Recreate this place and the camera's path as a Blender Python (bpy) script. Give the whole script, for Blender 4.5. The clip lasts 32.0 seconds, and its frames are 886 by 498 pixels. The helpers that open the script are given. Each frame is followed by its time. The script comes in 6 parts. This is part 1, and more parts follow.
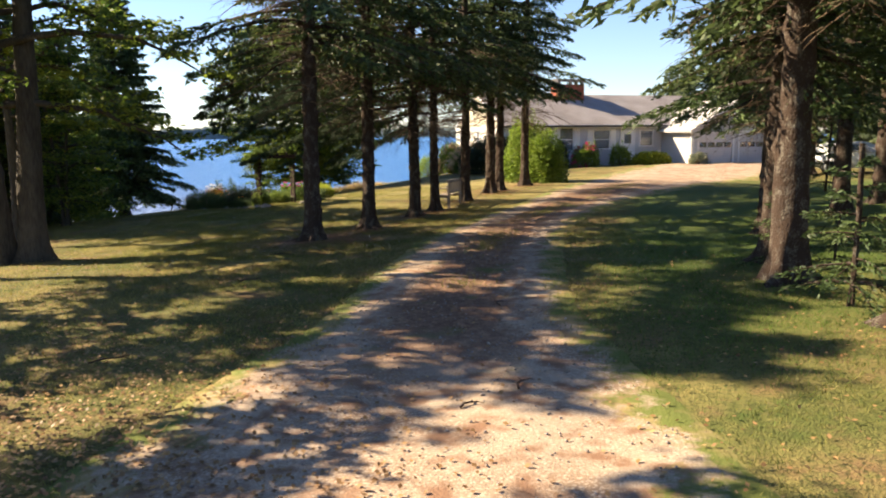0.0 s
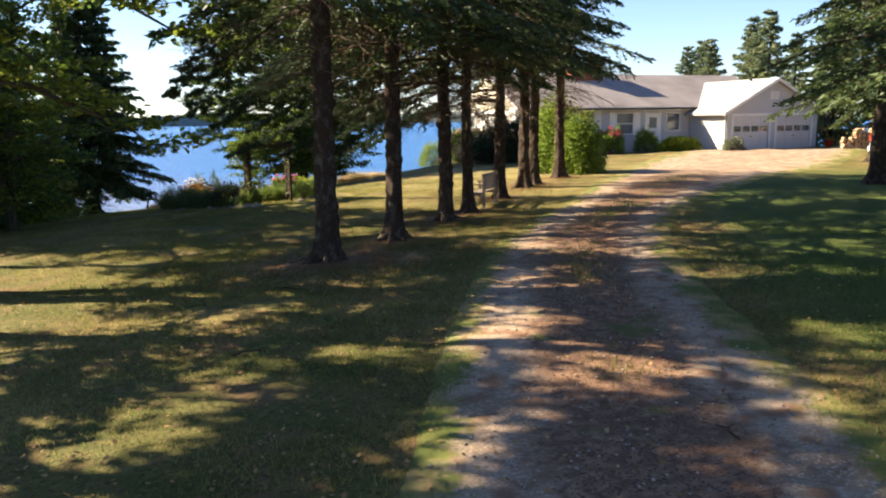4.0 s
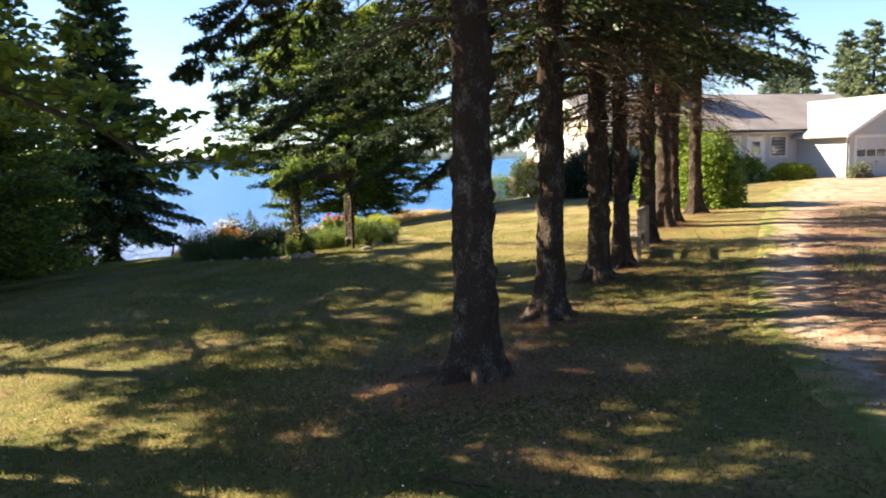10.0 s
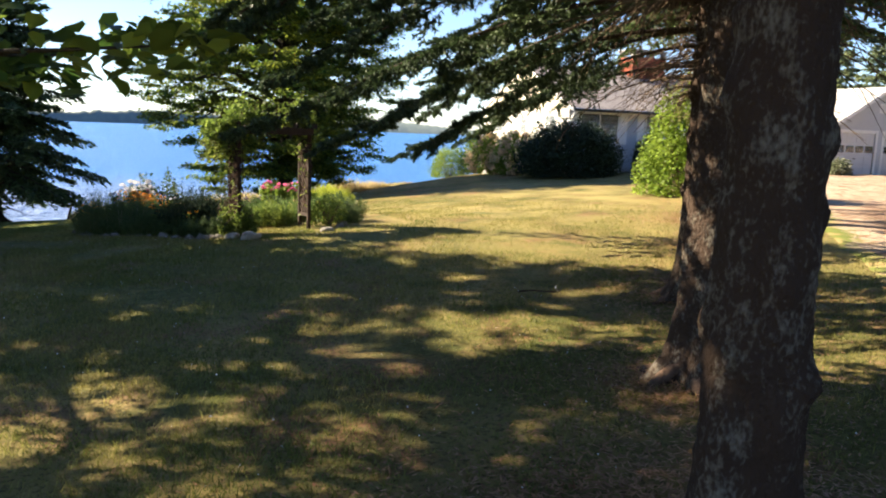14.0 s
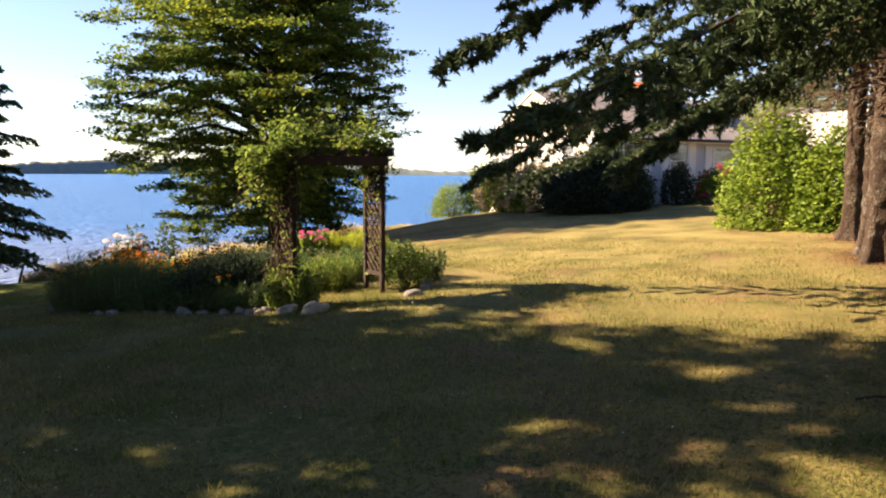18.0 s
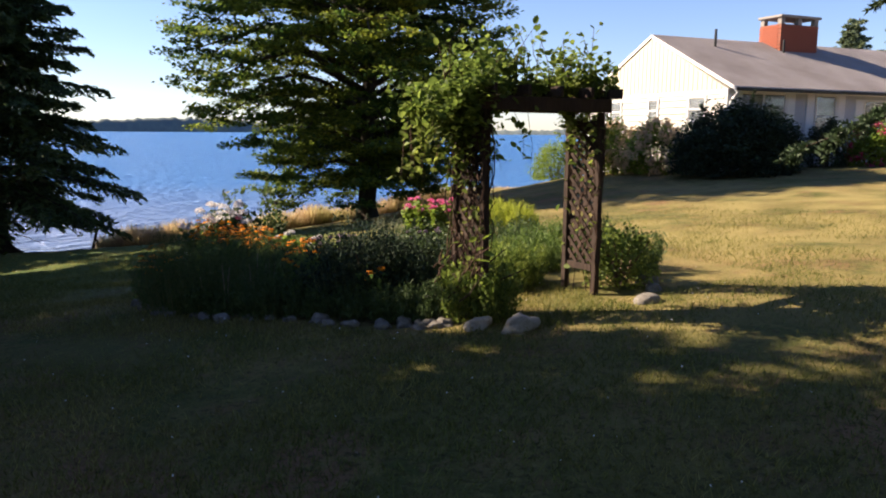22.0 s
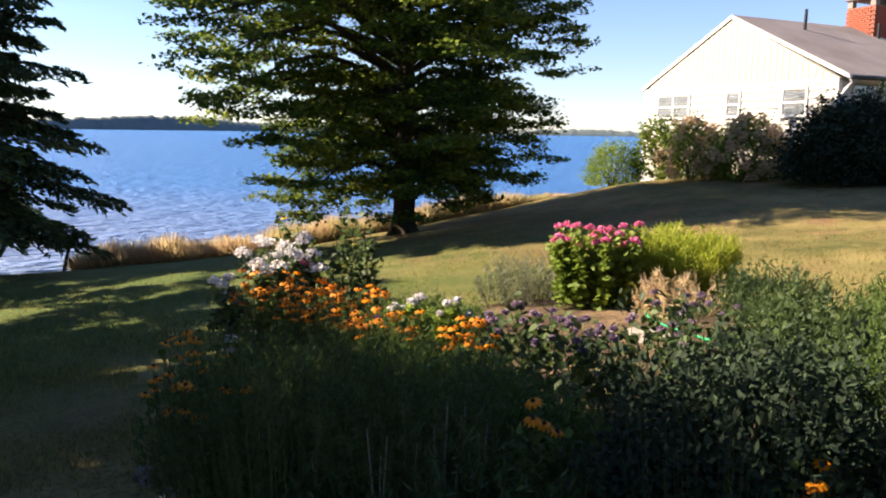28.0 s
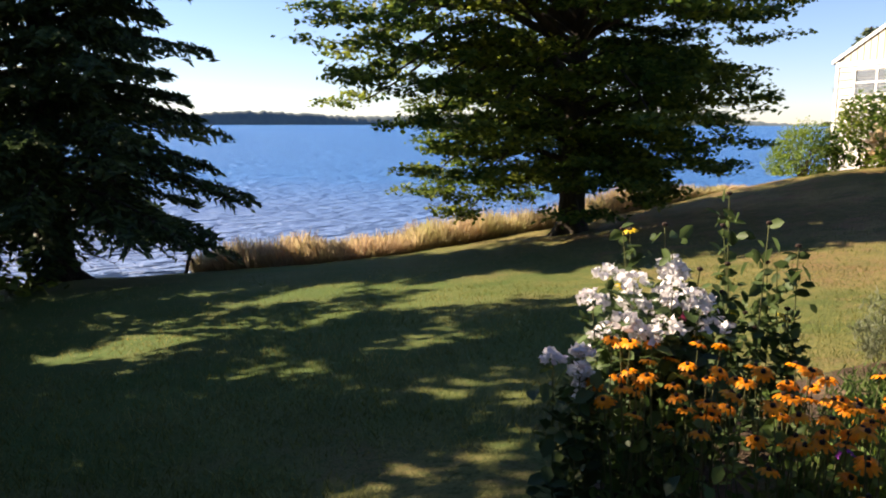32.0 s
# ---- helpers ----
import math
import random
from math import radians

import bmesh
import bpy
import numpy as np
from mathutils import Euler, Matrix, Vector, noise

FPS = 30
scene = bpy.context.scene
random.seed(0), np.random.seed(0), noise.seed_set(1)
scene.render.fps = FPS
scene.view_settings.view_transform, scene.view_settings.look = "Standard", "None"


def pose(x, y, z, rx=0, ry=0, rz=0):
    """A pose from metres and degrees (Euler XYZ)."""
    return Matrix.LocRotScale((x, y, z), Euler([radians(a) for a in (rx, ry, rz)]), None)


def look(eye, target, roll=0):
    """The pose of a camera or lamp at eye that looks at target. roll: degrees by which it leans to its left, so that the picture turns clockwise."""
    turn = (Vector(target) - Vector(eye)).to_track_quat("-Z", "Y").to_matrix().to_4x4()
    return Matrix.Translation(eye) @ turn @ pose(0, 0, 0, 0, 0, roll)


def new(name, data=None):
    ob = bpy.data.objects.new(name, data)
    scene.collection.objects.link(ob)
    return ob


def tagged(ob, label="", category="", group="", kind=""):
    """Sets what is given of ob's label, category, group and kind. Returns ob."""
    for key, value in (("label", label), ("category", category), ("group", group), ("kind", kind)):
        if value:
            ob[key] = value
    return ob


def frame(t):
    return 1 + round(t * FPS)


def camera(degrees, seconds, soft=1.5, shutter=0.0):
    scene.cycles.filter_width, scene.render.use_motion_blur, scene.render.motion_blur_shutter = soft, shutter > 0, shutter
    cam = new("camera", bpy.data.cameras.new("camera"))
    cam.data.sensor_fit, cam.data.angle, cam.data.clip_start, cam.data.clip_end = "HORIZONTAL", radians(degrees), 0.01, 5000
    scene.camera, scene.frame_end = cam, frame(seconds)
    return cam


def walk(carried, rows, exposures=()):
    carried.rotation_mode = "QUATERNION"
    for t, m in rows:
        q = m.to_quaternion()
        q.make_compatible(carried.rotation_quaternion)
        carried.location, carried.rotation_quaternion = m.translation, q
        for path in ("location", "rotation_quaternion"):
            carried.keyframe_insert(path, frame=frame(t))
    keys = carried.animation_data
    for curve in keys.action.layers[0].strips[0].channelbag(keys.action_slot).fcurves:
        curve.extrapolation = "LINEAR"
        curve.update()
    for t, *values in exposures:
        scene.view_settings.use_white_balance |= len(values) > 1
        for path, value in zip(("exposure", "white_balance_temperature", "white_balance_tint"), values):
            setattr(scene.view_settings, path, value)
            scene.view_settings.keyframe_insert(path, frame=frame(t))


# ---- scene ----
cam = camera(60.7, 32.0, soft=2.0)
PATH = [
    (0, (0.451, -1.825, 2.118), (1.078, 0.050, 1.819), -0.5),
    (0.5, (0.429, -1.235, 2.090), (1.041, 0.641, 1.768), -0.9),
    (1, (0.425, -0.740, 2.132), (1.055, 1.128, 1.792), -1.5),
    (1.5, (0.473, -0.196, 2.150), (1.128, 1.671, 1.859), -1.0),
    (2, (0.486, 0.398, 2.122), (1.151, 2.263, 1.841), -0.9),
    (2.5, (0.509, 0.894, 2.129), (1.166, 2.752, 1.785), -1.0),
    (4.5, (0.738, 3.727, 2.060), (1.409, 5.582, 1.727), -0.5),
    (5, (0.765, 4.293, 2.082), (1.451, 6.145, 1.765), -0.1),
    (5.5, (0.851, 4.817, 2.057), (1.570, 6.664, 1.786), -0.5),
    (6, (0.853, 5.284, 2.013), (1.596, 7.118, 1.727), -0.9),
    (6.5, (0.904, 5.768, 2.025), (1.706, 7.569, 1.687), -0.2),
    (7, (0.991, 6.308, 2.054), (1.814, 8.107, 1.760), -0.1),
    (7.5, (1.034, 6.859, 2.012), (1.894, 8.648, 1.763), 0.4),
    (8, (1.041, 7.282, 1.987), (1.837, 9.097, 1.719), -0.3),
    (8.5, (1.068, 7.898, 1.946), (1.802, 9.738, 1.676), -0.8),
    (9, (1.020, 8.454, 1.879), (1.711, 10.311, 1.602), -0.8),
    (9.5, (0.947, 8.944, 1.767), (1.563, 10.833, 1.538), -1.9),
    (10, (0.864, 9.472, 1.683), (1.462, 11.366, 1.445), -1.7),
    (10.5, (0.878, 9.946, 1.631), (1.493, 11.824, 1.320), -0.4),
    (11, (0.918, 10.453, 1.632), (1.570, 12.315, 1.302), 0.3),
    (11.5, (0.889, 10.977, 1.580), (1.572, 12.831, 1.265), 0.6),
    (12, (0.950, 11.518, 1.537), (1.663, 13.355, 1.195), 0.5),
    (12.5, (1.031, 12.090, 1.524), (1.774, 13.912, 1.168), 0.1),
    (13, (1.013, 12.576, 1.530), (1.803, 14.385, 1.207), 1.2),
    (13.5, (1.026, 13.209, 1.462), (1.817, 15.021, 1.158), 1.0),
    (14, (0.952, 13.785, 1.431), (1.751, 15.593, 1.126), 2.1),
    (14.5, (0.645, 14.181, 1.520), (1.483, 15.967, 1.191), 3.1),
    (16.5, (0.455, 16.461, 1.288), (1.347, 18.233, 1.031), 0.8),
    (17, (0.329, 17.258, 1.286), (1.261, 19.013, 1.060), 1.9),
    (17.5, (0.229, 17.687, 1.278), (1.164, 19.441, 1.046), 0.5),
    (18, (0.308, 18.134, 1.187), (1.227, 19.900, 0.988), 0.3),
    (18.5, (0.430, 18.541, 1.143), (1.321, 20.317, 0.919), 0.4),
    (19, (0.445, 18.927, 1.157), (1.314, 20.714, 0.932), 0.4),
    (19.5, (0.414, 19.366, 1.094), (1.273, 21.158, 0.869), 0.5),
    (20, (0.334, 19.785, 1.101), (1.169, 21.584, 0.844), -0.2),
    (20.5, (0.300, 20.231, 1.098), (1.100, 22.041, 0.808), -0.0),
    (21, (0.238, 20.759, 1.091), (0.984, 22.589, 0.786), 0.7),
    (21.5, (0.162, 21.166, 1.087), (0.909, 22.999, 0.795), 0.3),
    (22, (0.157, 21.609, 1.099), (0.934, 23.426, 0.793), 0.5),
    (22.5, (0.122, 22.045, 1.092), (0.937, 23.848, 0.794), 0.2),
    (23, (0.145, 22.451, 1.100), (0.985, 24.242, 0.806), 0.3),
    (23.5, (0.159, 22.832, 1.106), (0.997, 24.615, 0.763), 0.3),
    (24, (0.161, 23.268, 1.121), (0.997, 25.044, 0.739), -0.5),
    (24.5, (0.217, 23.691, 1.126), (1.101, 25.446, 0.755), 0.2),
    (26.5, (0.177, 25.134, 1.041), (1.122, 26.862, 0.694), 2.0),
    (27, (0.172, 25.518, 1.043), (1.093, 27.265, 0.726), 2.0),
    (27.5, (0.158, 26.011, 1.028), (1.026, 27.789, 0.736), 1.0),
    (28, (0.098, 26.546, 0.968), (0.925, 28.341, 0.662), 0.8),
    (28.5, (0.050, 26.909, 0.957), (0.840, 28.721, 0.652), 1.1),
    (29, (0.013, 27.398, 0.929), (0.724, 29.242, 0.624), 1.6),
    (29.5, (-0.039, 27.885, 0.893), (0.655, 29.737, 0.595), 2.3),
    (30, (-0.093, 28.340, 0.823), (0.590, 30.191, 0.496), 0.8),
    (30.5, (-0.219, 28.677, 0.830), (0.443, 30.540, 0.526), 0.3),
    (31, (-0.302, 29.087, 0.804), (0.325, 30.961, 0.497), 0.5),
    (31.5, (-0.363, 29.558, 0.767), (0.273, 31.428, 0.452), 0.6),
    (32, (-0.431, 30.047, 0.710), (0.178, 31.923, 0.382), 0.1),
]
EXPOSURES = [(0, 1.93, 7150, 10), (1.5, 1.86, 7050, 11), (3, 1.93, 6950, 10), (6, 2.13, 6850, 9), (9, 2.24, 6800, 9), (12, 2.32, 6750, 8), (13.5, 2.24, 6750, 8),
             (16.5, 2.12, 7650, 12), (18, 2.04, 7750, 17), (20, 1.72, 7350, 16), (22, 1.6, 6750, 16), (23, 1.78, 6650, 11), (24.2, 2.15, 6750, 11),
             (25.5, 2.48, 7000, 16), (26.8, 2.54, 6900, 17), (28, 1.8, 6750, 16), (30, 1.7, 6800, 16), (32, 1.63, 6750, 16)]
walk(cam, [(t, look(e, g, r)) for t, e, g, r in PATH], EXPOSURES)

# ---- world, sun ----
SUN_DIR = Vector((-0.81, 0.58, 0.64)).normalized()      # towards the sun, low over the water
world = bpy.data.worlds.new("world")
scene.world = world
world.use_nodes = True
wn = world.node_tree
sky = wn.nodes.new("ShaderNodeTexSky")
sky.sky_type, sky.sun_disc = "NISHITA", False
sky.sun_elevation = math.asin(SUN_DIR.z)
sky.sun_rotation = math.atan2(SUN_DIR.x, SUN_DIR.y)
sky.air_density, sky.dust_density, sky.ozone_density = 1.0, 0.0, 3.0
tint = wn.nodes.new("ShaderNodeMix")
tint.data_type, tint.blend_type = "RGBA", "MULTIPLY"
tint.inputs[0].default_value, tint.inputs[7].default_value = 1.0, (0.90, 0.95, 1.17, 1)
wn.links.new(sky.outputs[0], tint.inputs[6])
wn.links.new(tint.outputs[2], wn.nodes["Background"].inputs[0])
wn.nodes["Background"].inputs[1].default_value = 0.054
sun = new("sun", bpy.data.lights.new("sun", "SUN"))
sun.data.energy, sun.data.angle, sun.data.color = 5.0, radians(0.55), (1.0, 0.86, 0.66)
sun.matrix_world = look(SUN_DIR * 60, (0, 0, 0))

# ---- materials ----


def mat(name, base, rough=0.8, metal=0.0, var=None, scale=4.0, fine=40.0, bump=0.0, bump_scale=30.0, stretch=(1, 1, 1), spec=0.3, island=0.0, edge=(0.75, 1.25)):
    """Principled paint: base mixed towards var by a coarse and a fine noise, with relief; island: brightness change from piece to piece."""
    m = bpy.data.materials.new(name)
    m.use_nodes = True
    n, l = m.node_tree.nodes, m.node_tree.links
    b = n["Principled BSDF"]
    b.inputs["Roughness"].default_value, b.inputs["Metallic"].default_value = rough, metal
    b.inputs["Specular IOR Level"].default_value = spec
    co, mp = n.new("ShaderNodeTexCoord"), n.new("ShaderNodeMapping")
    mp.inputs["Scale"].default_value = stretch
    l.new(co.outputs["Object"], mp.inputs[0])
    var = var or tuple(c * 0.7 for c in base)
    a, f = n.new("ShaderNodeTexNoise"), n.new("ShaderNodeTexNoise")
    a.inputs["Scale"].default_value, f.inputs["Scale"].default_value = scale, fine
    a.inputs["Detail"].default_value = f.inputs["Detail"].default_value = 5
    l.new(mp.outputs[0], a.inputs[0]), l.new(mp.outputs[0], f.inputs[0])
    mul = n.new("ShaderNodeMath")
    mul.operation = "ADD"
    l.new(a.outputs[0], mul.inputs[0]), l.new(f.outputs[0], mul.inputs[1])
    ramp = n.new("ShaderNodeMapRange")
    ramp.inputs[1].default_value, ramp.inputs[2].default_value = edge
    l.new(mul.outputs[0], ramp.inputs[0])
    mix = n.new("ShaderNodeMix")
    mix.data_type = "RGBA"
    mix.inputs[6].default_value, mix.inputs[7].default_value = (*base, 1), (*var, 1)
    l.new(ramp.outputs[0], mix.inputs[0])
    out = mix.outputs[2]
    if island:
        geo, hs, mr = n.new("ShaderNodeNewGeometry"), n.new("ShaderNodeHueSaturation"), n.new("ShaderNodeMapRange")
        mr.inputs[3].default_value, mr.inputs[4].default_value = 1 - island, 1 + island
        l.new(geo.outputs["Random Per Island"], mr.inputs[0])
        l.new(mr.outputs[0], hs.inputs["Value"]), l.new(out, hs.inputs["Color"])
        out = hs.outputs[0]
    l.new(out, b.inputs["Base Color"])
    if bump:
        t, bp = n.new("ShaderNodeTexNoise"), n.new("ShaderNodeBump")
        t.inputs["Scale"].default_value, t.inputs["Detail"].default_value = bump_scale, 6
        bp.inputs["Strength"].default_value, bp.inputs["Distance"].default_value = min(1.0, bump), 0.03
        l.new(mp.outputs[0], t.inputs[0]), l.new(t.outputs[0], bp.inputs["Height"]), l.new(bp.outputs[0], b.inputs["Normal"])
    return m


def leaf_mat(name, base, var, through_light=0.4, island=0.35, rough=0.55):
    """Leaves: a thin sheet that lets part of the light through; hue shifts from leaf to leaf."""
    m = bpy.data.materials.new(name)
    m.use_nodes = True
    n, l = m.node_tree.nodes, m.node_tree.links
    b, out = n["Principled BSDF"], n["Material Output"]
    b.inputs["Roughness"].default_value, b.inputs["Specular IOR Level"].default_value = rough, 0.25
    geo, co, ns = n.new("ShaderNodeNewGeometry"), n.new("ShaderNodeTexCoord"), n.new("ShaderNodeTexNoise")
    ns.inputs["Scale"].default_value = 0.7
    l.new(co.outputs["Object"], ns.inputs[0])
    add = n.new("ShaderNodeMath")
    add.operation = "MULTIPLY_ADD"
    add.inputs[1].default_value, add.inputs[2].default_value = 0.5, -0.15
    l.new(geo.outputs["Random Per Island"], add.inputs[0])
    sm = n.new("ShaderNodeMath")
    sm.operation, sm.use_clamp = "ADD", True
    nm = n.new("ShaderNodeMapRange")
    nm.inputs[1].default_value, nm.inputs[2].default_value, nm.inputs[4].default_value = 0.4, 0.7, 0.7
    l.new(ns.outputs[0], nm.inputs[0]), l.new(add.outputs[0], sm.inputs[0]), l.new(nm.outputs[0], sm.inputs[1])
    mix = n.new("ShaderNodeMix")
    mix.data_type = "RGBA"
    mix.inputs[6].default_value, mix.inputs[7].default_value = (*base, 1), (*var, 1)
    l.new(sm.outputs[0], mix.inputs[0])
    hs, mr = n.new("ShaderNodeHueSaturation"), n.new("ShaderNodeMapRange")
    mr.inputs[3].default_value, mr.inputs[4].default_value = 1 - island, 1 + island
    l.new(geo.outputs["Random Per Island"], mr.inputs[0]), l.new(mr.outputs[0], hs.inputs["Value"]), l.new(mix.outputs[2], hs.inputs["Color"])
    l.new(hs.outputs[0], b.inputs["Base Color"])
    tr, ms = n.new("ShaderNodeBsdfTranslucent"), n.new("ShaderNodeMixShader")
    l.new(hs.outputs[0], tr.inputs[0])
    ms.inputs[0].default_value = through_light
    l.new(b.outputs[0], ms.inputs[1]), l.new(tr.outputs[0], ms.inputs[2]), l.new(ms.outputs[0], out.inputs[0])
    return m


def mix_ground(name, layers, fine_bump=0.5, rough=0.95):
    """Ground of several colours. layers: (colour, noise scale, lower edge, upper edge), each laid over the last."""
    m = bpy.data.materials.new(name)
    m.use_nodes = True
    n, l = m.node_tree.nodes, m.node_tree.links
    b = n["Principled BSDF"]
    b.inputs["Roughness"].default_value, b.inputs["Specular IOR Level"].default_value = rough, 0.15
    co = n.new("ShaderNodeTexCoord")
    cur = None
    for i, (col, sc, lo, hi) in enumerate(layers):
        if cur is None:
            rgb = n.new("ShaderNodeRGB")
            rgb.outputs[0].default_value = (*col, 1)
            cur = rgb.outputs[0]
            continue
        t, mr, mix = n.new("ShaderNodeTexNoise"), n.new("ShaderNodeMapRange"), n.new("ShaderNodeMix")
        t.inputs["Scale"].default_value, t.inputs["Detail"].default_value, t.inputs["Roughness"].default_value = sc, 6, 0.65
        mp = n.new("ShaderNodeMapping")
        mp.inputs["Location"].default_value = (i * 7.3, i * 3.1, 0)
        l.new(co.outputs["Object"], mp.inputs[0]), l.new(mp.outputs[0], t.inputs[0])
        mr.inputs[1].default_value, mr.inputs[2].default_value = lo, hi
        mix.data_type = "RGBA"
        mix.inputs[7].default_value = (*col, 1)
        l.new(t.outputs[0], mr.inputs[0]), l.new(mr.outputs[0], mix.inputs[0]), l.new(cur, mix.inputs[6])
        cur = mix.outputs[2]
    l.new(cur, b.inputs["Base Color"])
    t, bp = n.new("ShaderNodeTexNoise"), n.new("ShaderNodeBump")
    t.inputs["Scale"].default_value, t.inputs["Detail"].default_value = 45, 6
    bp.inputs["Strength"].default_value, bp.inputs["Distance"].default_value = fine_bump, 0.03
    l.new(co.outputs["Object"], t.inputs[0]), l.new(t.outputs[0], bp.inputs["Height"]), l.new(bp.outputs[0], b.inputs["Normal"])
    return m


M_LAWN = mix_ground("lawn_soil_and_turf", [((0.105, 0.10, 0.03), 0, 0, 0), ((0.27, 0.20, 0.078), 0.3, 0.45, 0.62), ((0.07, 0.085, 0.022), 1.1, 0.5, 0.64), ((0.21, 0.115, 0.062), 0.75, 0.52, 0.66), ((0.19, 0.12, 0.06), 2.6, 0.55, 0.68), ((0.17, 0.145, 0.05), 7, 0.5, 0.66), ((0.05, 0.045, 0.016), 22, 0.5, 0.66)], 0.8)
# the lawn east of the drive is greener
ln, ll = M_LAWN.node_tree.nodes, M_LAWN.node_tree.links
lb = ln["Principled BSDF"]
old = lb.inputs["Base Color"].links[0].from_socket
lco, lsep = ln.new("ShaderNodeTexCoord"), ln.new("ShaderNodeSeparateXYZ")
ll.new(lco.outputs["Object"], lsep.inputs[0])
l1, l2, l3, lmix, lno = ln.new("ShaderNodeMath"), ln.new("ShaderNodeMapRange"), ln.new("ShaderNodeMapRange"), ln.new("ShaderNodeMix"), ln.new("ShaderNodeMath")
l1.operation, l1.inputs[1].default_value = "MULTIPLY_ADD", -0.62
ll.new(lsep.outputs[1], l1.inputs[0]), ll.new(lsep.outputs[0], l1.inputs[2])
l2.inputs[1].default_value, l2.inputs[2].default_value = 0.6, 2.4
l3.inputs[1].default_value, l3.inputs[2].default_value = 26.0, 21.0
ll.new(l1.outputs[0], l2.inputs[0]), ll.new(lsep.outputs[1], l3.inputs[0])
lno.operation = "MULTIPLY"
l7, l8 = ln.new("ShaderNodeMapRange"), ln.new("ShaderNodeMath")
l7.inputs[1].default_value, l7.inputs[2].default_value, l7.inputs[3].default_value = 4.0, 9.0, 0.3
l8.operation = "MULTIPLY"
ll.new(lsep.outputs[1], l7.inputs[0]), ll.new(l7.outputs[0], l8.inputs[0]), ll.new(l2.outputs[0], l8.inputs[1])
ll.new(l8.outputs[0], lno.inputs[0]), ll.new(l3.outputs[0], lno.inputs[1])
# and so is the slope towards the lake
l4, l5, l6, lmax = ln.new("ShaderNodeMapRange"), ln.new("ShaderNodeMapRange"), ln.new("ShaderNodeMath"), ln.new("ShaderNodeMath")
l4.inputs[1].default_value, l4.inputs[2].default_value = 30.5, 36.0
l5.inputs[1].default_value, l5.inputs[2].default_value = 9.0, 2.0
ll.new(lsep.outputs[1], l4.inputs[0]), ll.new(lsep.outputs[0], l5.inputs[0])
l6.operation, lmax.operation = "MULTIPLY", "MAXIMUM"
ll.new(l4.outputs[0], l6.inputs[0]), ll.new(l5.outputs[0], l6.inputs[1])
ll.new(lno.outputs[0], lmax.inputs[0]), ll.new(l6.outputs[0], lmax.inputs[1])
lsc = ln.new("ShaderNodeMath")
lsc.operation, lsc.inputs[1].default_value = "MULTIPLY", 0.74
ll.new(lmax.outputs[0], lsc.inputs[0]), ll.new(lsc.outputs[0], lmix.inputs[0])
lmix.data_type = "RGBA"
lmix.inputs[7].default_value = (0.055, 0.105, 0.022, 1)
# the open lawn before the house is mixed towards a lighter straw tan
ld, lr, lt, lno2 = ln.new("ShaderNodeVectorMath"), ln.new("ShaderNodeMapRange"), ln.new("ShaderNodeMix"), ln.new("ShaderNodeTexNoise")
ld.operation = "DISTANCE"
ld.inputs[1].default_value = (13.0, 29.0, 0.0)
lr.inputs[1].default_value, lr.inputs[2].default_value = 11.0, 5.0
lno2.inputs["Scale"].default_value, lno2.inputs["Detail"].default_value = 0.9, 6
ll.new(lco.outputs["Object"], ld.inputs[0]), ll.new(ld.outputs["Value"], lr.inputs[0]), ll.new(lco.outputs["Object"], lno2.inputs[0])
lm2 = ln.new("ShaderNodeMapRange")
lm2.inputs[1].default_value, lm2.inputs[2].default_value = 0.36, 0.62
ll.new(lno2.outputs[0], lm2.inputs[0])
lm3 = ln.new("ShaderNodeMath")
lm3.operation = "MULTIPLY"
ll.new(lr.outputs[0], lm3.inputs[0]), ll.new(lm2.outputs[0], lm3.inputs[1])
lt.data_type = "RGBA"
lt.inputs[7].default_value = (0.25, 0.205, 0.078, 1)
ll.new(lm3.outputs[0], lt.inputs[0]), ll.new(old, lt.inputs[6])
ll.new(lt.outputs[2], lmix.inputs[6]), ll.new(lmix.outputs[2], lb.inputs["Base Color"])
M_SOIL = mix_ground("garden_soil", [((0.07, 0.047, 0.03), 0, 0, 0), ((0.19, 0.13, 0.075), 1.6, 0.46, 0.62), ((0.10, 0.11, 0.035), 2.3, 0.5, 0.64), ((0.045, 0.03, 0.02), 16, 0.52, 0.66)], 0.9)
M_GRASS = leaf_mat("grass_blades", (0.12, 0.145, 0.032), (0.30, 0.25, 0.085), 0.56, 0.35)
M_GRASSGREEN = leaf_mat("lush_grass_blades", (0.07, 0.14, 0.025), (0.15, 0.21, 0.04), 0.55, 0.35)
M_DRYGRASS = leaf_mat("dry_shore_grass", (0.58, 0.42, 0.27), (0.42, 0.41, 0.17), 0.5, 0.28)
M_BARK = mat("spruce_bark", (0.05, 0.034, 0.026), 0.95, var=(0.165, 0.15, 0.125), scale=9, fine=55, bump=1.0, bump_scale=38, stretch=(1, 1, 0.6), spec=0.1, edge=(1.02, 1.34))
M_ROOT = mat("worn_roots", (0.15, 0.095, 0.068), 0.9, var=(0.075, 0.05, 0.038), scale=7, fine=40, bump=0.8, bump_scale=22, spec=0.1)
M_MBARK = mat("maple_bark", (0.045, 0.037, 0.03), 0.95, var=(0.09, 0.08, 0.065), scale=4, fine=26, bump=0.9, bump_scale=18, stretch=(1, 1, 0.2), spec=0.1)
M_TWIG = mat("dead_twigs", (0.15, 0.105, 0.07), 0.95, var=(0.08, 0.058, 0.042), scale=6, fine=40, spec=0.1)
M_NEEDLE = leaf_mat("spruce_needles", (0.046, 0.08, 0.03), (0.10, 0.13, 0.042), 0.3, 0.45)
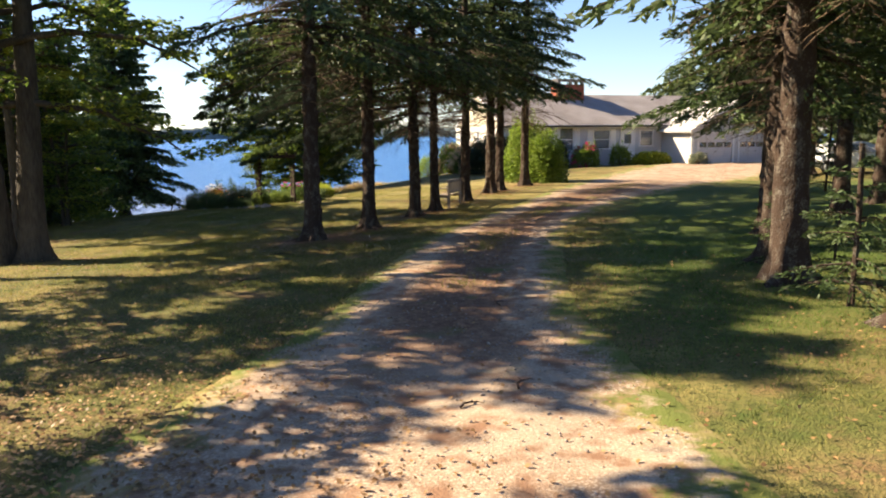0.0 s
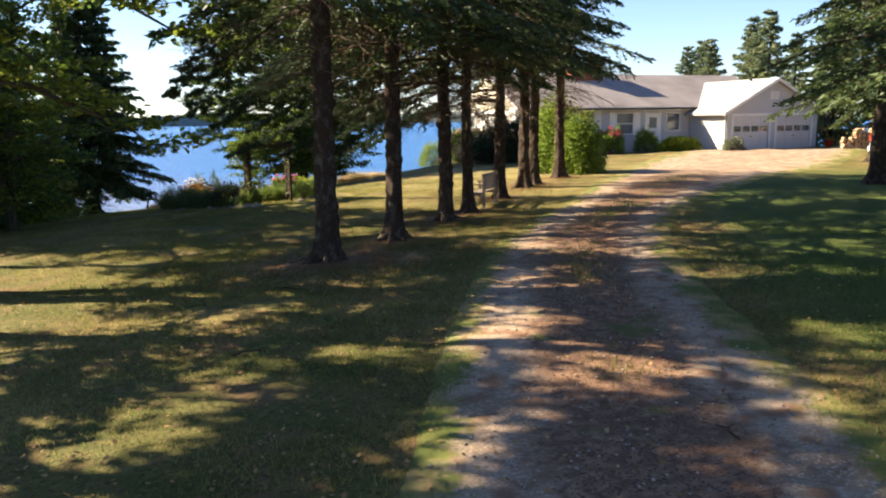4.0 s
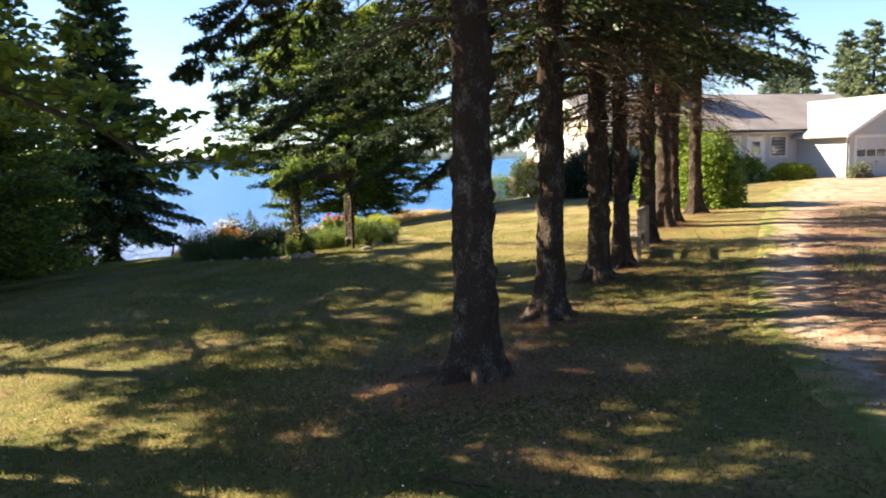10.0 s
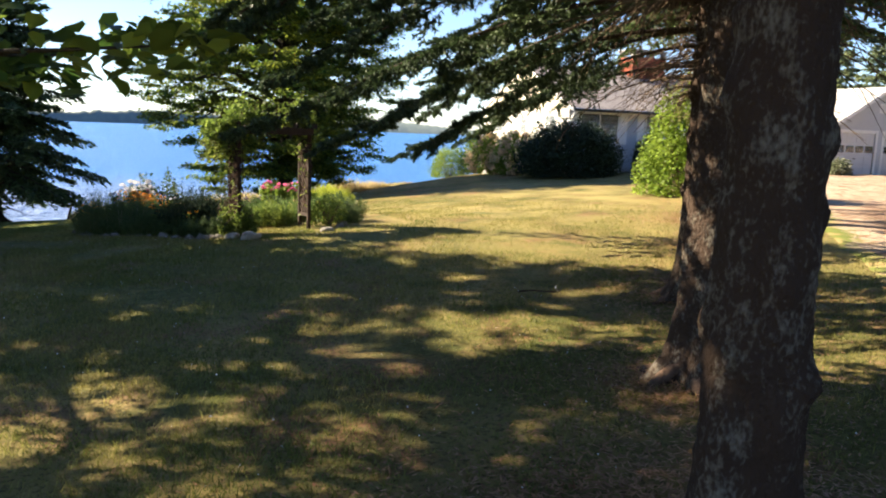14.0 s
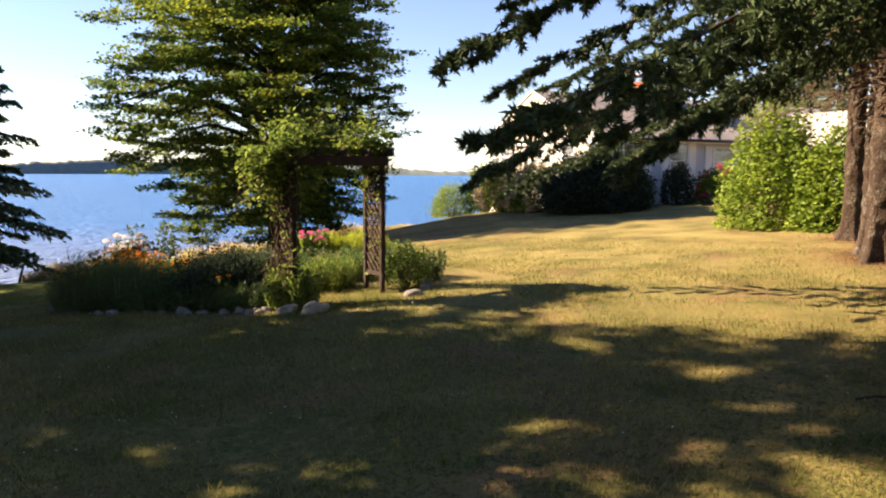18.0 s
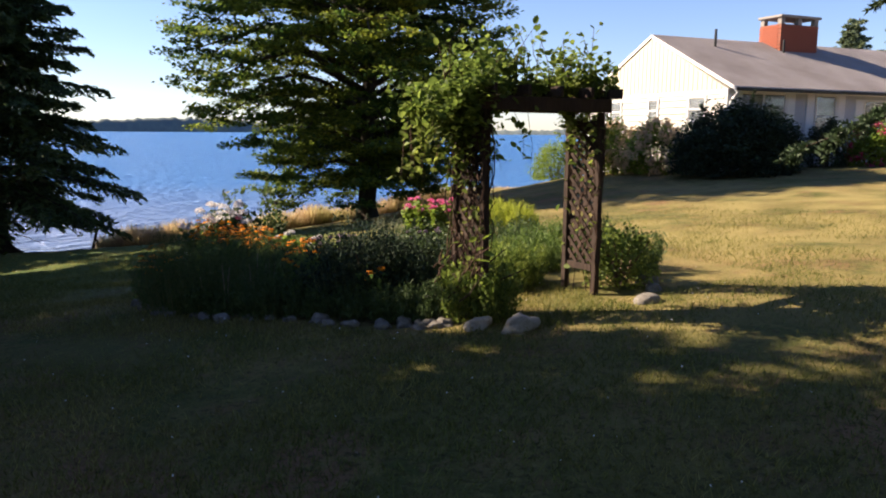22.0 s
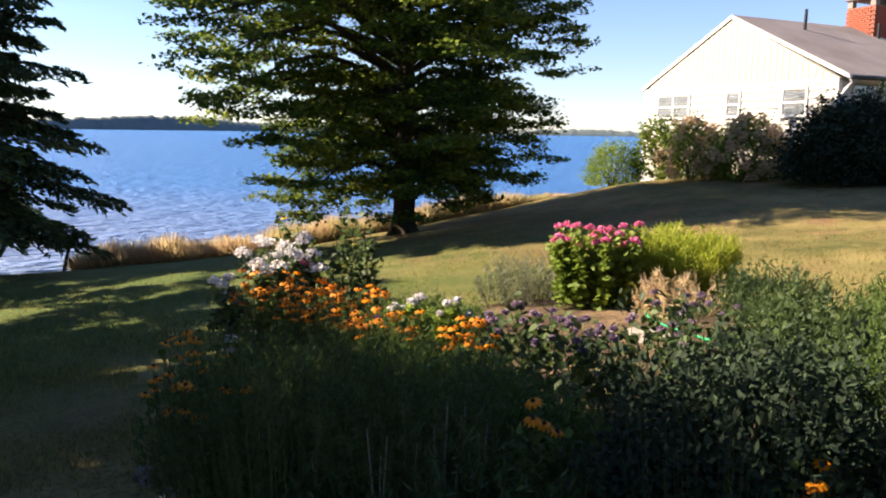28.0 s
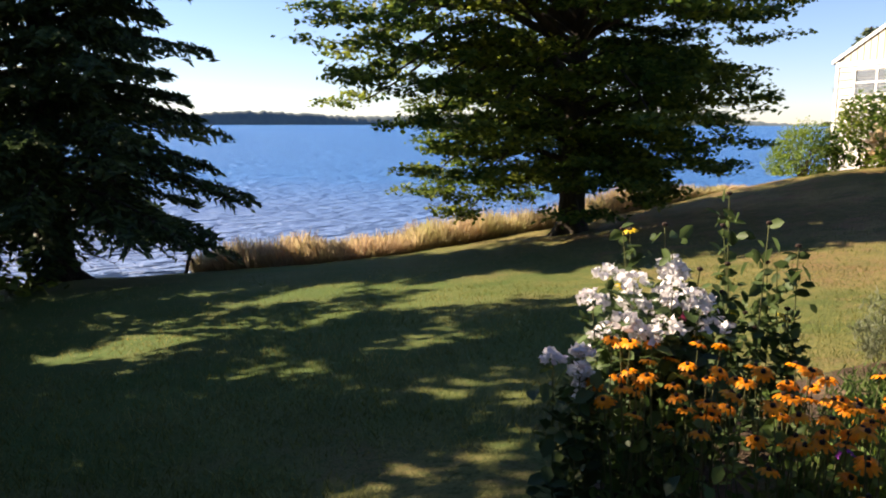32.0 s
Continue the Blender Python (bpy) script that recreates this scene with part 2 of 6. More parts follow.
# darker copy of the spruce needles; the low boughs' shade is in the colour
M_SHADEBOUGH = leaf_mat("shaded_bough_needles", (0.038, 0.065, 0.03), (0.065, 0.095, 0.036), 0.22, 0.4)
# paler copy for the far wood, with sun and haze put into the green
M_NEEDLE2 = leaf_mat("hazy_sunlit_needles", (0.12, 0.165, 0.10), (0.23, 0.26, 0.12), 0.5, 0.35)
M_LEAF = leaf_mat("maple_leaves", (0.06, 0.125, 0.027), (0.26, 0.285, 0.035), 0.54, 0.35)
M_LEAF2 = leaf_mat("light_shrub_leaves", (0.15, 0.23, 0.035), (0.28, 0.35, 0.055), 0.48, 0.3)
M_DARKLEAF = leaf_mat("dark_yew_leaves", (0.026, 0.044, 0.026), (0.04, 0.065, 0.03), 0.2, 0.4, 0.8)
M_VINE = leaf_mat("vine_leaves", (0.11, 0.17, 0.035), (0.25, 0.28, 0.055), 0.55, 0.35)
# on the bed's front plants this darker green carries the shade
M_DEEPLEAF = leaf_mat("deep_green_or_shaded_perennials", (0.05, 0.085, 0.028), (0.09, 0.125, 0.04), 0.35, 0.4)
M_FEATHER = leaf_mat("feathery_leaves", (0.085, 0.15, 0.035), (0.17, 0.22, 0.055), 0.45, 0.35)
M_RUST = leaf_mat("rusty_hydrangea_blooms", (0.66, 0.52, 0.32), (0.58, 0.37, 0.25), 0.55, 0.25)
M_STEM = mat("green_stems", (0.09, 0.12, 0.035), 0.7, var=(0.13, 0.12, 0.05))
M_ORANGE = leaf_mat("orange_petals", (0.82, 0.26, 0.004), (0.86, 0.34, 0.008), 0.35, 0.15)
M_YELLOW = leaf_mat("yellow_petals", (0.80, 0.55, 0.02), (0.85, 0.62, 0.04), 0.35, 0.15)
M_CONE = mat("dark_flower_cones", (0.03, 0.017, 0.012), 0.9)
M_WHITE = leaf_mat("white_petals", (0.78, 0.76, 0.74), (0.70, 0.66, 0.72), 0.3, 0.08)
M_PINK = leaf_mat("pink_petals", (0.75, 0.16, 0.36), (0.80, 0.30, 0.48), 0.3, 0.15)
M_RED = leaf_mat("crimson_blooms", (0.50, 0.05, 0.13), (0.45, 0.10, 0.16), 0.3, 0.2)
M_MAUVE = leaf_mat("mauve_petals", (0.26, 0.18, 0.27), (0.36, 0.28, 0.33), 0.3, 0.2)
M_YELLOWGREEN = leaf_mat("yellow_green_grass", (0.30, 0.36, 0.04), (0.42, 0.44, 0.07), 0.55, 0.25)
M_SILVER = leaf_mat("silvery_lavender", (0.16, 0.19, 0.10), (0.27, 0.25, 0.21), 0.4, 0.25)
M_STALK = mat("dead_stalks", (0.30, 0.26, 0.20), 0.9)
M_HOSE = mat("green_hose", (0.03, 0.42, 0.16), 0.4)
M_VIOLET = leaf_mat("violet_petals", (0.30, 0.07, 0.42), (0.38, 0.12, 0.48), 0.3, 0.2)
# light copy of the stone: sun on the boulders is in the colour
M_BOULDER = mat("sunlit_boulders", (0.27, 0.235, 0.20), 0.85, var=(0.38, 0.345, 0.30), scale=5, fine=45, bump=0.8, bump_scale=16)
# dark copy of the stone: shade along the border is in the colour
M_STONE = mat("shaded_border_stones", (0.13, 0.115, 0.10), 0.85, var=(0.22, 0.20, 0.175), scale=5, fine=45, bump=0.6, bump_scale=20, island=0.15)
M_PEBBLE = mat("loose_pebbles", (0.36, 0.31, 0.27), 0.9, var=(0.2, 0.16, 0.13), scale=9, island=0.3)
M_RUSTNEEDLE = leaf_mat("rusty_fallen_needles", (0.24, 0.115, 0.06), (0.36, 0.22, 0.13), 0.2, 0.35)
M_DEADLEAF = leaf_mat("fallen_leaves", (0.24, 0.13, 0.055), (0.36, 0.23, 0.10), 0.2, 0.4)
M_SIDING = mat("white_painted_siding", (0.54, 0.52, 0.48), 0.6, var=(0.49, 0.47, 0.43), scale=1.5, fine=14, bump=0.12, bump_scale=30)
M_CREAM = mat("cream_gable_boards", (0.62, 0.56, 0.44), 0.6, var=(0.56, 0.50, 0.39), scale=1.5, fine=14, bump=0.12, bump_scale=30)
# the white siding again, greyed for shade on the walls facing the drive
M_SHADESIDE = mat("shaded_front_siding", (0.52, 0.53, 0.56), 0.65, var=(0.47, 0.48, 0.51), scale=1.5, fine=14, bump=0.12, bump_scale=30)
M_TRIM = mat("white_gloss_trim", (0.80, 0.79, 0.78), 0.45, var=(0.75, 0.74, 0.72), scale=3, fine=20)
M_DOOR = mat("garage_door_paint", (0.62, 0.61, 0.62), 0.5, var=(0.57, 0.56, 0.57), scale=2, fine=16)
M_ROOF = mat("grey_asphalt_shingles", (0.21, 0.18, 0.17), 0.92, var=(0.35, 0.315, 0.30), scale=0.7, fine=60, bump=0.5, bump_scale=70, island=0.14)
# lighter shingle copy: sunlight on the garage roof is in its colour
M_ROOF_SUNLIT = mat("sunlit_asphalt_shingles", (0.36, 0.345, 0.33), 0.9, var=(0.45, 0.43, 0.41), scale=1.1, fine=60, bump=0.5, bump_scale=70, island=0.12)
M_BRICK = mat("red_chimney_brick", (0.36, 0.115, 0.07), 0.9, var=(0.27, 0.08, 0.05), scale=6, fine=40, bump=0.4, island=0.2)
M_MORTAR = mat("mortar", (0.27, 0.12, 0.085), 0.95)
M_CONCRETE = mat("concrete_cap", (0.30, 0.275, 0.25), 0.9, var=(0.21, 0.19, 0.175), bump=0.3)
# near-black panels that stand in for unlit rooms behind glass
M_DARK = mat("unlit_interior", (0.03, 0.03, 0.035), 0.9)
M_CURTAIN = mat("curtain_cloth", (0.75, 0.75, 0.76), 0.9, var=(0.6, 0.6, 0.63), scale=2, stretch=(8, 8, 0.3))
M_METAL = mat("dark_vent_pipe", (0.05, 0.05, 0.05), 0.5, 0.6)
M_WOODDARK = mat("dark_stained_lattice", (0.026, 0.016, 0.012), 0.85, var=(0.052, 0.032, 0.024), scale=6, fine=50, bump=0.4, stretch=(1, 1, 0.3))
M_VINESTEM = mat("brown_vine_stems", (0.085, 0.05, 0.035), 0.9, var=(0.045, 0.028, 0.021), scale=7, fine=50, spec=0.15)
M_BENCH = mat("weathered_bench_wood", (0.20, 0.16, 0.13), 0.85, var=(0.29, 0.25, 0.21), scale=6, fine=50, bump=0.4)
M_LOG = mat("split_firewood", (0.46, 0.30, 0.18), 0.9, var=(0.30, 0.19, 0.12), scale=8, fine=40, island=0.25)
M_CARPAINT = mat("white_car_paint", (0.80, 0.81, 0.83), 0.25, var=(0.79, 0.80, 0.82), spec=0.5)
M_TYRE = mat("black_rubber", (0.02, 0.02, 0.02), 0.85)
M_RIM = mat("alloy", (0.55, 0.56, 0.58), 0.35, 0.8)
M_PLASTIC_RED = mat("red_plastic", (0.5, 0.04, 0.03), 0.45)
# blue-grey in place of green: distance haze is painted into the woods
M_WOODS = mat("hazy_far_woods", (0.11, 0.14, 0.15), 1.0, var=(0.15, 0.18, 0.17), scale=0.02, fine=0.12, spec=0.0)

M_GLASS = bpy.data.materials.new("window_glass")
M_GLASS.use_nodes = True
gb = M_GLASS.node_tree.nodes["Principled BSDF"]
gb.inputs["Base Color"].default_value = (0.5, 0.53, 0.55, 1)
gb.inputs["Roughness"].default_value, gb.inputs["Specular IOR Level"].default_value = 0.04, 0.9
gb.inputs["Transmission Weight"].default_value = 0.8

M_WATER = bpy.data.materials.new("lake_water")
M_WATER.use_nodes = True
wnn, wl = M_WATER.node_tree.nodes, M_WATER.node_tree.links
wb = wnn["Principled BSDF"]
wb.inputs["Base Color"].default_value = (0.03, 0.16, 0.40, 1)
wb.inputs["Roughness"].default_value, wb.inputs["IOR"].default_value, wb.inputs["Specular IOR Level"].default_value = 0.34, 1.33, 0.24
wco = wnn.new("ShaderNodeTexCoord")
wmp = wnn.new("ShaderNodeMapping")
wmp.inputs["Rotation"].default_value, wmp.inputs["Scale"].default_value = (0, 0, 0.35), (0.45, 1.0, 1.0)
w1, w2, wbump, wadd = wnn.new("ShaderNodeTexNoise"), wnn.new("ShaderNodeTexNoise"), wnn.new("ShaderNodeBump"), wnn.new("ShaderNodeMath")
w1.inputs["Scale"].default_value, w2.inputs["Scale"].default_value = 0.55, 2.6
w1.inputs["Detail"].default_value = w2.inputs["Detail"].default_value = 4
wadd.operation = "ADD"
wbump.inputs["Strength"].default_value, wbump.inputs["Distance"].default_value = 1.0, 1.1
# paler by the bank: shallows, with the bright sky's reflection painted in
wd, wr, wm = wnn.new("ShaderNodeVectorMath"), wnn.new("ShaderNodeMapRange"), wnn.new("ShaderNodeMix")
wd.operation = "DISTANCE"
wd.inputs[1].default_value = (-8.0, 55.0, -3.2)
wl.new(wco.outputs["Object"], wd.inputs[0]), wl.new(wd.outputs["Value"], wr.inputs[0])
wr.inputs[1].default_value, wr.inputs[2].default_value = 34.0, 7.0
wm.data_type = "RGBA"
wm.inputs[6].default_value, wm.inputs[7].default_value = (0.04, 0.155, 0.39, 1), (0.13, 0.19, 0.35, 1)
wl.new(wr.outputs[0], wm.inputs[0]), wl.new(wm.outputs[2], wb.inputs["Base Color"])
wl.new(wco.outputs["Object"], wmp.inputs[0])
for w in (w1, w2):
    wl.new(wmp.outputs[0], w.inputs[0])
wl.new(w1.outputs[0], wadd.inputs[0]), wl.new(w2.outputs[0], wadd.inputs[1])
wl.new(wadd.outputs[0], wbump.inputs["Height"]), wl.new(wbump.outputs[0], wb.inputs["Normal"])

# ---- mesh helpers ----
rng = np.random.default_rng(7)


def link_mesh(name, V, F, material, parent=None, label="", smooth=False):
    """A mesh object from arrays: V (n, 3), F (m, 3) or (m, 4), or a list of such F."""
    me = bpy.data.meshes.new(name)
    V = np.asarray(V, np.float32)
    Fs = F if isinstance(F, list) else [F]
    Fs = [np.asarray(f, np.int32) for f in Fs if len(f)]
    me.vertices.add(len(V))
    me.vertices.foreach_set("co", V.ravel())
    idx = np.concatenate([f.ravel() for f in Fs])
    tot = np.concatenate([np.full(len(f), f.shape[1], np.int32) for f in Fs])
    me.loops.add(len(idx))
    me.loops.foreach_set("vertex_index", idx)
    me.polygons.add(len(tot))
    me.polygons.foreach_set("loop_start", np.concatenate([[0], np.cumsum(tot)[:-1]]).astype(np.int32))
    me.polygons.foreach_set("loop_total", tot)
    if smooth:
        me.polygons.foreach_set("use_smooth", np.ones(len(tot), bool))
    me.update(calc_edges=True)
    me.validate()
    me.materials.append(material)
    ob = new(name, me)
    if parent is not None:
        ob.parent = parent
    if label:
        tagged(ob, label)
    if name in ("stemwork", "bloom", "leaves", "foliage", "needles", "crown", "dead_wood", "flower_head"):
        tagged(ob, kind="stuff")
    return ob


def part(name, bm, material, parent, label="", smooth=False):
    """Links a bmesh as one mesh object under a thing or a part."""
    me = bpy.data.meshes.new(name)
    bm.normal_update()
    bm.to_mesh(me)
    bm.free()
    if smooth:
        me.polygons.foreach_set("use_smooth", np.ones(len(me.polygons), bool))
    me.materials.append(material)
    ob = new(name, me)
    ob.parent = parent
    if label:
        tagged(ob, label)
    return ob


def piece(name, me, parent, m=None):
    """One more object on a shared mesh."""
    ob = new(name, me)
    ob.parent = parent
    if m is not None:
        ob.matrix_basis = m
    return ob


def thing(name, label, category, at=(0, 0, 0), turn=0.0, group="", kind=""):
    ob = new(name)
    ob.empty_display_size = 0.1
    ob.matrix_basis = pose(*at, 0, 0, turn)
    return tagged(ob, label, category, group, kind)


def box(x0, x1, y0, y1, z0, z1, bevel=0.0, bm=None):
    bm = bm or bmesh.new()
    v = bmesh.ops.create_cube(bm, size=1.0)["verts"]
    for q in v:
        q.co = Vector(((x0 + x1) / 2 + q.co.x * (x1 - x0), (y0 + y1) / 2 + q.co.y * (y1 - y0), (z0 + z1) / 2 + q.co.z * (z1 - z0)))
    if bevel:
        es = {e for q in v for e in q.link_edges}
        bmesh.ops.bevel(bm, geom=list(es), offset=bevel, segments=1, affect="EDGES")
    return bm


def prism(poly, axis, a, b):
    """A closed prism: a polygon of 2D points pushed out along an axis from a to b."""
    bm = bmesh.new()
    def put(p, w):
        return bm.verts.new({"x": (w, p[0], p[1]), "y": (p[0], w, p[1]), "z": (p[0], p[1], w)}[axis])
    lo, hi = [put(p, a) for p in poly], [put(p, b) for p in poly]
    bm.faces.new(lo), bm.faces.new(hi[::-1])
    for i in range(len(poly)):
        j = (i + 1) % len(poly)
        bm.faces.new((lo[i], hi[i], hi[j], lo[j]))
    bmesh.ops.recalc_face_normals(bm, faces=bm.faces)
    return bm


def tube(P, R, seg=6):
    """A tube along points P with radii R: vertices and quads."""
    P, R = np.asarray(P, float), np.asarray(R, float)
    D = np.gradient(P, axis=0)
    D /= np.linalg.norm(D, axis=1)[:, None] + 1e-9
    up = np.where(np.abs(D[:, 2:3]) > 0.9, np.array([[1.0, 0, 0]]), np.array([[0, 0, 1.0]]))
    A = np.cross(D, up)
    A /= np.linalg.norm(A, axis=1)[:, None] + 1e-9
    B = np.cross(D, A)
    th = np.arange(seg) * 2 * math.pi / seg
    V = P[:, None, :] + R[:, None, None] * (np.cos(th)[None, :, None] * A[:, None, :] + np.sin(th)[None, :, None] * B[:, None, :])
    n = len(P)
    i, j = np.meshgrid(np.arange(n - 1), np.arange(seg), indexing="ij")
    k = (j + 1) % seg
    F = np.stack([i * seg + j, i * seg + k, (i + 1) * seg + k, (i + 1) * seg + j], -1).reshape(-1, 4)
    return V.reshape(-1, 3), F


class Heap:
    """Gathers many pieces of geometry for one mesh."""

    def __init__(self):
        self.V, self.F, self.n = [], [], 0

    def add(self, V, F):
        self.V.append(V), self.F.append(np.asarray(F) + self.n)
        self.n += len(V)

    def link(self, name, material, parent=None, label="", smooth=False):
        if not self.n:
            return None
        by = {}
        for f in self.F:
            by.setdefault(f.shape[1], []).append(f)
        return link_mesh(name, np.concatenate(self.V), [np.concatenate(v) for v in by.values()], material, parent, label, smooth)


def unit(v):
    return v / (np.linalg.norm(v, axis=-1, keepdims=True) + 1e-9)


def diamonds(C, D, S, L, W):
    """Narrow leaves: centres C, long way D, side way S, lengths L, widths W."""
    D, S = unit(D), unit(S)
    L, W = np.broadcast_to(L, len(C))[:, None], np.broadcast_to(W, len(C))[:, None]
    V = np.stack([C - D * L / 2, C + S * W / 2 - D * L * 0.05, C + D * L / 2, C - S * W / 2 - D * L * 0.05], 1).reshape(-1, 3)
    return V, np.arange(len(C) * 4).reshape(-1, 4)


def ovals(C, D, S, L, W):
    """Pointed oval leaves of six corners with a slight fold."""
    D, S = unit(D), unit(S)
    N = np.cross(D, S)
    L, W = np.broadcast_to(L, len(C))[:, None], np.broadcast_to(W, len(C))[:, None]
    V = np.stack([C - D * L / 2, C - D * L * 0.2 + S * W * 0.48 + N * W * 0.12, C + D * L * 0.18 + S * W * 0.4 + N * W * 0.1, C + D * L / 2 - N * W * 0.12,
                  C + D * L * 0.18 - S * W * 0.4 + N * W * 0.1, C - D * L * 0.2 - S * W * 0.48 + N * W * 0.12], 1).reshape(-1, 3)
    b = np.arange(len(C))[:, None] * 6
    return V, np.concatenate([b + (0, 1, 2, 3), b + (0, 3, 4, 5)])


def leaves(C, size, flat=0.5, fine=False):
    """Broad leaves at C, turned at random, lying flatter with flat near 1."""
    n = len(C)
    N = rng.normal(size=(n, 3))
    N[:, 2] = np.abs(N[:, 2]) + flat * 3
    D = np.cross(N, rng.normal(size=(n, 3)))
    D = unit(D)
    S = np.cross(unit(N), D)
    sz = size * rng.uniform(0.7, 1.3, n)
    return ovals(C, D, S, sz * 1.1, sz * 0.7) if fine else diamonds(C, D, S, sz, sz * 0.75)


CONTROL = [(3.3, 3.8, 0), (9, 7, .05), (.5, -2, .02), (3.3, 15.8, -.33), (5.0, 18.1, -.4), (7.1, 20.5, -.37), (14.1, 27.7, -.03), (31, 37.9, .2), (37, 37.9, .2), (3, 27.1, -.52),
           (4.4, 27.7, -.42), (7.7, 45.5, -1.75), (-.9, 49.4, -2.95), (17, 48, -.75), (18.5, 39, -.1), (-.4, 30, -.85), (1.5, 32.5, -1.0), (5.1, 32.9, -.85), (25, 20, .03), (-8, 0, -.1),
           (20, -15, .1), (-12, 25, -1.6), (-3.4, 48.2, -2.75), (45, 40, .0), (40, 10, .1), (31, 31, .1), (-12, 42, -2.9), (0, 19, -.62), (18, 54, -2.6), (27, 40.5, .1), (20, 30, .0)]
_c = np.array(CONTROL)


def _u(r):
    return np.where(r > 1e-9, r * r * np.log(r + 1e-12), 0)


_k = _u(np.hypot(_c[:, None, 0] - _c[None, :, 0], _c[:, None, 1] - _c[None, :, 1])) + 0.5 * np.eye(len(_c))
_p = np.c_[np.ones(len(_c)), _c[:, :2]]
_w = np.linalg.solve(np.block([[_k, _p], [_p.T, np.zeros((3, 3))]]), np.r_[_c[:, 2], 0, 0, 0])
WATER_Z = -3.2


def ground_z(x, y):
    """The lie of the land: a smooth sheet through the spot heights, easing off far away and dipping under the lake."""
    x, y = np.asarray(x, float), np.asarray(y, float)
    xc, yc = np.clip(x, -14, 48), np.clip(y, -16, 56)
    z = _u(np.hypot(_c[:, 0] - xc[..., None], _c[:, 1] - yc[..., None])) @ _w[:-3] + _w[-3] + _w[-2] * xc + _w[-1] * yc
    shore = 50.5 + 0.6 * np.sin(x * 0.7) + np.clip(x - 14, 0, 60) * 0.15 - np.clip(-x, 0, 60) * 0.35
    z = z - np.clip(y - shore, 0, 12) * 0.45
    return np.clip(z, -5.5, 0.6)


def gz(x, y):
    return float(ground_z(x, y))


def spline(P, n):
    """n points along a smooth curve through P."""
    P = np.asarray(P, float)
    Q = np.vstack([2 * P[0] - P[1], P, 2 * P[-1] - P[-2]])
    t = np.linspace(0, len(P) - 1 - 1e-6, n)
    i = t.astype(int)
    f = (t - i)[:, None]
    a, b, c, d = Q[i], Q[i + 1], Q[i + 2], Q[i + 3]
    return 0.5 * (2 * b + (c - a) * f + (2 * a - 5 * b + 4 * c - d) * f ** 2 + (3 * b - a - 3 * c + d) * f ** 3)


ROAD = [(-2.2, -16), (-0.6, -6), (0.9, 0.5), (2.15, 3.8), (3.1, 6.0), (4.25, 8.6), (5.82, 11.75), (7.5, 14.75), (9.8, 17.8), (12.3, 20.4), (15.2, 23.0), (19.0, 26.2), (24.5, 30.5), (29.5, 34.5), (33.3, 37.6)]
ROAD_LINE = spline(ROAD, 260)
ROAD_HALF = np.interp(ROAD_LINE[:, 1], [-16, 1, 4, 6.5, 20, 25, 30, 38], [1.9, 1.9, 1.6, 1.22, 1.25, 2.0, 3.2, 3.6])


def road_gap(x, y):
    """Distance to the drive's edge; negative on it."""
    x, y = np.asarray(x, float), np.asarray(y, float)
    d = np.full(x.shape, 1e9)
    for (a, b), h in zip(ROAD_LINE[::2], ROAD_HALF[::2]):
        d = np.minimum(d, np.hypot(x - a, y - b) - h)
    return d

# ---- ground, drive, lake, far shore ----


def sheet(name, xs, ys, zfun, material, label, category):
    X, Y = np.meshgrid(xs, ys, indexing="ij")
    Z = zfun(X, Y)
    n, m = X.shape
    i, j = np.meshgrid(np.arange(n - 1), np.arange(m - 1), indexing="ij")
    F = np.stack([i * m + j, (i + 1) * m + j, (i + 1) * m + j + 1, i * m + j + 1], -1).reshape(-1, 4)
    ob = link_mesh(name, np.stack([X, Y, Z], -1).reshape(-1, 3), F, material, smooth=True)
    return tagged(ob, label, category, kind="structure")


def lumpy(x, y):
    """The lawn with its small bumps."""
    z = ground_z(x, y)
    return z + 0.02 * np.sin(x * 1.9 + 1.3 * np.sin(y * 0.8)) * np.sin(y * 1.6 + 0.9 * np.sin(x * 1.1)) + 0.01 * np.sin(x * 5.1 + y * 2.3) * np.sin(y * 4.7)


gx = np.concatenate([np.linspace(-900, -40, 14), np.linspace(-34, -14, 14), np.arange(-13, 40, 0.3), np.linspace(41, 70, 20), np.linspace(90, 900, 10)])
gy = np.concatenate([np.linspace(-900, -40, 12), np.linspace(-34, -8, 14), np.arange(-7.5, 60, 0.3), np.linspace(62, 90, 8), np.linspace(140, 2600, 10)])
ground = sheet("ground", gx, gy, lumpy, M_LAWN, "mown lawn with dry straw-coloured patches and needle litter", "lawn")
water = sheet("water", np.linspace(-2500, 2500, 6), np.linspace(20, 4500, 6), lambda x, y: np.full(x.shape, WATER_Z), M_WATER, "blue rippled lake water under a clear sky", "lake")

# far shore: a low wooded ridge across the lake
fa = np.linspace(-1.25, 1.25, 700)
fr = 1450 + 120 * np.sin(fa * 3.1) + 60 * np.sin(fa * 9)
fh = 15 + 7 * np.sin(fa * 5.3 + 1) + 4 * np.sin(fa * 23) + rng.uniform(-2.2, 2.2, len(fa))
base = np.stack([fr * np.sin(fa), fr * np.cos(fa), np.full(len(fa), WATER_Z - 1)], -1)
mid = np.stack([(fr + 8) * np.sin(fa), (fr + 8) * np.cos(fa), WATER_Z + fh * 0.75], -1)
top = np.stack([(fr + 30) * np.sin(fa), (fr + 30) * np.cos(fa), WATER_Z + fh], -1)
back = np.stack([(fr + 200) * np.sin(fa), (fr + 200) * np.cos(fa), WATER_Z + fh * 0.9], -1)
k = np.arange(len(fa) - 1)
n0 = len(fa)
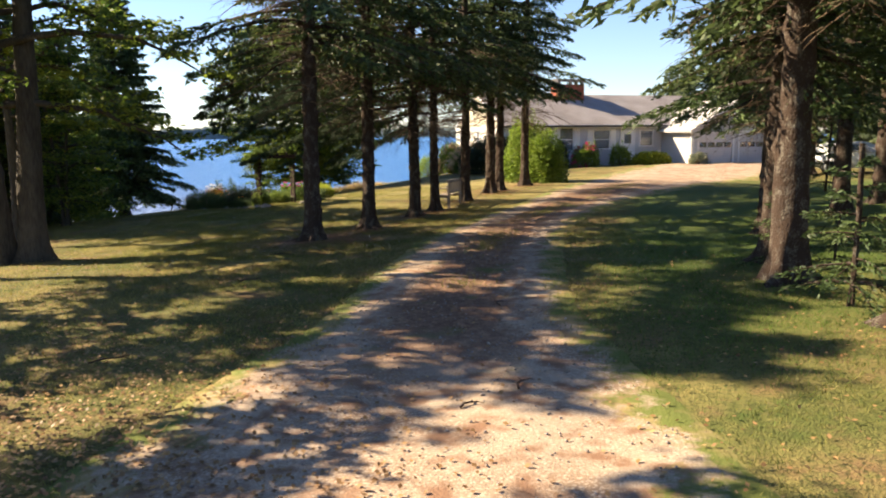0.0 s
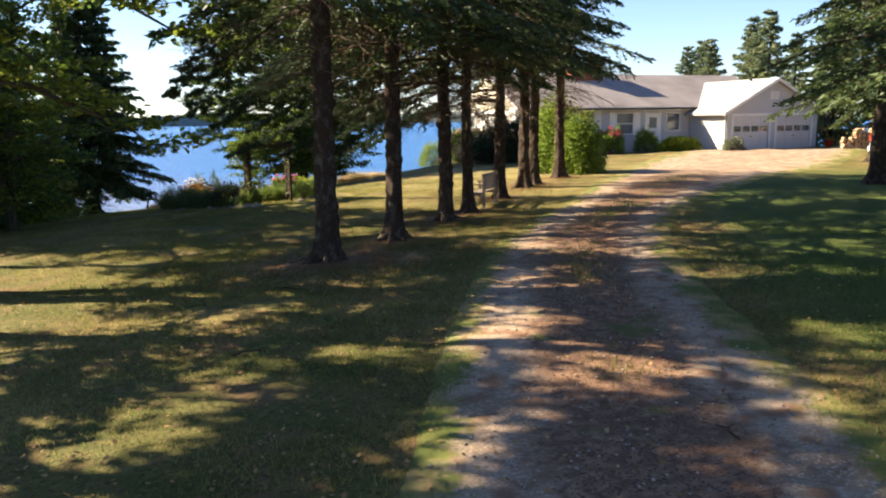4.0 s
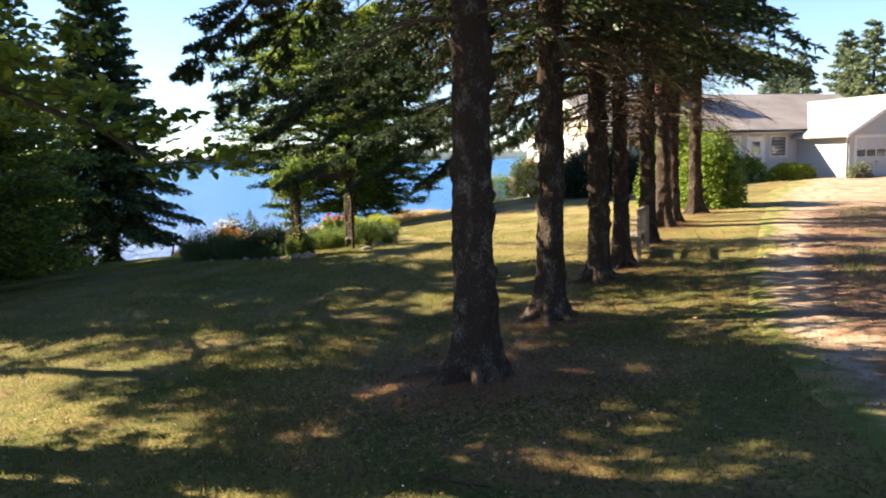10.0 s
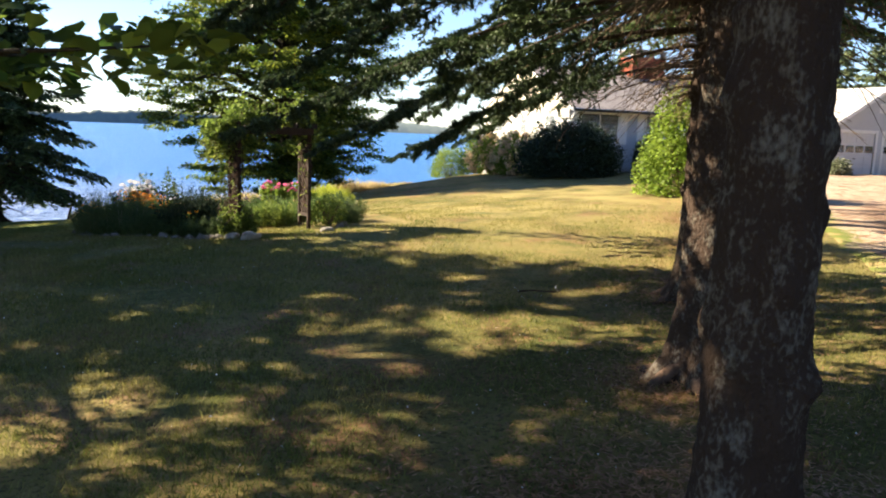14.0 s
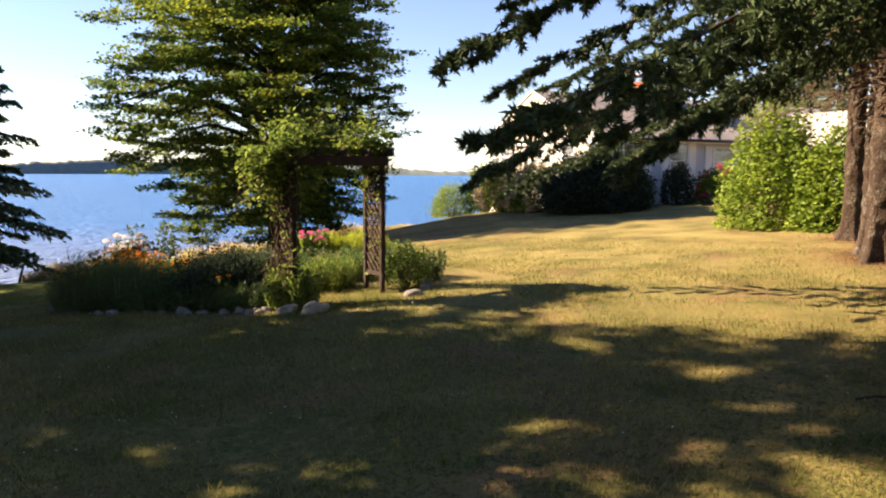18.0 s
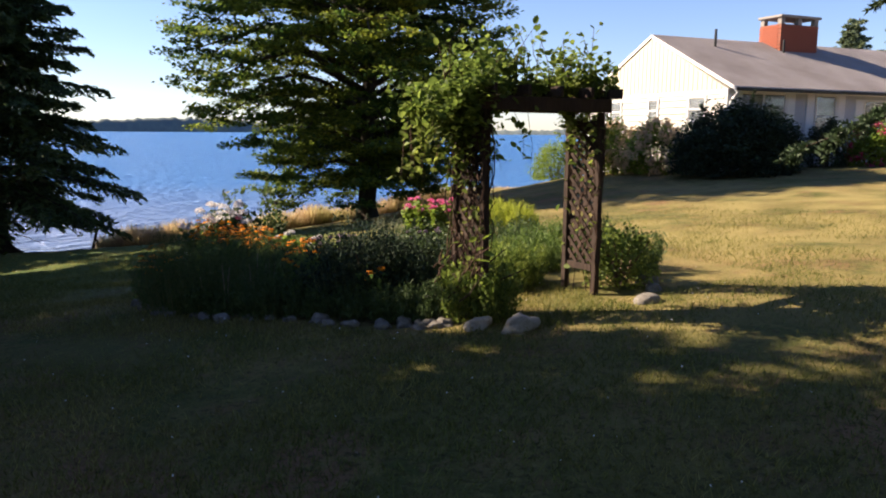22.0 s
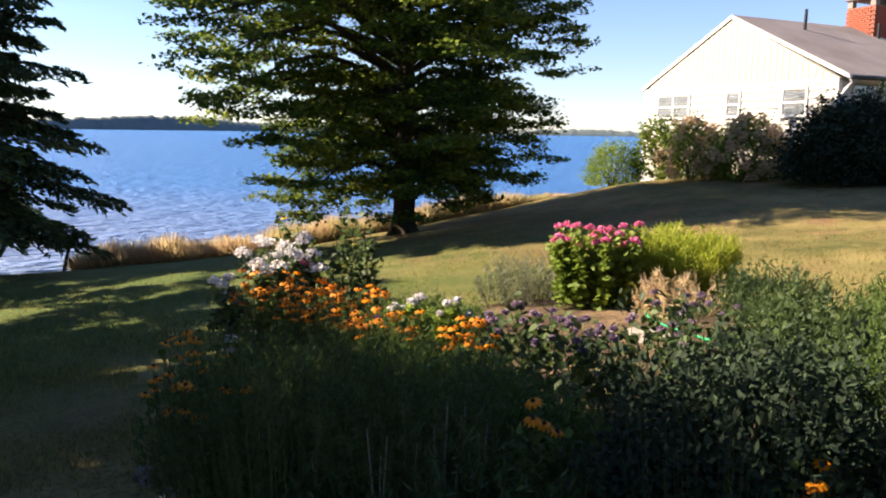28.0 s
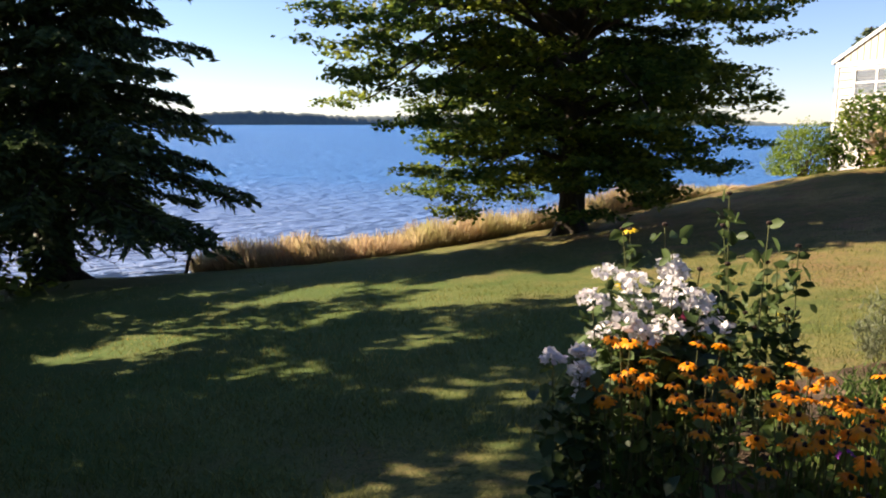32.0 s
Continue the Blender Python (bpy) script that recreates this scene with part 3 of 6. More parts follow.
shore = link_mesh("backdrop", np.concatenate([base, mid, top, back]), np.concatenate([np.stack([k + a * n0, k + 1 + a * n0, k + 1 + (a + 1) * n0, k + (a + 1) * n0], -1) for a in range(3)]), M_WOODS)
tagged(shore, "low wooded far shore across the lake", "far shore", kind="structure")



def drive_material():
    """Gravel in the wheel tracks, litter and weeds between them, turf creeping in from the sides; lat runs across the drive."""
    m = bpy.data.materials.new("gravel_drive")
    m.use_nodes = True
    n, l = m.node_tree.nodes, m.node_tree.links
    b = n["Principled BSDF"]
    b.inputs["Roughness"].default_value, b.inputs["Specular IOR Level"].default_value = 0.95, 0.15
    co = n.new("ShaderNodeTexCoord")

    def val(name):
        a = n.new("ShaderNodeAttribute")
        a.attribute_name = name
        return a.outputs["Fac"]

    def ns(scale, detail=6):
        t = n.new("ShaderNodeTexNoise")
        t.inputs["Scale"].default_value, t.inputs["Detail"].default_value = scale, detail
        l.new(co.outputs["Object"], t.inputs[0])
        return t.outputs[0]

    def op(kind, a, c):
        q = n.new("ShaderNodeMath")
        q.operation = kind
        for i, v in enumerate((a, c)):
            if isinstance(v, (int, float)):
                q.inputs[i].default_value = v
            else:
                l.new(v, q.inputs[i])
        return q.outputs[0]

    def ramp(v, lo, hi):
        q = n.new("ShaderNodeMapRange")
        q.inputs[1].default_value, q.inputs[2].default_value = lo, hi
        l.new(v, q.inputs[0])
        return q.outputs[0]

    def blend(f, a, c):
        q = n.new("ShaderNodeMix")
        q.data_type = "RGBA"
        for i, v in ((0, f), (6, a), (7, c)):
            if isinstance(v, tuple):
                q.inputs[i].default_value = (*v, 1)
            else:
                l.new(v, q.inputs[i])
        return q.outputs[2]

    gravel = blend(ramp(ns(0.9), 0.42, 0.62), (0.37, 0.285, 0.205), (0.26, 0.175, 0.115))
    gravel = blend(ramp(ns(38), 0.5, 0.62), gravel, (0.44, 0.355, 0.27))
    gravel = blend(ramp(ns(70), 0.56, 0.64), gravel, (0.24, 0.17, 0.125))
    gravel = blend(ramp(ns(3.2), 0.5, 0.64), gravel, (0.22, 0.125, 0.078))
    litter = blend(ramp(ns(9), 0.42, 0.62), (0.17, 0.095, 0.062), (0.28, 0.17, 0.105))
    litter = blend(ramp(ns(40), 0.52, 0.62), litter, (0.09, 0.055, 0.035))
    litter = blend(ramp(ns(1.3), 0.58, 0.68), litter, (0.11, 0.115, 0.035))
    turf = blend(ramp(ns(2.2), 0.45, 0.6), (0.12, 0.14, 0.036), (0.28, 0.21, 0.09))
    wob = op("MULTIPLY", op("SUBTRACT", ns(1.6), 0.5), 0.9)
    wob2 = op("MULTIPLY", op("SUBTRACT", ns(14), 0.5), 0.5)
    side_d = op("ADD", op("ADD", op("ABSOLUTE", val("lat"), 0), wob), wob2)
    inner = op("MULTIPLY", ramp(side_d, 0.66, 0.44), val("mid"))
    col = blend(inner, gravel, litter)
    col = blend(ramp(side_d, 0.93, 1.12), col, turf)
    l.new(col, b.inputs["Base Color"])
    bp = n.new("ShaderNodeBump")
    bp.inputs["Strength"].default_value, bp.inputs["Distance"].default_value = 0.45, 0.02
    l.new(ns(45), bp.inputs["Height"]), l.new(bp.outputs[0], b.inputs["Normal"])
    return m


M_ROAD = drive_material()
# the drive: a strip that follows the land, two gravel wheel tracks and a littered middle
tang = unit(np.gradient(ROAD_LINE, axis=0))
norm = np.stack([tang[:, 1], -tang[:, 0]], -1)


def road_strip(name, s0, s1, cols, material, lift, label, soft_edge=True, sel=slice(None)):
    line, half, nn = ROAD_LINE[sel], ROAD_HALF[sel], norm[sel]
    ss = np.linspace(s0, s1, cols)
    wob = 0.06 * np.sin(np.arange(len(line)) * 0.9)[:, None] + 0.05 * np.sin(np.arange(len(line)) * 0.37 + 2)[:, None]
    e = (np.abs(ss - s0) < 1e-6) * -1.0 + (np.abs(ss - s1) < 1e-6) * 1.0
    off = half[:, None] * ss[None, :] + wob * e[None, :]
    X = line[:, None, 0] + nn[:, None, 0] * off
    Y = line[:, None, 1] + nn[:, None, 1] * off
    Z = lumpy(X, Y) + lift
    Z[:, :2] -= 0.008
    Z[:, -2:] -= 0.008
    Z[:, 0] -= 0.05
    Z[:, -1] -= 0.05
    n, m = X.shape
    i, j = np.meshgrid(np.arange(n - 1), np.arange(m - 1), indexing="ij")
    F = np.stack([i * m + j, i * m + j + 1, (i + 1) * m + j + 1, (i + 1) * m + j], -1).reshape(-1, 4)
    ob = link_mesh(name, np.stack([X, Y, Z], -1).reshape(-1, 3), F[:, ::-1], material, smooth=True)
    return tagged(ob, label, "gravel drive", kind="structure")


road = road_strip("road", -1.35, 1.35, 24, M_ROAD, 0.02, "pale gravel drive with two wheel tracks and a littered middle strip")
lat = road.data.attributes.new("lat", "FLOAT", "POINT")
lat.data.foreach_set("value", np.tile(np.linspace(-1.35, 1.35, 24), len(ROAD_LINE)).astype(np.float32))
mids = road.data.attributes.new("mid", "FLOAT", "POINT")
mids.data.foreach_set("value", np.repeat(np.interp(ROAD_LINE[:, 1], [3.6, 6.0, 23, 29], [0, 1, 1, 0]), 24).astype(np.float32))

# ---- house ----
HW, HE, HF, HB = 18.6, 36.2, 41.2, 49.1         # walls: west, east, front, back
EAVE, RIDGE_Y, RIDGE_Z = 2.58, 45.15, 4.72


def lap_wall(parent, axis, at, a, b, z0, z1, step, material, out):
    """Lapped boards on a wall; each board a piece. axis: the wall's run."""
    z, i = z0, 0
    while z < z1 - 0.02:
        h = min(step, z1 - z)
        lean = 0.048
        if axis == "y":
            poly = [(at, z - 0.015), (at + out * lean, z - 0.015), (at + out * 0.008, z + h), (at, z + h)]
            bm = prism(poly, "y", a, b)
        else:
            poly = [(at, z - 0.015), (at + out * lean, z - 0.015), (at + out * 0.008, z + h), (at, z + h)]
            bm = prism(poly, "x", a, b)
        part("clapboard", bm, material, parent)
        z += step


def window(parent, axis, at, out, a, b, z0, z1, panes=(1, 2), shutters=False, curtain=True):
    """A sash window on a wall: frame, sill, panes and a dark panel for the dim room behind."""
    def bx(u0, u1, w0, w1, za, zb, bev=0.0):
        if axis == "y":
            return box(min(at + out * w0, at + out * w1), max(at + out * w0, at + out * w1), u0, u1, za, zb, bev)
        return box(u0, u1, min(at + out * w0, at + out * w1), max(at + out * w0, at + out * w1), za, zb, bev)
    fr = part("window", bx(a, b, 0.012, 0.03, z0, z1), M_DARK, parent, "dark panel in place of the unlit room")
    t = 0.07
    for args in ((a - t, a, 0.0, 0.075, z0 - t, z1 + t), (b, b + t, 0.0, 0.075, z0 - t, z1 + t), (a, b, 0.0, 0.075, z1, z1 + t)):
        part("window_frame", bx(*args, 0.008), M_TRIM, fr)
    part("window_sill", bx(a - t - 0.03, b + t + 0.03, 0.0, 0.12, z0 - t, z0, 0.01), M_TRIM, fr)
    nx, nz = panes
    for i in range(nx):
        for j in range(nz):
            u0, u1 = a + (b - a) * i / nx, a + (b - a) * (i + 1) / nx
            za, zb = z0 + (z1 - z0) * j / nz, z0 + (z1 - z0) * (j + 1) / nz
            part("pane", bx(u0 + 0.025, u1 - 0.025, 0.044, 0.05, za + 0.025, zb - 0.025), M_GLASS, fr)
            if curtain:
                part("curtain", bx(u0 + 0.03, u1 - 0.03, 0.034, 0.038, za + (0.2 * (zb - za) if j == 0 else 0.03), zb - 0.03), M_CURTAIN, fr)
    for i in range(1, nx):
        u = a + (b - a) * i / nx
        part("mullion", bx(u - 0.035, u + 0.035, 0.04, 0.068, z0, z1), M_TRIM, fr)
    for j in range(1, nz):
        z = z0 + (z1 - z0) * j / nz
        part("sash_bar", bx(a, b, 0.04, 0.062, z - 0.025, z + 0.025), M_TRIM, fr)
    if shutters:
        for u0, u1 in ((a - t - 0.42, a - t - 0.02), (b + t + 0.02, b + t + 0.42)):
            sh = part("shutter", bx(u0, u1, 0.02, 0.06, z0 - t, z1 + t, 0.008), M_TRIM, parent, "white louvred shutter")
            zz = z0
            while zz < z1:
                part("slat", bx(u0 + 0.05, u1 - 0.05, 0.055, 0.072, zz, zz + 0.045), M_TRIM, sh)
                zz += 0.085
    return fr


house = thing("house", "low white ranch house with grey shingled gable roof", "house")
ZB = -1.5
part("wall_west", box(HW, HW + 0.2, HF, HB, ZB, EAVE), M_SIDING, house)
part("wall_front", box(HW + 0.2, HE, HF, HF + 0.2, ZB, EAVE), M_SHADESIDE, house)
part("wall_back", box(HW + 0.2, HE, HB - 0.2, HB, -3, EAVE), M_SIDING, house)
part("wall_east", box(HE, HE + 0.2, HF, HB, ZB, EAVE), M_SIDING, house)
sl = (RIDGE_Z - 0.12 - EAVE) / (RIDGE_Y - HF)
part("gable", prism([(HF, EAVE), (HB, EAVE), (RIDGE_Y, EAVE + sl * (RIDGE_Y - HF))], "x", HW, HW + 0.18), M_SIDING, house)
part("gable", prism([(HF, EAVE), (HB, EAVE), (RIDGE_Y, EAVE + sl * (RIDGE_Y - HF))], "x", HE, HE + 0.18), M_SIDING, house)
part("belt_board", box(HW - 0.045, HW, HF - 0.02, HB + 0.02, EAVE - 0.16, EAVE - 0.02, 0.01), M_TRIM, house)
lap_wall(house, "y", HW, HF + 0.1, HB - 0.1, -1.0, EAVE - 0.17, 0.235, M_SIDING, -1)
lap_wall(house, "x", HF, HW + 0.1, 30.0, -0.6, EAVE - 0.02, 0.17, M_SHADESIDE, -1)
for yy in (HF, HB):
    part("corner_board", box(HW - 0.04, HW + 0.06, yy - 0.06, yy + 0.06, ZB, EAVE, 0.008), M_TRIM, house)
nb = 34
for i in range(nb):
    y0 = HF + (HB - HF) * (i + 0.07) / nb
    y1 = HF + (HB - HF) * (i + 0.93) / nb
    top = [EAVE + sl * (min(y - HF, (HB - y) * (RIDGE_Y - HF) / (HB - RIDGE_Y))) - 0.02 for y in (y0, y1)]
    if max(top) > EAVE + 0.1:
        part("gable_board", prism([(y0, EAVE), (y1, EAVE), (y1, max(EAVE + 0.02, top[1])), (y0, max(EAVE + 0.02, top[0]))], "x", HW - 0.022, HW + 0.002), M_CREAM, house)
window(house, "y", HW, -1, 46.85, 48.35, 1.56, 2.30, (2, 2))
window(house, "y", HW, -1, 44.62, 45.1, 1.58, 2.31, (1, 2))
window(house, "y", HW, -1, 42.15, 42.92, 1.58, 2.32, (1, 2))
window(house, "x", HF, -1, 19.2, 21.1, 1.25, 2.42, (2, 1), True)
window(house, "x", HF, -1, 22.6, 23.5, 1.05, 2.42, (1, 2), True)
window(house, "x", HF, -1, 25.0, 26.1, 1.15, 2.3, (1, 2), True)
window(house, "x", HF, -1, 28.4, 29.3, 1.3, 2.25, (1, 1), False, False)
fd = part("door", box(27.0, 27.9, HF - 0.06, HF - 0.01, 0.25, 2.3, 0.01), M_TRIM, house, "white front door with a glazed top")
part("door_glass", box(27.2, 27.7, HF - 0.075, HF - 0.062, 1.45, 2.05), M_GLASS, fd)
part("door_frame", box(26.9, 27.0, HF - 0.08, HF, 0.2, 2.4), M_TRIM, fd)
part("door_frame", box(27.9, 28.0, HF - 0.08, HF, 0.2, 2.4), M_TRIM, fd)
part("door_handle", box(27.08, 27.12, HF - 0.11, HF - 0.06, 1.2, 1.3, 0.008), M_METAL, fd)
part("step", box(26.6, 28.3, HF - 1.0, HF - 0.05, -0.1, 0.16, 0.02), M_CONCRETE, house, "concrete front step")


def slope_roof(parent, poly3, thick, material, label):
    """A roof slab from four corners of its upper face."""
    bm = bmesh.new()
    up = [bm.verts.new(p) for p in poly3]
    lo = [bm.verts.new((p[0], p[1], p[2] - thick)) for p in poly3]
    bm.faces.new(up), bm.faces.new(lo[::-1])
    for i in range(len(up)):
        j = (i + 1) % len(up)
        bm.faces.new((up[i], lo[i], lo[j], up[j]))
    bmesh.ops.recalc_face_normals(bm, faces=bm.faces)
    return part("roof", bm, material, parent, label)


def shingle_courses(roof, p00, p10, p01, p11, rows, material):
    """Thin courses of shingles laid up a slope from eave p00-p10 to ridge p01-p11; each course is a strip."""
    p00, p10, p01, p11 = map(Vector, (p00, p10, p01, p11))
    n = (p10 - p00).cross(p01 - p00).normalized()
    if n.z < 0:
        n = -n
    for r in range(rows):
        a, b = r / rows, (r + 1) / rows
        q = [p00.lerp(p01, a), p10.lerp(p11, a), p10.lerp(p11, b), p00.lerp(p01, b)]
        bm = bmesh.new()
        lo = [bm.verts.new(v + n * 0.002) for v in q]
        hi = [bm.verts.new(q[0] + n * 0.009), bm.verts.new(q[1] + n * 0.009), bm.verts.new(q[2] + n * 0.005), bm.verts.new(q[3] + n * 0.005)]
        bm.faces.new(hi), bm.faces.new((lo[0], lo[1], hi[1], hi[0]))
        for u, v in ((1, 2), (2, 3), (3, 0)):
            bm.faces.new((lo[u], lo[v], hi[v], hi[u]))
        bmesh.ops.recalc_face_normals(bm, faces=bm.faces)
        part("shingle_course", bm, material, roof)


EF, EB, RW, RE = 40.8, 49.3, 18.55, 36.5
ze = EAVE + 0.06
roof_f = slope_roof(house, [(RW, EF, ze), (RE, EF, ze), (RE, RIDGE_Y, RIDGE_Z), (RW, RIDGE_Y, RIDGE_Z)], 0.12, M_ROOF, "weathered grey shingle slope")
slope_roof(house, [(RE, EB, ze), (RW, EB, ze), (RW, RIDGE_Y, RIDGE_Z), (RE, RIDGE_Y, RIDGE_Z)], 0.12, M_ROOF, "weathered grey shingle slope")
shingle_courses(roof_f, (RW, EF, ze), (RE, EF, ze), (RW, RIDGE_Y, RIDGE_Z), (RE, RIDGE_Y, RIDGE_Z), 26, M_ROOF)
for ya, yb in ((EF, RIDGE_Y), (EB, RIDGE_Y)):
    bm = bmesh.new()
    vs = [bm.verts.new(p) for p in ((RW - 0.02, ya, ze - 0.115), (RW - 0.02, yb, RIDGE_Z - 0.115), (RW - 0.02, yb, RIDGE_Z - 0.005), (RW - 0.02, ya, ze - 0.005))]
    g = bmesh.ops.extrude_face_region(bm, geom=[bm.faces.new(vs)])["geom"]
    for v in g:
        if isinstance(v, bmesh.types.BMVert):
            v.co.x += 0.16
    bmesh.ops.recalc_face_normals(bm, faces=bm.faces)
    part("bargeboard", bm, M_TRIM, house)
part("fascia", box(RW, 30.3, EF - 0.03, EF, ze - 0.18, ze - 0.01, 0.005), M_TRIM, house)
gut = bmesh.new()
box(RW, 30.3, EF - 0.14, EF - 0.032, ze - 0.14, ze - 0.03, 0.02, gut)
part("gutter", gut, M_METAL, house, "dark roof gutter")
V, F = tube([(HW + 0.05, EF - 0.1, ze - 0.12), (HW + 0.05, HF - 0.2, ze - 0.4), (HW + 0.05, HF - 0.08, ze - 0.6), (HW + 0.05, HF - 0.08, -0.1)], [0.04] * 4, 8)
link_mesh("downpipe", V, F, M_TRIM, house, "white downpipe")
V, F = tube([(20.8, 44.3, 4.2), (20.8, 44.3, 4.95)], [0.05, 0.05], 10)
link_mesh("vent_pipe", V, F, M_METAL, house, "dark roof vent pipe")
V, F = tube([(24.02, 44.12, 4.1), (24.02, 44.12, 4.72)], [0.045, 0.045], 10)
link_mesh("vent_pipe", V, F, M_METAL, house, "dark pipe at the chimney foot")

# chimney with single bricks
CX0, CX1, CY0, CY1, CZ0, CZ1 = 24.0, 26.0, 44.3, 45.4, 4.1, 5.35
chim = part("chimney", box(CX0 + 0.02, CX1 - 0.02, CY0 + 0.02, CY1 - 0.02, CZ0, CZ1), M_MORTAR, house, "broad red brick chimney with a concrete cap")
bmb = box(-0.1, 0.1, -0.05, 0.05, -0.03, 0.03, 0.006)
bme = bpy.data.meshes.new("brick")
bmb.to_mesh(bme), bmb.free()
bme.materials.append(M_BRICK)
row = 0
z = 4.2
while z < CZ1 - 0.03:
    sh = 0.105 * (row % 2)
    for i in range(10):
        x = CX0 + 0.1 + sh + i * 0.21
        if x < CX1 - 0.05:
            piece("brick", bme, chim, pose(x, CY0 + 0.04, z))
    for i in range(5):
        y = CY0 + 0.15 + sh + i * 0.21
        if y < CY1 - 0.05:
            piece("brick", bme, chim, pose(CX0 + 0.04, y, z, 0, 0, 90))
    z += 0.072
    row += 1
for x, y in ((CX0 + 0.12, CY0 + 0.12), (CX1 - 0.12, CY0 + 0.12), (CX0 + 0.12, CY1 - 0.12), (CX1 - 0.12, CY1 - 0.12), ((CX0 + CX1) / 2, CY0 + 0.12)):
    part("cap_pillar", box(x - 0.1, x + 0.1, y - 0.1, y + 0.1, CZ1, CZ1 + 0.25, 0.01), M_CONCRETE, chim)
part("chimney_cap", box(CX0 - 0.06, CX1 + 0.06, CY0 - 0.06, CY1 + 0.06, CZ1 + 0.25, CZ1 + 0.35, 0.02), M_CONCRETE, chim, "pale concrete cap")

# garage, its gable to the drive
GX0, GX1, GF, GE, GPK, GBASE = 30.05, 36.5, 37.9, 2.40, 4.1, 0.12
GXM = (GX0 + GX1) / 2
garage = thing("garage", "attached two-door garage, front coloured for shade and roof for sun", "garage")
part("wall_west", box(GX0, GX0 + 0.15, GF + 0.15, HF - 0.03, -0.3, GE), M_SIDING, garage)
part("wall_east", box(GX1 - 0.15, GX1, GF + 0.15, HF - 0.03, -0.3, GE), M_SIDING, garage)
D1, D2, DT = (30.5, 32.95), (33.55, 36.0), 2.06
for a, b, z0, z1 in ((GX0, D1[0], -0.3, GE), (D1[1], D2[0], -0.3, GE), (D2[1], GX1, -0.3, GE), (D1[0], D1[1], DT, GE), (D2[0], D2[1], DT, GE)):
    part("wall_front", box(a, b, GF, GF + 0.15, z0, z1), M_SHADESIDE, garage)
part("gable", prism([(GX0, GE), (GX1, GE), (GXM, GPK - 0.1)], "y", GF, GF + 0.15), M_SHADESIDE, garage)
lap_wall(garage, "y", GX0, GF + 0.05, HF - 0.05, -0.1, GE - 0.02, 0.17, M_SIDING, -1)
z = GE
while z < GPK - 0.2:
    f = (z - GE) / (GPK - 0.1 - GE)
    f2 = (z + 0.17 - GE) / (GPK - 0.1 - GE)
    hw, hw2 = (GX1 - GX0) / 2 * (1 - f), (GX1 - GX0) / 2 * (1 - min(1, f2))
    part("clapboard", prism([(GXM - hw, z), (GXM + hw, z), (GXM + hw2, z + 0.17), (GXM - hw2, z + 0.17)], "y", GF - 0.018, GF - 0.001), M_SHADESIDE, garage)
    z += 0.17
for a, b in (D1, D2):
    gd = part("garage_door", box(a, b, GF + 0.04, GF + 0.09, GBASE - 0.1, DT), M_DOOR, garage, "white panelled garage door with a row of panes")
    for r in range(4):
        h = (DT - GBASE) / 4
        z0 = GBASE + r * h
        for c in range(4):
            w = (b - a) / 4
            x0 = a + c * w
            if r == 2:
                part("pane", box(x0 + 0.06, x0 + w - 0.06, GF + 0.022, GF + 0.03, z0 + 0.1, z0 + h - 0.08), M_GLASS, gd)
                # dark panel on the solid door, painted for the unlit garage
                part("pane_shade_panel", box(x0 + 0.06, x0 + w - 0.06, GF + 0.033, GF + 0.041, z0 + 0.1, z0 + h - 0.08), M_DARK, gd)
            else:
                part("panel", box(x0 + 0.05, x0 + w - 0.05, GF + 0.025, GF + 0.045, z0 + 0.06, z0 + h - 0.06, 0.008), M_DOOR, gd)
    part("door_frame", box(a - 0.16, a, GF - 0.03, GF + 0.04, GBASE - 0.1, DT + 0.14, 0.008), M_TRIM, gd)
    part("door_frame", box(b, b + 0.16, GF - 0.03, GF + 0.04, GBASE - 0.1, DT + 0.14, 0.008), M_TRIM, gd)
    part("door_head", box(a, b, GF - 0.03, GF + 0.04, DT, DT + 0.14, 0.008), M_TRIM, gd)
    part("door_handle", box((a + b) / 2 - 0.08, (a + b) / 2 + 0.08, GF + 0.0, GF + 0.03, 0.9, 0.94, 0.006), M_METAL, gd)
gv = part("gable_vent", box(GXM - 0.3, GXM + 0.3, GF - 0.05, GF - 0.02, 3.0, 3.42, 0.01), M_TRIM, garage, "white louvred gable vent")
for i in range(5):
    part("slat", box(GXM - 0.22, GXM + 0.22, GF - 0.065, GF - 0.05, 3.06 + i * 0.065, 3.09 + i * 0.065), M_DOOR, gv)
oh = 0.45
gs = (GPK - GE) / (GXM - GX0)
zl = GE - gs * oh + 0.08
roof_w = slope_roof(garage, [(GX0 - oh, GF - 0.3, zl), (GX0 - oh, HF + 0.5, zl), (GXM, RIDGE_Y - 0.9, GPK + 0.08), (GXM, GF - 0.3, GPK + 0.08)], 0.12, M_ROOF_SUNLIT, "shingle slope with the sun painted into its tone")
slope_roof(garage, [(GX1 + oh, HF + 0.5, zl), (GX1 + oh, GF - 0.3, zl), (GXM, GF - 0.3, GPK + 0.08), (GXM, RIDGE_Y - 0.9, GPK + 0.08)], 0.12, M_ROOF_SUNLIT, "shingle slope in the same sunlit tone")
shingle_courses(roof_w, (GX0 - oh, GF - 0.3, zl), (GX0 - oh, HF + 0.5, zl), (GXM, GF - 0.3, GPK + 0.08), (GXM, RIDGE_Y - 0.9, GPK + 0.08), 22, M_ROOF_SUNLIT)
for sx in (-1, 1):
    xe = GXM + sx * ((GX1 - GX0) / 2 + oh)
    bm = prism([(xe, zl - 0.17), (GXM, GPK - 0.1), (GXM, GPK + 0.075), (xe, zl - 0.005)], "y", GF - 0.33, GF - 0.302)
    part("bargeboard", bm, M_TRIM, garage)
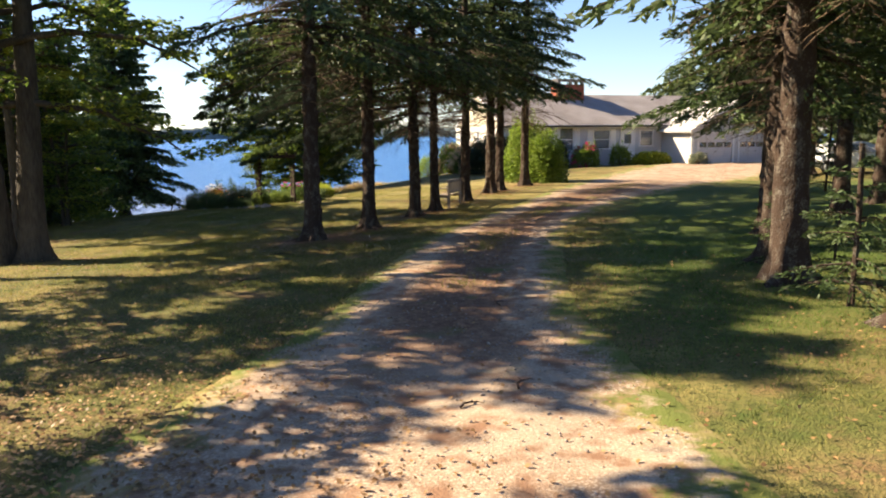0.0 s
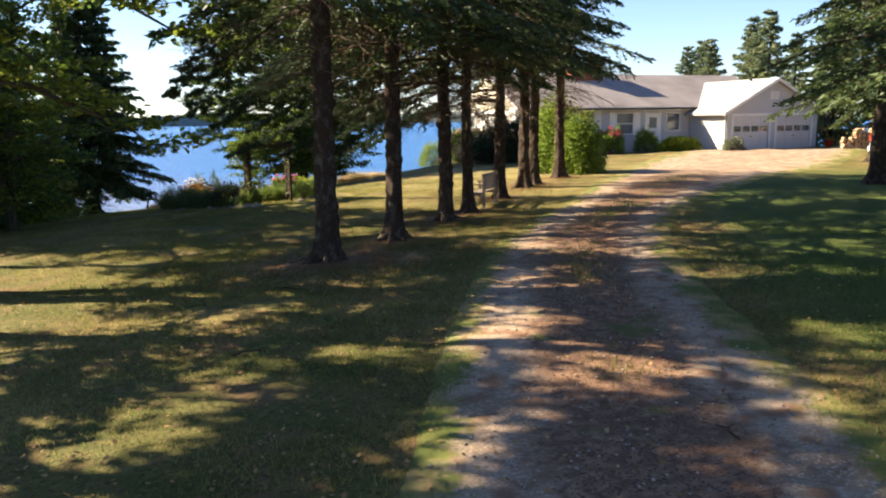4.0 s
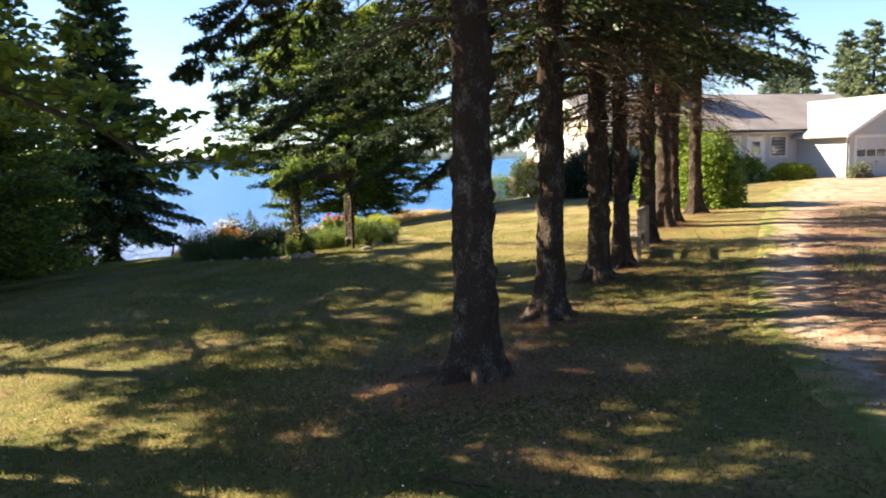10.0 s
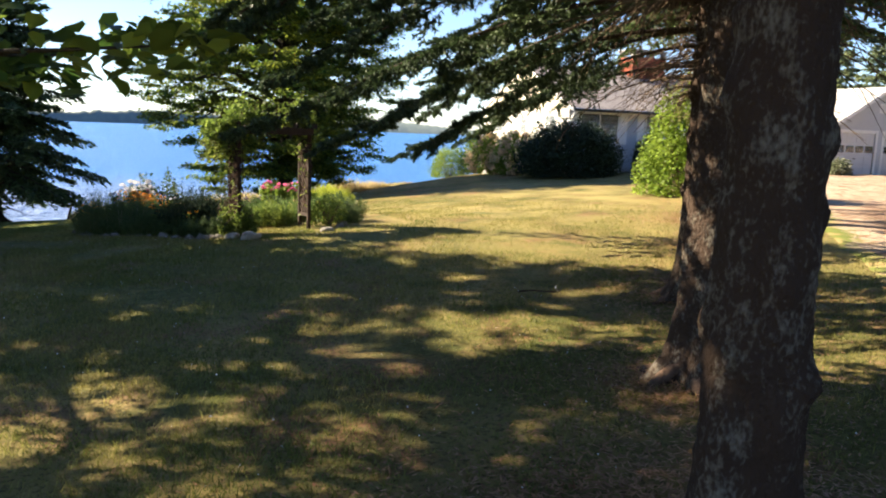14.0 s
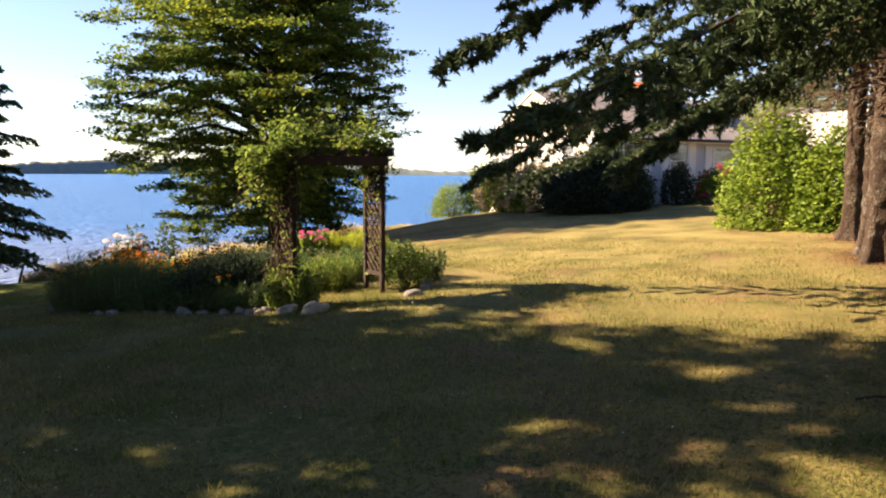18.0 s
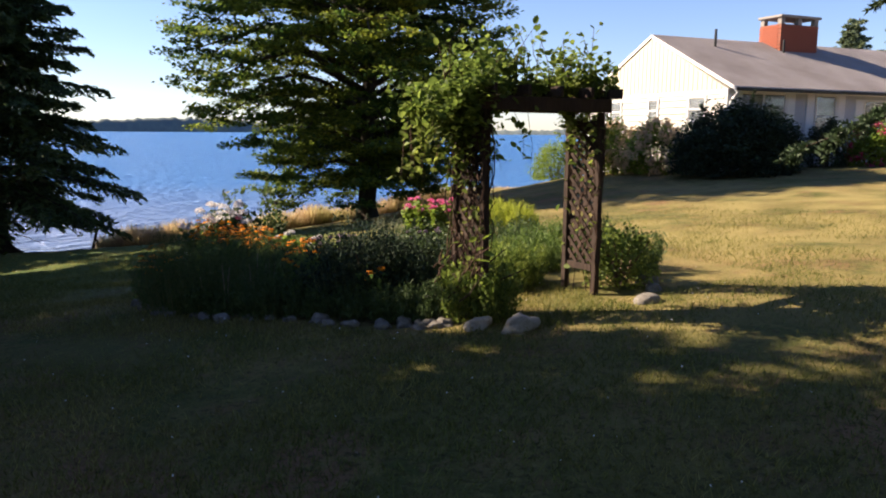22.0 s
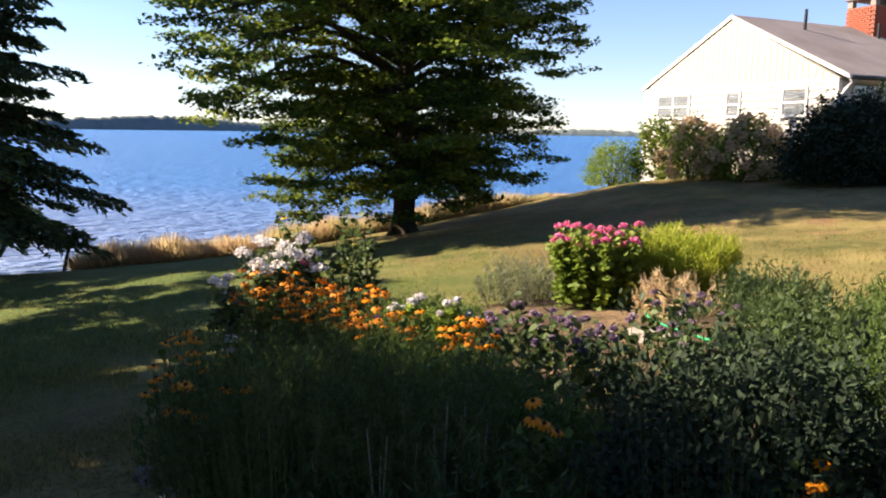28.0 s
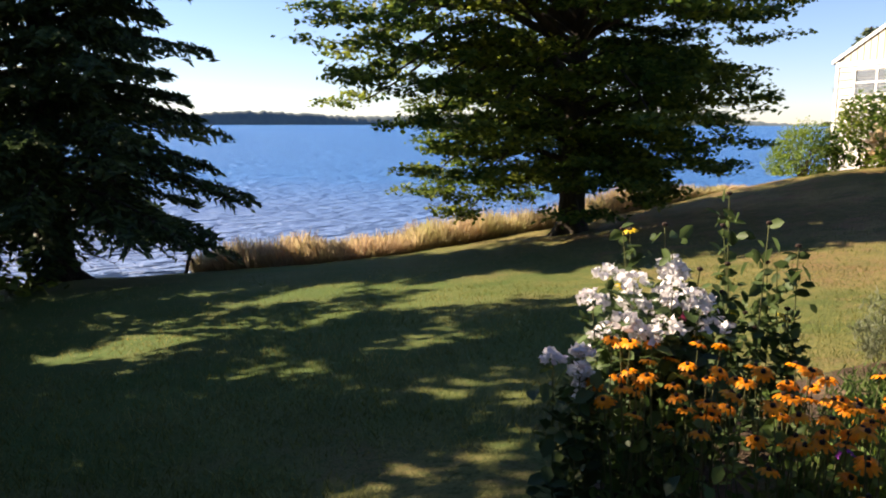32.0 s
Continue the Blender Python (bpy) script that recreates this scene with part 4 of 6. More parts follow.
V, F = tube([(GX0 - 0.06, GF + 0.1, GE - 0.1), (GX0 - 0.06, GF + 0.1, 0.1)], [0.035, 0.035], 8)
link_mesh("downpipe", V, F, M_TRIM, garage, "white downpipe")
# ---- trees ----


def trunk_mesh(height, r0, r1, seg=26, flare=1.25, knots=70, bend=0.12, rings=70, rough=0.03):
    """A tapered trunk with root flare, knobs of lost limbs and a slight bend."""
    zs = np.concatenate([np.linspace(-0.25, 0.9, max(12, rings // 7)), 0.92 + (height - 0.92) * np.linspace(0.004, 1, rings) ** (1.0 if rings < 100 else 1.7)])
    th = np.arange(seg) * 2 * math.pi / seg
    ph = rng.uniform(0, 6.28, 8)
    R = r1 + (r0 - r1) * (1 - np.clip(zs, 0, height) / height) ** 0.8
    R = R[:, None] * np.ones(seg)
    fl = np.exp(-np.clip(zs + 0.12, 0, 9) / 0.2)[:, None] + 0.12 * np.exp(-np.clip(zs, 0, 9) / 0.6)[:, None]
    lobes = 0.7 + 0.8 * np.clip(np.sin(5 * th + ph[0]), -0.4, 1) + 0.5 * np.sin(3 * th + ph[1])
    R += r0 * flare * fl * np.clip(lobes, 0.1, 2)[None, :]
    R *= 1 + 0.05 * np.sin(3 * th[None, :] + zs[:, None] * 1.7 + ph[2]) + rough * rng.normal(size=R.shape)
    for _ in range(knots):
        zc, tc, s = rng.uniform(0.5, min(height, 6)), rng.uniform(0, 6.28), rng.uniform(0.08, 0.24)
        d = np.abs((th - tc + math.pi) % (2 * math.pi) - math.pi)
        R += r0 * s * np.exp(-((zs[:, None] - zc) / 0.07) ** 2 - (d[None, :] / 0.35) ** 2)
    cx, cy = bend * np.sin(zs * 0.35 + ph[3]) * zs / height, bend * np.sin(zs * 0.3 + ph[4]) * zs / height
    V = np.stack([cx[:, None] + R * np.cos(th), cy[:, None] + R * np.sin(th), np.repeat(zs[:, None], seg, 1)], -1).reshape(-1, 3)
    n = len(zs)
    i, j = np.meshgrid(np.arange(n - 1), np.arange(seg), indexing="ij")
    k = (j + 1) % seg
    F = np.stack([i * seg + j, i * seg + k, (i + 1) * seg + k, (i + 1) * seg + j], -1).reshape(-1, 4)
    return V, F


def bough(wood, green, base, az, length, rise, droop, twigs, per_twig, thick=0.03, needle=0.21, spread=0.42, slim=0.3):
    """A spruce limb: bends down and lifts at its tip; flat sprays of needled twigs on both sides."""
    s = np.linspace(0, 1, 8)
    out = np.array([math.cos(az), math.sin(az), 0.0])
    bendy = rng.uniform(-0.12, 0.12)
    sidev = np.array([-out[1], out[0], 0.0])
    P = np.asarray(base) + length * (s[:, None] * out + bendy * (s ** 2)[:, None] * sidev)
    P[:, 2] += rise * s - droop * s ** 2 + 0.25 * droop * s ** 4
    V, F = tube(P, thick * (1 - 0.85 * s), 4)
    wood.add(V, F)
    if not twigs:
        return
    t = np.linspace(0.16, 1.0, twigs) + rng.uniform(-0.02, 0.02, twigs)
    t = np.clip(t, 0, 1)
    B = np.stack([np.interp(t, s, P[:, c]) for c in range(3)], -1)
    tl = spread * length * (0.30 + 0.9 * (1 - t)) * np.interp(t, [0, 0.25, 1], [0.4, 1, 0.8]) * rng.uniform(0.7, 1.15, twigs)
    tl = np.clip(tl, 0.12, 0.9)
    sg = np.where(np.arange(twigs) % 2 == 0, 1.0, -1.0)
    dv = unit(out + sg[:, None] * sidev * rng.uniform(0.7, 1.3, twigs)[:, None])
    dv[:, 2] -= rng.uniform(0.05, 0.5, twigs)
    dv = unit(dv)
    u = np.linspace(0.08, 1.0, per_twig)
    C = B[:, None, :] + tl[:, None, None] * u[None, :, None] * dv[:, None, :]
    C[..., 2] -= 0.25 * tl[:, None] * u[None, :] ** 2
    n = C.shape[0] * C.shape[1]
    C = C.reshape(-1, 3) + rng.normal(size=(n, 3)) * 0.025
    D = np.repeat(dv, per_twig, 0) + rng.normal(size=(n, 3)) * 0.38
    S = np.cross(D, rng.normal(size=(n, 3)))
    V, F = diamonds(C, D, S, needle * rng.uniform(0.7, 1.3, n), needle * slim)
    green.add(V, F)
    i = np.arange(twigs)
    E = B + tl[:, None] * dv
    E[:, 2] -= 0.25 * tl
    w = np.array([0, 0, 0.006])
    wood.add(np.stack([B - w, B + w, E], 1).reshape(-1, 3), np.stack([i * 3, i * 3 + 1, i * 3 + 2], -1))


def spruce_parts(height, live, reach, r0, dense=1.0, dead=0, dead_from=1.3, per=10, twigs=20, shape=0.8, needle=0.21, near=False):
    """Trunk, limbs and needles of a spruce that stands at the origin."""
    tv = trunk_mesh(height, r0, 0.04, 46, 1.25, 130, 0.12, 150, 0.024) if near else trunk_mesh(height, r0, 0.04)
    wood, green, dry = Heap(), Heap(), Heap()
    z, az = live, rng.uniform(0, 6.28)
    while z < height - 0.25:
        f = (z - live) / (height - live)
        L = reach * (1 - f) ** shape + 0.25
        for _ in range(max(2, int(round(rng.uniform(3.2, 4.6) * dense)))):
            az += 2.4 + rng.uniform(-0.4, 0.4)
            l = L * rng.uniform(0.65, 1.12)
            bough(wood, green, (0, 0, z + rng.uniform(-0.12, 0.12)), az, l, l * (0.05 + 0.35 * f), l * (0.42 - 0.35 * f), max(5, int(twigs * min(1, l / reach + 0.25))), per, 0.012 + 0.012 * l, needle)
        z += 0.34 + 0.1 * rng.random()
    for _ in range(dead):
        z, a = dead_from + (live + 1.5 - dead_from) * rng.random() ** 0.8, rng.uniform(0, 6.28)
        L = rng.uniform(0.6, 2.3)
        s = np.linspace(0, 1, 6)
        P = np.stack([L * s * math.cos(a), L * s * math.sin(a), z + 0.15 * L * s - 0.45 * L * s ** 2], -1)
        P += rng.normal(size=P.shape) * 0.02
        V, F = tube(P, 0.016 * (1 - 0.8 * s), 4)
        dry.add(V, F)
        for _ in range(9):
            q = rng.uniform(0.25, 1)
            B = np.array([np.interp(q, s, P[:, c]) for c in range(3)])
            d = unit(np.array([math.cos(a), math.sin(a), -0.2]) + rng.normal(size=3) * 0.6)
            l = rng.uniform(0.2, 0.7)
            V, F = tube([B, B + d * l * 0.5 + (0, 0, -0.04), B + d * l + (0, 0, -0.12)], [0.006, 0.004, 0.002], 3)
            dry.add(V, F)
    return tv, wood, green, dry


def spruce(name, label, at, turn, parts, needle_mat, bark=None, scale=1.0, group=""):
    """Links a spruce: the first of a kind makes the meshes, later ones share them."""
    th = thing(name, label, "tree", at, turn, group)
    th.scale = (scale, scale, scale)
    tv, wood, green, dry = parts
    if isinstance(tv, tuple):
        objs = [link_mesh("trunk", *tv, bark or M_BARK, th, smooth=True), wood.link("branchwork", bark or M_BARK, th), green.link("crown", needle_mat, th)]
        if dry.n:
            objs.append(dry.link("dead_wood", M_TWIG, th, "bare grey dead twigs"))
        return th, [(o.name.split(".")[0], o.data) for o in objs if o]
    return th, parts


def share_tree(name, label, at, turn, meshes, scale=1.0, group=""):
    th = thing(name, label, "tree", at, turn, group)
    th.scale = (scale, scale, scale)
    for nm, me in meshes:
        piece(nm, me, th)
    return th


def needled_bough(wood, green, base, az, length, rise, droop, thick=0.03, mains=40, subs=8, per=34, needle=0.062):
    """A near spruce limb: main twigs on both sides, each with side shoots, all set round with short needles."""
    s = np.linspace(0, 1, 10)
    out = np.array([math.cos(az), math.sin(az), 0.0])
    sidev = np.array([-out[1], out[0], 0.0])
    P = np.asarray(base) + length * (s[:, None] * out + rng.uniform(-0.1, 0.1) * (s ** 2)[:, None] * sidev)
    P[:, 2] += rise * s - droop * s ** 2 + 0.25 * droop * s ** 4
    V, F = tube(P, thick * (1 - 0.85 * s), 5)
    wood.add(V, F)
    A, B = [], []
    for k in range(mains):
        t = 0.28 + 0.72 * (k + rng.random()) / mains
        p = np.array([np.interp(t, s, P[:, c]) for c in range(3)])
        sg = 1 if k % 2 else -1
        L = (0.25 + 0.75 * (1 - t)) * rng.uniform(0.6, 1.1) * 1.15
        d = unit(out * rng.uniform(0.5, 1.0) + sg * sidev * rng.uniform(0.5, 1.1) + np.array([0, 0, rng.uniform(-0.5, -0.05)]))
        e = p + L * d - np.array([0, 0, 0.12 * L])
        A.append(p), B.append(e)
        for j in range(subs):
            q = rng.uniform(0.25, 0.95)
            sd = unit(d + rng.normal(size=3) * np.array([0.55, 0.55, 0.25]) + np.array([0, 0, -0.25]))
            m = p + (e - p) * q
            A.append(m), B.append(m + sd * L * rng.uniform(0.2, 0.42))
    A.append(P[-3]), B.append(P[-1] + out * 0.1)
    A, B = np.array(A), np.array(B)
    n = len(A)
    i = np.arange(n)
    w = np.array([0, 0, 0.005])
    wood.add(np.stack([A - w, A + w, B], 1).reshape(-1, 3), np.stack([i * 3, i * 3 + 1, i * 3 + 2], -1))
    u = rng.random((n, per))
    C = (A[:, None] + (B - A)[:, None] * u[..., None]).reshape(-1, 3)
    D = np.repeat(unit(B - A), per, 0) * 0.75 + rng.normal(size=(n * per, 3)) * 0.6
    D = unit(D)
    V, F = diamonds(C + D * needle * 0.4, D, np.cross(D, rng.normal(size=(n * per, 3))), needle * rng.uniform(0.8, 1.3, n * per), needle * 0.27)
    green.add(V, F)


ROW = [(3.17, 15.84, 0.20), (5.03, 18.12, 0.16), (7.00, 20.42, 0.165), (7.90, 21.25, 0.165), (9.65, 23.15, 0.15), (11.45, 25.25, 0.15), (12.05, 25.75, 0.14), (13.85, 27.30, 0.15)]
kinds = [spruce_parts(12.5, 4.6, 3.2, 0.185, 0.95, 80, 3.0, needle=0.19, per=13, twigs=24, near=True), spruce_parts(13.0, 4.5, 3.1, 0.165, 0.9, 90, 2.8, needle=0.19, per=13, twigs=24, near=True), spruce_parts(12.0, 4.5, 3.3, 0.165, 0.85, 110, 2.4, needle=0.19, per=13, twigs=24, near=True)]
linked = []
for i, (x, y, r) in enumerate(ROW):
    lab = "mature spruce with a dark scaly bare lower trunk beside the drive"
    if i < 3:
        th, ms = spruce("spruce_tree", lab, (x, y, gz(x, y)), 40 * i, kinds[i], M_NEEDLE, group="spruces along the drive")
        linked.append(ms)
    else:
        share_tree("spruce_tree", lab, (x, y, gz(x, y)), 67 * i + 20, linked[(i + 1) % 3], (0.84, 0.95, 0.9, 0.93, 1.0)[i - 3], "spruces along the drive")



def row_tree(x, y):
    """The spruce that stands at x, y."""
    return next(o for o in scene.objects if o.name.startswith("spruce_tree") and (o.matrix_basis.translation.xy - Vector((x, y))).length < 0.05)


# surface roots of the nearer spruces
for x, y, r in ROW[:4]:
    tree = row_tree(x, y)
    for k in range(6):
        a = k * 1.05 + rng.uniform(-0.3, 0.3) - math.radians(tree.matrix_basis.to_euler().z * 57.3)
        L = rng.uniform(0.3, 0.6)
        q = np.linspace(0, 1, 7)
        w = a + 0.5 * rng.uniform(-1, 1) * q ** 2
        rr = r * 0.9 + L * q
        P = np.stack([rr * np.cos(w), rr * np.sin(w), 0.13 * (1 - q) ** 2 - 0.035 * q + 0.012 * rng.normal(size=7)], -1)
        V, F = tube(P, 0.066 * (1 - 0.72 * q), 7)
        link_mesh("root", V, F, M_ROOT, tree, smooth=True)

# low boughs that hang over the lawn, each on its tree in the row
for (tx, ty), tip, rise in (((7.0, 20.42), (2.1, 21.3, 1.35), 0.2), ((7.0, 20.42), (2.6, 22.4, 1.9), 0.3), ((7.9, 21.25), (3.4, 23.4, 1.2), 0.2), ((7.0, 20.42), (3.0, 20.4, 2.4), 0.3), ((9.65, 23.15), (5.6, 26.4, 1.0), 0.2),
                            ((9.65, 23.15), (5.4, 24.6, 1.7), 0.3), ((5.03, 18.12), (1.9, 20.6, 2.3), 0.3), ((7.9, 21.25), (4.4, 24.6, 2.0), 0.4), ((7.0, 20.42), (2.9, 21.9, 2.5), 0.3), ((7.0, 20.42), (3.2, 23.0, 2.9), 0.3), ((7.9, 21.25), (3.9, 22.4, 1.5), 0.2), ((7.9, 21.25), (4.0, 23.9, 2.7), 0.3),
                            ((7.0, 20.42), (3.6, 21.0, 3.2), 0.4), ((9.65, 23.15), (6.2, 25.0, 1.3), 0.2), ((9.65, 23.15), (6.0, 26.0, 2.3), 0.3), ((7.9, 21.25), (5.0, 23.6, 1.2), 0.2),
                            ((7.0, 20.42), (4.4, 21.5, 2.1), 0.2), ((3.17, 15.84), (0.7, 17.4, 2.6), 0.3), ((3.17, 15.84), (1.2, 18.4, 2.3), 0.3), ((5.03, 18.12), (1.6, 19.5, 2.0), 0.3), ((5.03, 18.12), (2.4, 20.4, 2.7), 0.3)):
    dx, dy = tip[0] - tx, tip[1] - ty
    L = math.hypot(dx, dy)
    wood, green = Heap(), Heap()
    z0 = tip[2] + 1.6
    needled_bough(wood, green, (tx, ty, z0), math.atan2(dy, dx), L, rise, 1.6 / 0.75 + rise / 0.75, 0.035)
    tree = row_tree(tx, ty)
    limb = wood.link("low_bough", M_BARK, tree, "long drooping live bough over the lawn")
    limb.matrix_parent_inverse = tree.matrix_basis.inverted()
    green.link("needles", M_SHADEBOUGH, limb)

# trees on the other side of the drive
right_parts = spruce_parts(13.0, 4.3, 3.2, 0.235, 1.15, 50, 3.0, twigs=24)
RIGHT = [(8.4, 6.6, 1.0), (9.25, 7.9, 0.68), (11.7, 10.8, 0.66), (13.2, 12.4, 0.7), (7.55, 3.75, 0.95), (16.5, 13.5, 0.9), (12.5, 4.5, 1.0), (19.5, 15.0, 0.9)]
for i, (x, y, s) in enumerate(RIGHT):
    lab = "tall spruce with a thick dark trunk near the drive"
    if i == 0:
        th, right_ms = spruce("spruce_tree", lab, (x, y, gz(x, y)), 10, right_parts, M_NEEDLE, group="spruces across the drive")
    else:
        share_tree("spruce_tree", lab, (x, y, gz(x, y)), 71 * i, right_ms, s, "spruces across the drive")
sap = spruce_parts(2.6, 0.3, 0.9, 0.035, 1.0, 0, per=8, twigs=10, needle=0.12)
th, sap_ms = spruce("spruce_sapling", "young spruce sapling under the big trees", (7.8, 4.95, gz(7.8, 4.95)), 0, sap, M_NEEDLE, scale=0.74)
share_tree("spruce_sapling", "young spruce sapling under the big trees", (8.95, 6.35, gz(8.95, 6.35)), 80, sap_ms, 0.42)
share_tree("spruce_sapling", "low bushy spruce sapling between the trunks", (8.95, 7.35, gz(8.95, 7.35)), 150, sap_ms, 0.5)
share_tree("spruce_sapling", "young spruce sapling at the lawn's edge", (21.5, 19.0, gz(21.5, 19.0)), 50, sap_ms, 0.9)

# dense spruces: by the lake, behind the house, and unseen ones to the west for shade
lake_parts = spruce_parts(14.0, 1.5, 3.7, 0.30, 2.3, 60, 0.35, 13, 34, 0.8, 0.25)
th, lake_ms = spruce("lakeside_spruce", "dense dark spruce on the lake's edge", (-3.4, 48.2, gz(-3.4, 48.2)), 0, lake_parts, M_NEEDLE)
west_parts = spruce_parts(14.0, 1.2, 3.9, 0.3, 1.0, 0, per=9, twigs=17, needle=0.38)
th, west_ms = spruce("lakeside_spruce", "dense spruce on the lake's edge", (-6.6, 46.0, gz(-6.6, 46)), 120, west_parts, M_NEEDLE, scale=0.42)
yard_parts = spruce_parts(11.0, 2.7, 3.7, 0.2, 1.3, 20, 1.5, 9, 18, 0.8, 0.3)
th, yard_ms = spruce("spruce_tree", "broad spruce with low boughs beside the yard", (28.8, 27.2, gz(28.8, 27.2)), 0, yard_parts, M_NEEDLE)
share_tree("spruce_tree", "tall spruce beside the yard", (20.6, 20.0, gz(20.6, 20.0)), 200, right_ms, 1.0)
far_parts = spruce_parts(11.0, 1.0, 2.7, 0.16, 1.3, 0, per=7, twigs=12, needle=0.42)
FAR = [(38.5, 50, 0.78), (42.5, 56, 0.98), (41, 47, 0.9), (44, 52, 0.98), (39.5, 54, 0.82), (47, 47, 0.98), (33.5, 62, 1.02), (37, 60, 0.9), (46, 41, 0.98), (51, 44, 1.07), (55, 38, 1.07), (46, 36, 0.82), (50, 33, 0.98), (46, 29, 0.9), (41, 20, 1.2), (36, 17, 1.1), (47, 25, 1.3), (29, 13, 1.1), (33, 9, 1.2), (25, 9, 1.1), (23, 4, 1.2), (18, 0, 1.2), (14, -5, 1.1), (40.5, 44, 0.7), (43, 43, 0.8), (44, 38.5, 0.75), (48, 38, 0.9), (42, 49.5, 0.8), (49, 42, 0.9), (52, 40, 1.0), (43, 34, 0.8), (47, 32.5, 0.9)]
for i, (x, y, s) in enumerate(FAR):
    lab = "spruce standing in the wood round the house"
    if i == 0:
        th, far_ms = spruce("wood_spruce", lab, (x, y, gz(x, y)), 0, far_parts, M_NEEDLE2, scale=s, group="wood")
    else:
        share_tree("wood_spruce", lab, (x, y, gz(x, y)), 53 * i, far_ms, s, "wood")


def broadleaf(name, label, at, height, spread, trunk_r, crown_from, n_leaves, leaf, leaf_material, stems=1, tiers=0, turn=0.0, limbs=46, toward=None, shape=None, tier=0.0, clump=1.0, rise=0.05, arch=0.0, pull=0.2):
    """A deciduous tree: trunk, limbs that fork, and layered clumps of leaves at their ends."""
    th = thing(name, label, "tree", at, turn)
    wood, ends = Heap(), []
    for k in range(stems):
        lean = np.array([rng.uniform(-0.1, 0.1), rng.uniform(-0.1, 0.1)]) * (stems > 1) * 4 + 0.0
        V, F = trunk_mesh(height * 0.86, trunk_r, 0.05, flare=0.8, knots=6, bend=0.25)
        V = V.copy()
        V[:, :2] += np.array([math.cos(k * 3.1), math.sin(k * 3.1)]) * trunk_r * 1.1 * (stems > 1) + lean * np.clip(V[:, 2:3], 0, 99) / height
        link_mesh("trunk", V, F, M_MBARK, th, smooth=True)
    for i in range(limbs):
        f = (i + rng.random()) / limbs
        z = crown_from * 0.8 + (height * 0.84 - crown_from * 0.8) * f
        az = i * 2.4 + rng.uniform(-0.3, 0.3)
        prof = math.sin(math.pi * min(1, 0.28 + 0.72 * f) ** 0.9) ** 0.6 if f > 0.02 else 0.8
        if shape:
            prof = float(np.interp(f, *shape))
        if tier:
            z = round(z / tier) * tier + rng.uniform(-0.36, 0.36)
        L = spread * max(0.25, prof) * rng.uniform(0.75, 1.08)
        if toward is not None:
            L *= 1 + pull * math.cos(az - toward)
        up = L * (rise + 0.5 * f)
        s = np.linspace(0, 1, 7)
        P = np.stack([L * s * math.cos(az), L * s * math.sin(az), z + up * s - 0.20 * L * (1 - f) * s ** 2 + arch * L * (s - s ** 2)], -1)
        P[1:, :] += rng.normal(size=(6, 3)) * 0.05 * L / 3
        V, F = tube(P, (0.02 + 0.018 * L) * (1 - 0.85 * s), 5)
        wood.add(V, F)
        for q in np.linspace(0.3, 1.0, 5):
            B = np.array([np.interp(q, s, P[:, c]) for c in range(3)])
            for sg in (-1, 1):
                a2 = az + sg * rng.uniform(0.4, 1.1)
                l2 = L * (0.42 - 0.25 * q) * rng.uniform(0.7, 1.3) + 0.15
                E = B + np.array([math.cos(a2) * l2, math.sin(a2) * l2, rng.uniform(-0.15, 0.2) * l2])
                V, F = tube([B, (B + E) / 2 + rng.normal(size=3) * 0.04, E], [0.014, 0.01, 0.004], 3)
                wood.add(V, F)
                ends += [E, (B + E) / 2 + rng.normal(size=3) * 0.1]
            ends.append(B)
    wood.link("branchwork", M_MBARK, th)
    E = np.array(ends)
    per = max(4, n_leaves // len(E))
    C = np.repeat(E, per, 0) + rng.normal(size=(len(E) * per, 3)) * np.array([0.30, 0.30, 0.085 if tier else 0.11]) * clump * (spread / 4.5) ** 0.5
    V, F = leaves(C, leaf, 0.35, leaf <= 0.12)
    link_mesh("crown", V, F, leaf_material, th)
    return th


broadleaf("maple_tree", "spreading green maple with layered boughs on the lake bank", (7.6, 45.4, gz(7.6, 45.4)), 11.0, 5.2, 0.29, 1.5, 180000, 0.13, M_LEAF, limbs=124, clump=0.62, rise=-0.05, arch=0.6, toward=2.72, pull=0.13, shape=((0, 0.18, 0.3, 0.42, 0.6, 0.75, 0.88, 1), (0.5, 0.68, 0.82, 0.97, 0.95, 0.88, 0.68, 0.4)), tier=0.7)
broadleaf("maple_tree", "old forked maple on the lawn with low leafy limbs", (-3.3, 17.3, gz(-3.3, 17.3)), 12.5, 3.3, 0.30, 4.4, 24000, 0.12, M_LEAF, stems=2, limbs=30, toward=-0.1, pull=0.42, clump=0.58, rise=-0.10, arch=0.3, shape=((0, 0.15, 0.35, 0.6, 1), (1.0, 1.0, 0.9, 0.45, 0.25)))
broadleaf("maple_tree", "leafy maple at the lawn's edge with hanging limbs", (-4.6, 24.2, gz(-4.6, 24.2)), 9.5, 3.6, 0.16, 4.3, 10000, 0.13, M_LEAF, limbs=14, clump=0.6)
broadleaf("young_tree", "slim young leafy tree by the lawn's west edge", (-3.9, 28.8, gz(-3.9, 28.8)), 7.8, 2.0, 0.06, 1.0, 15000, 0.13, M_LEAF, stems=2, limbs=38)
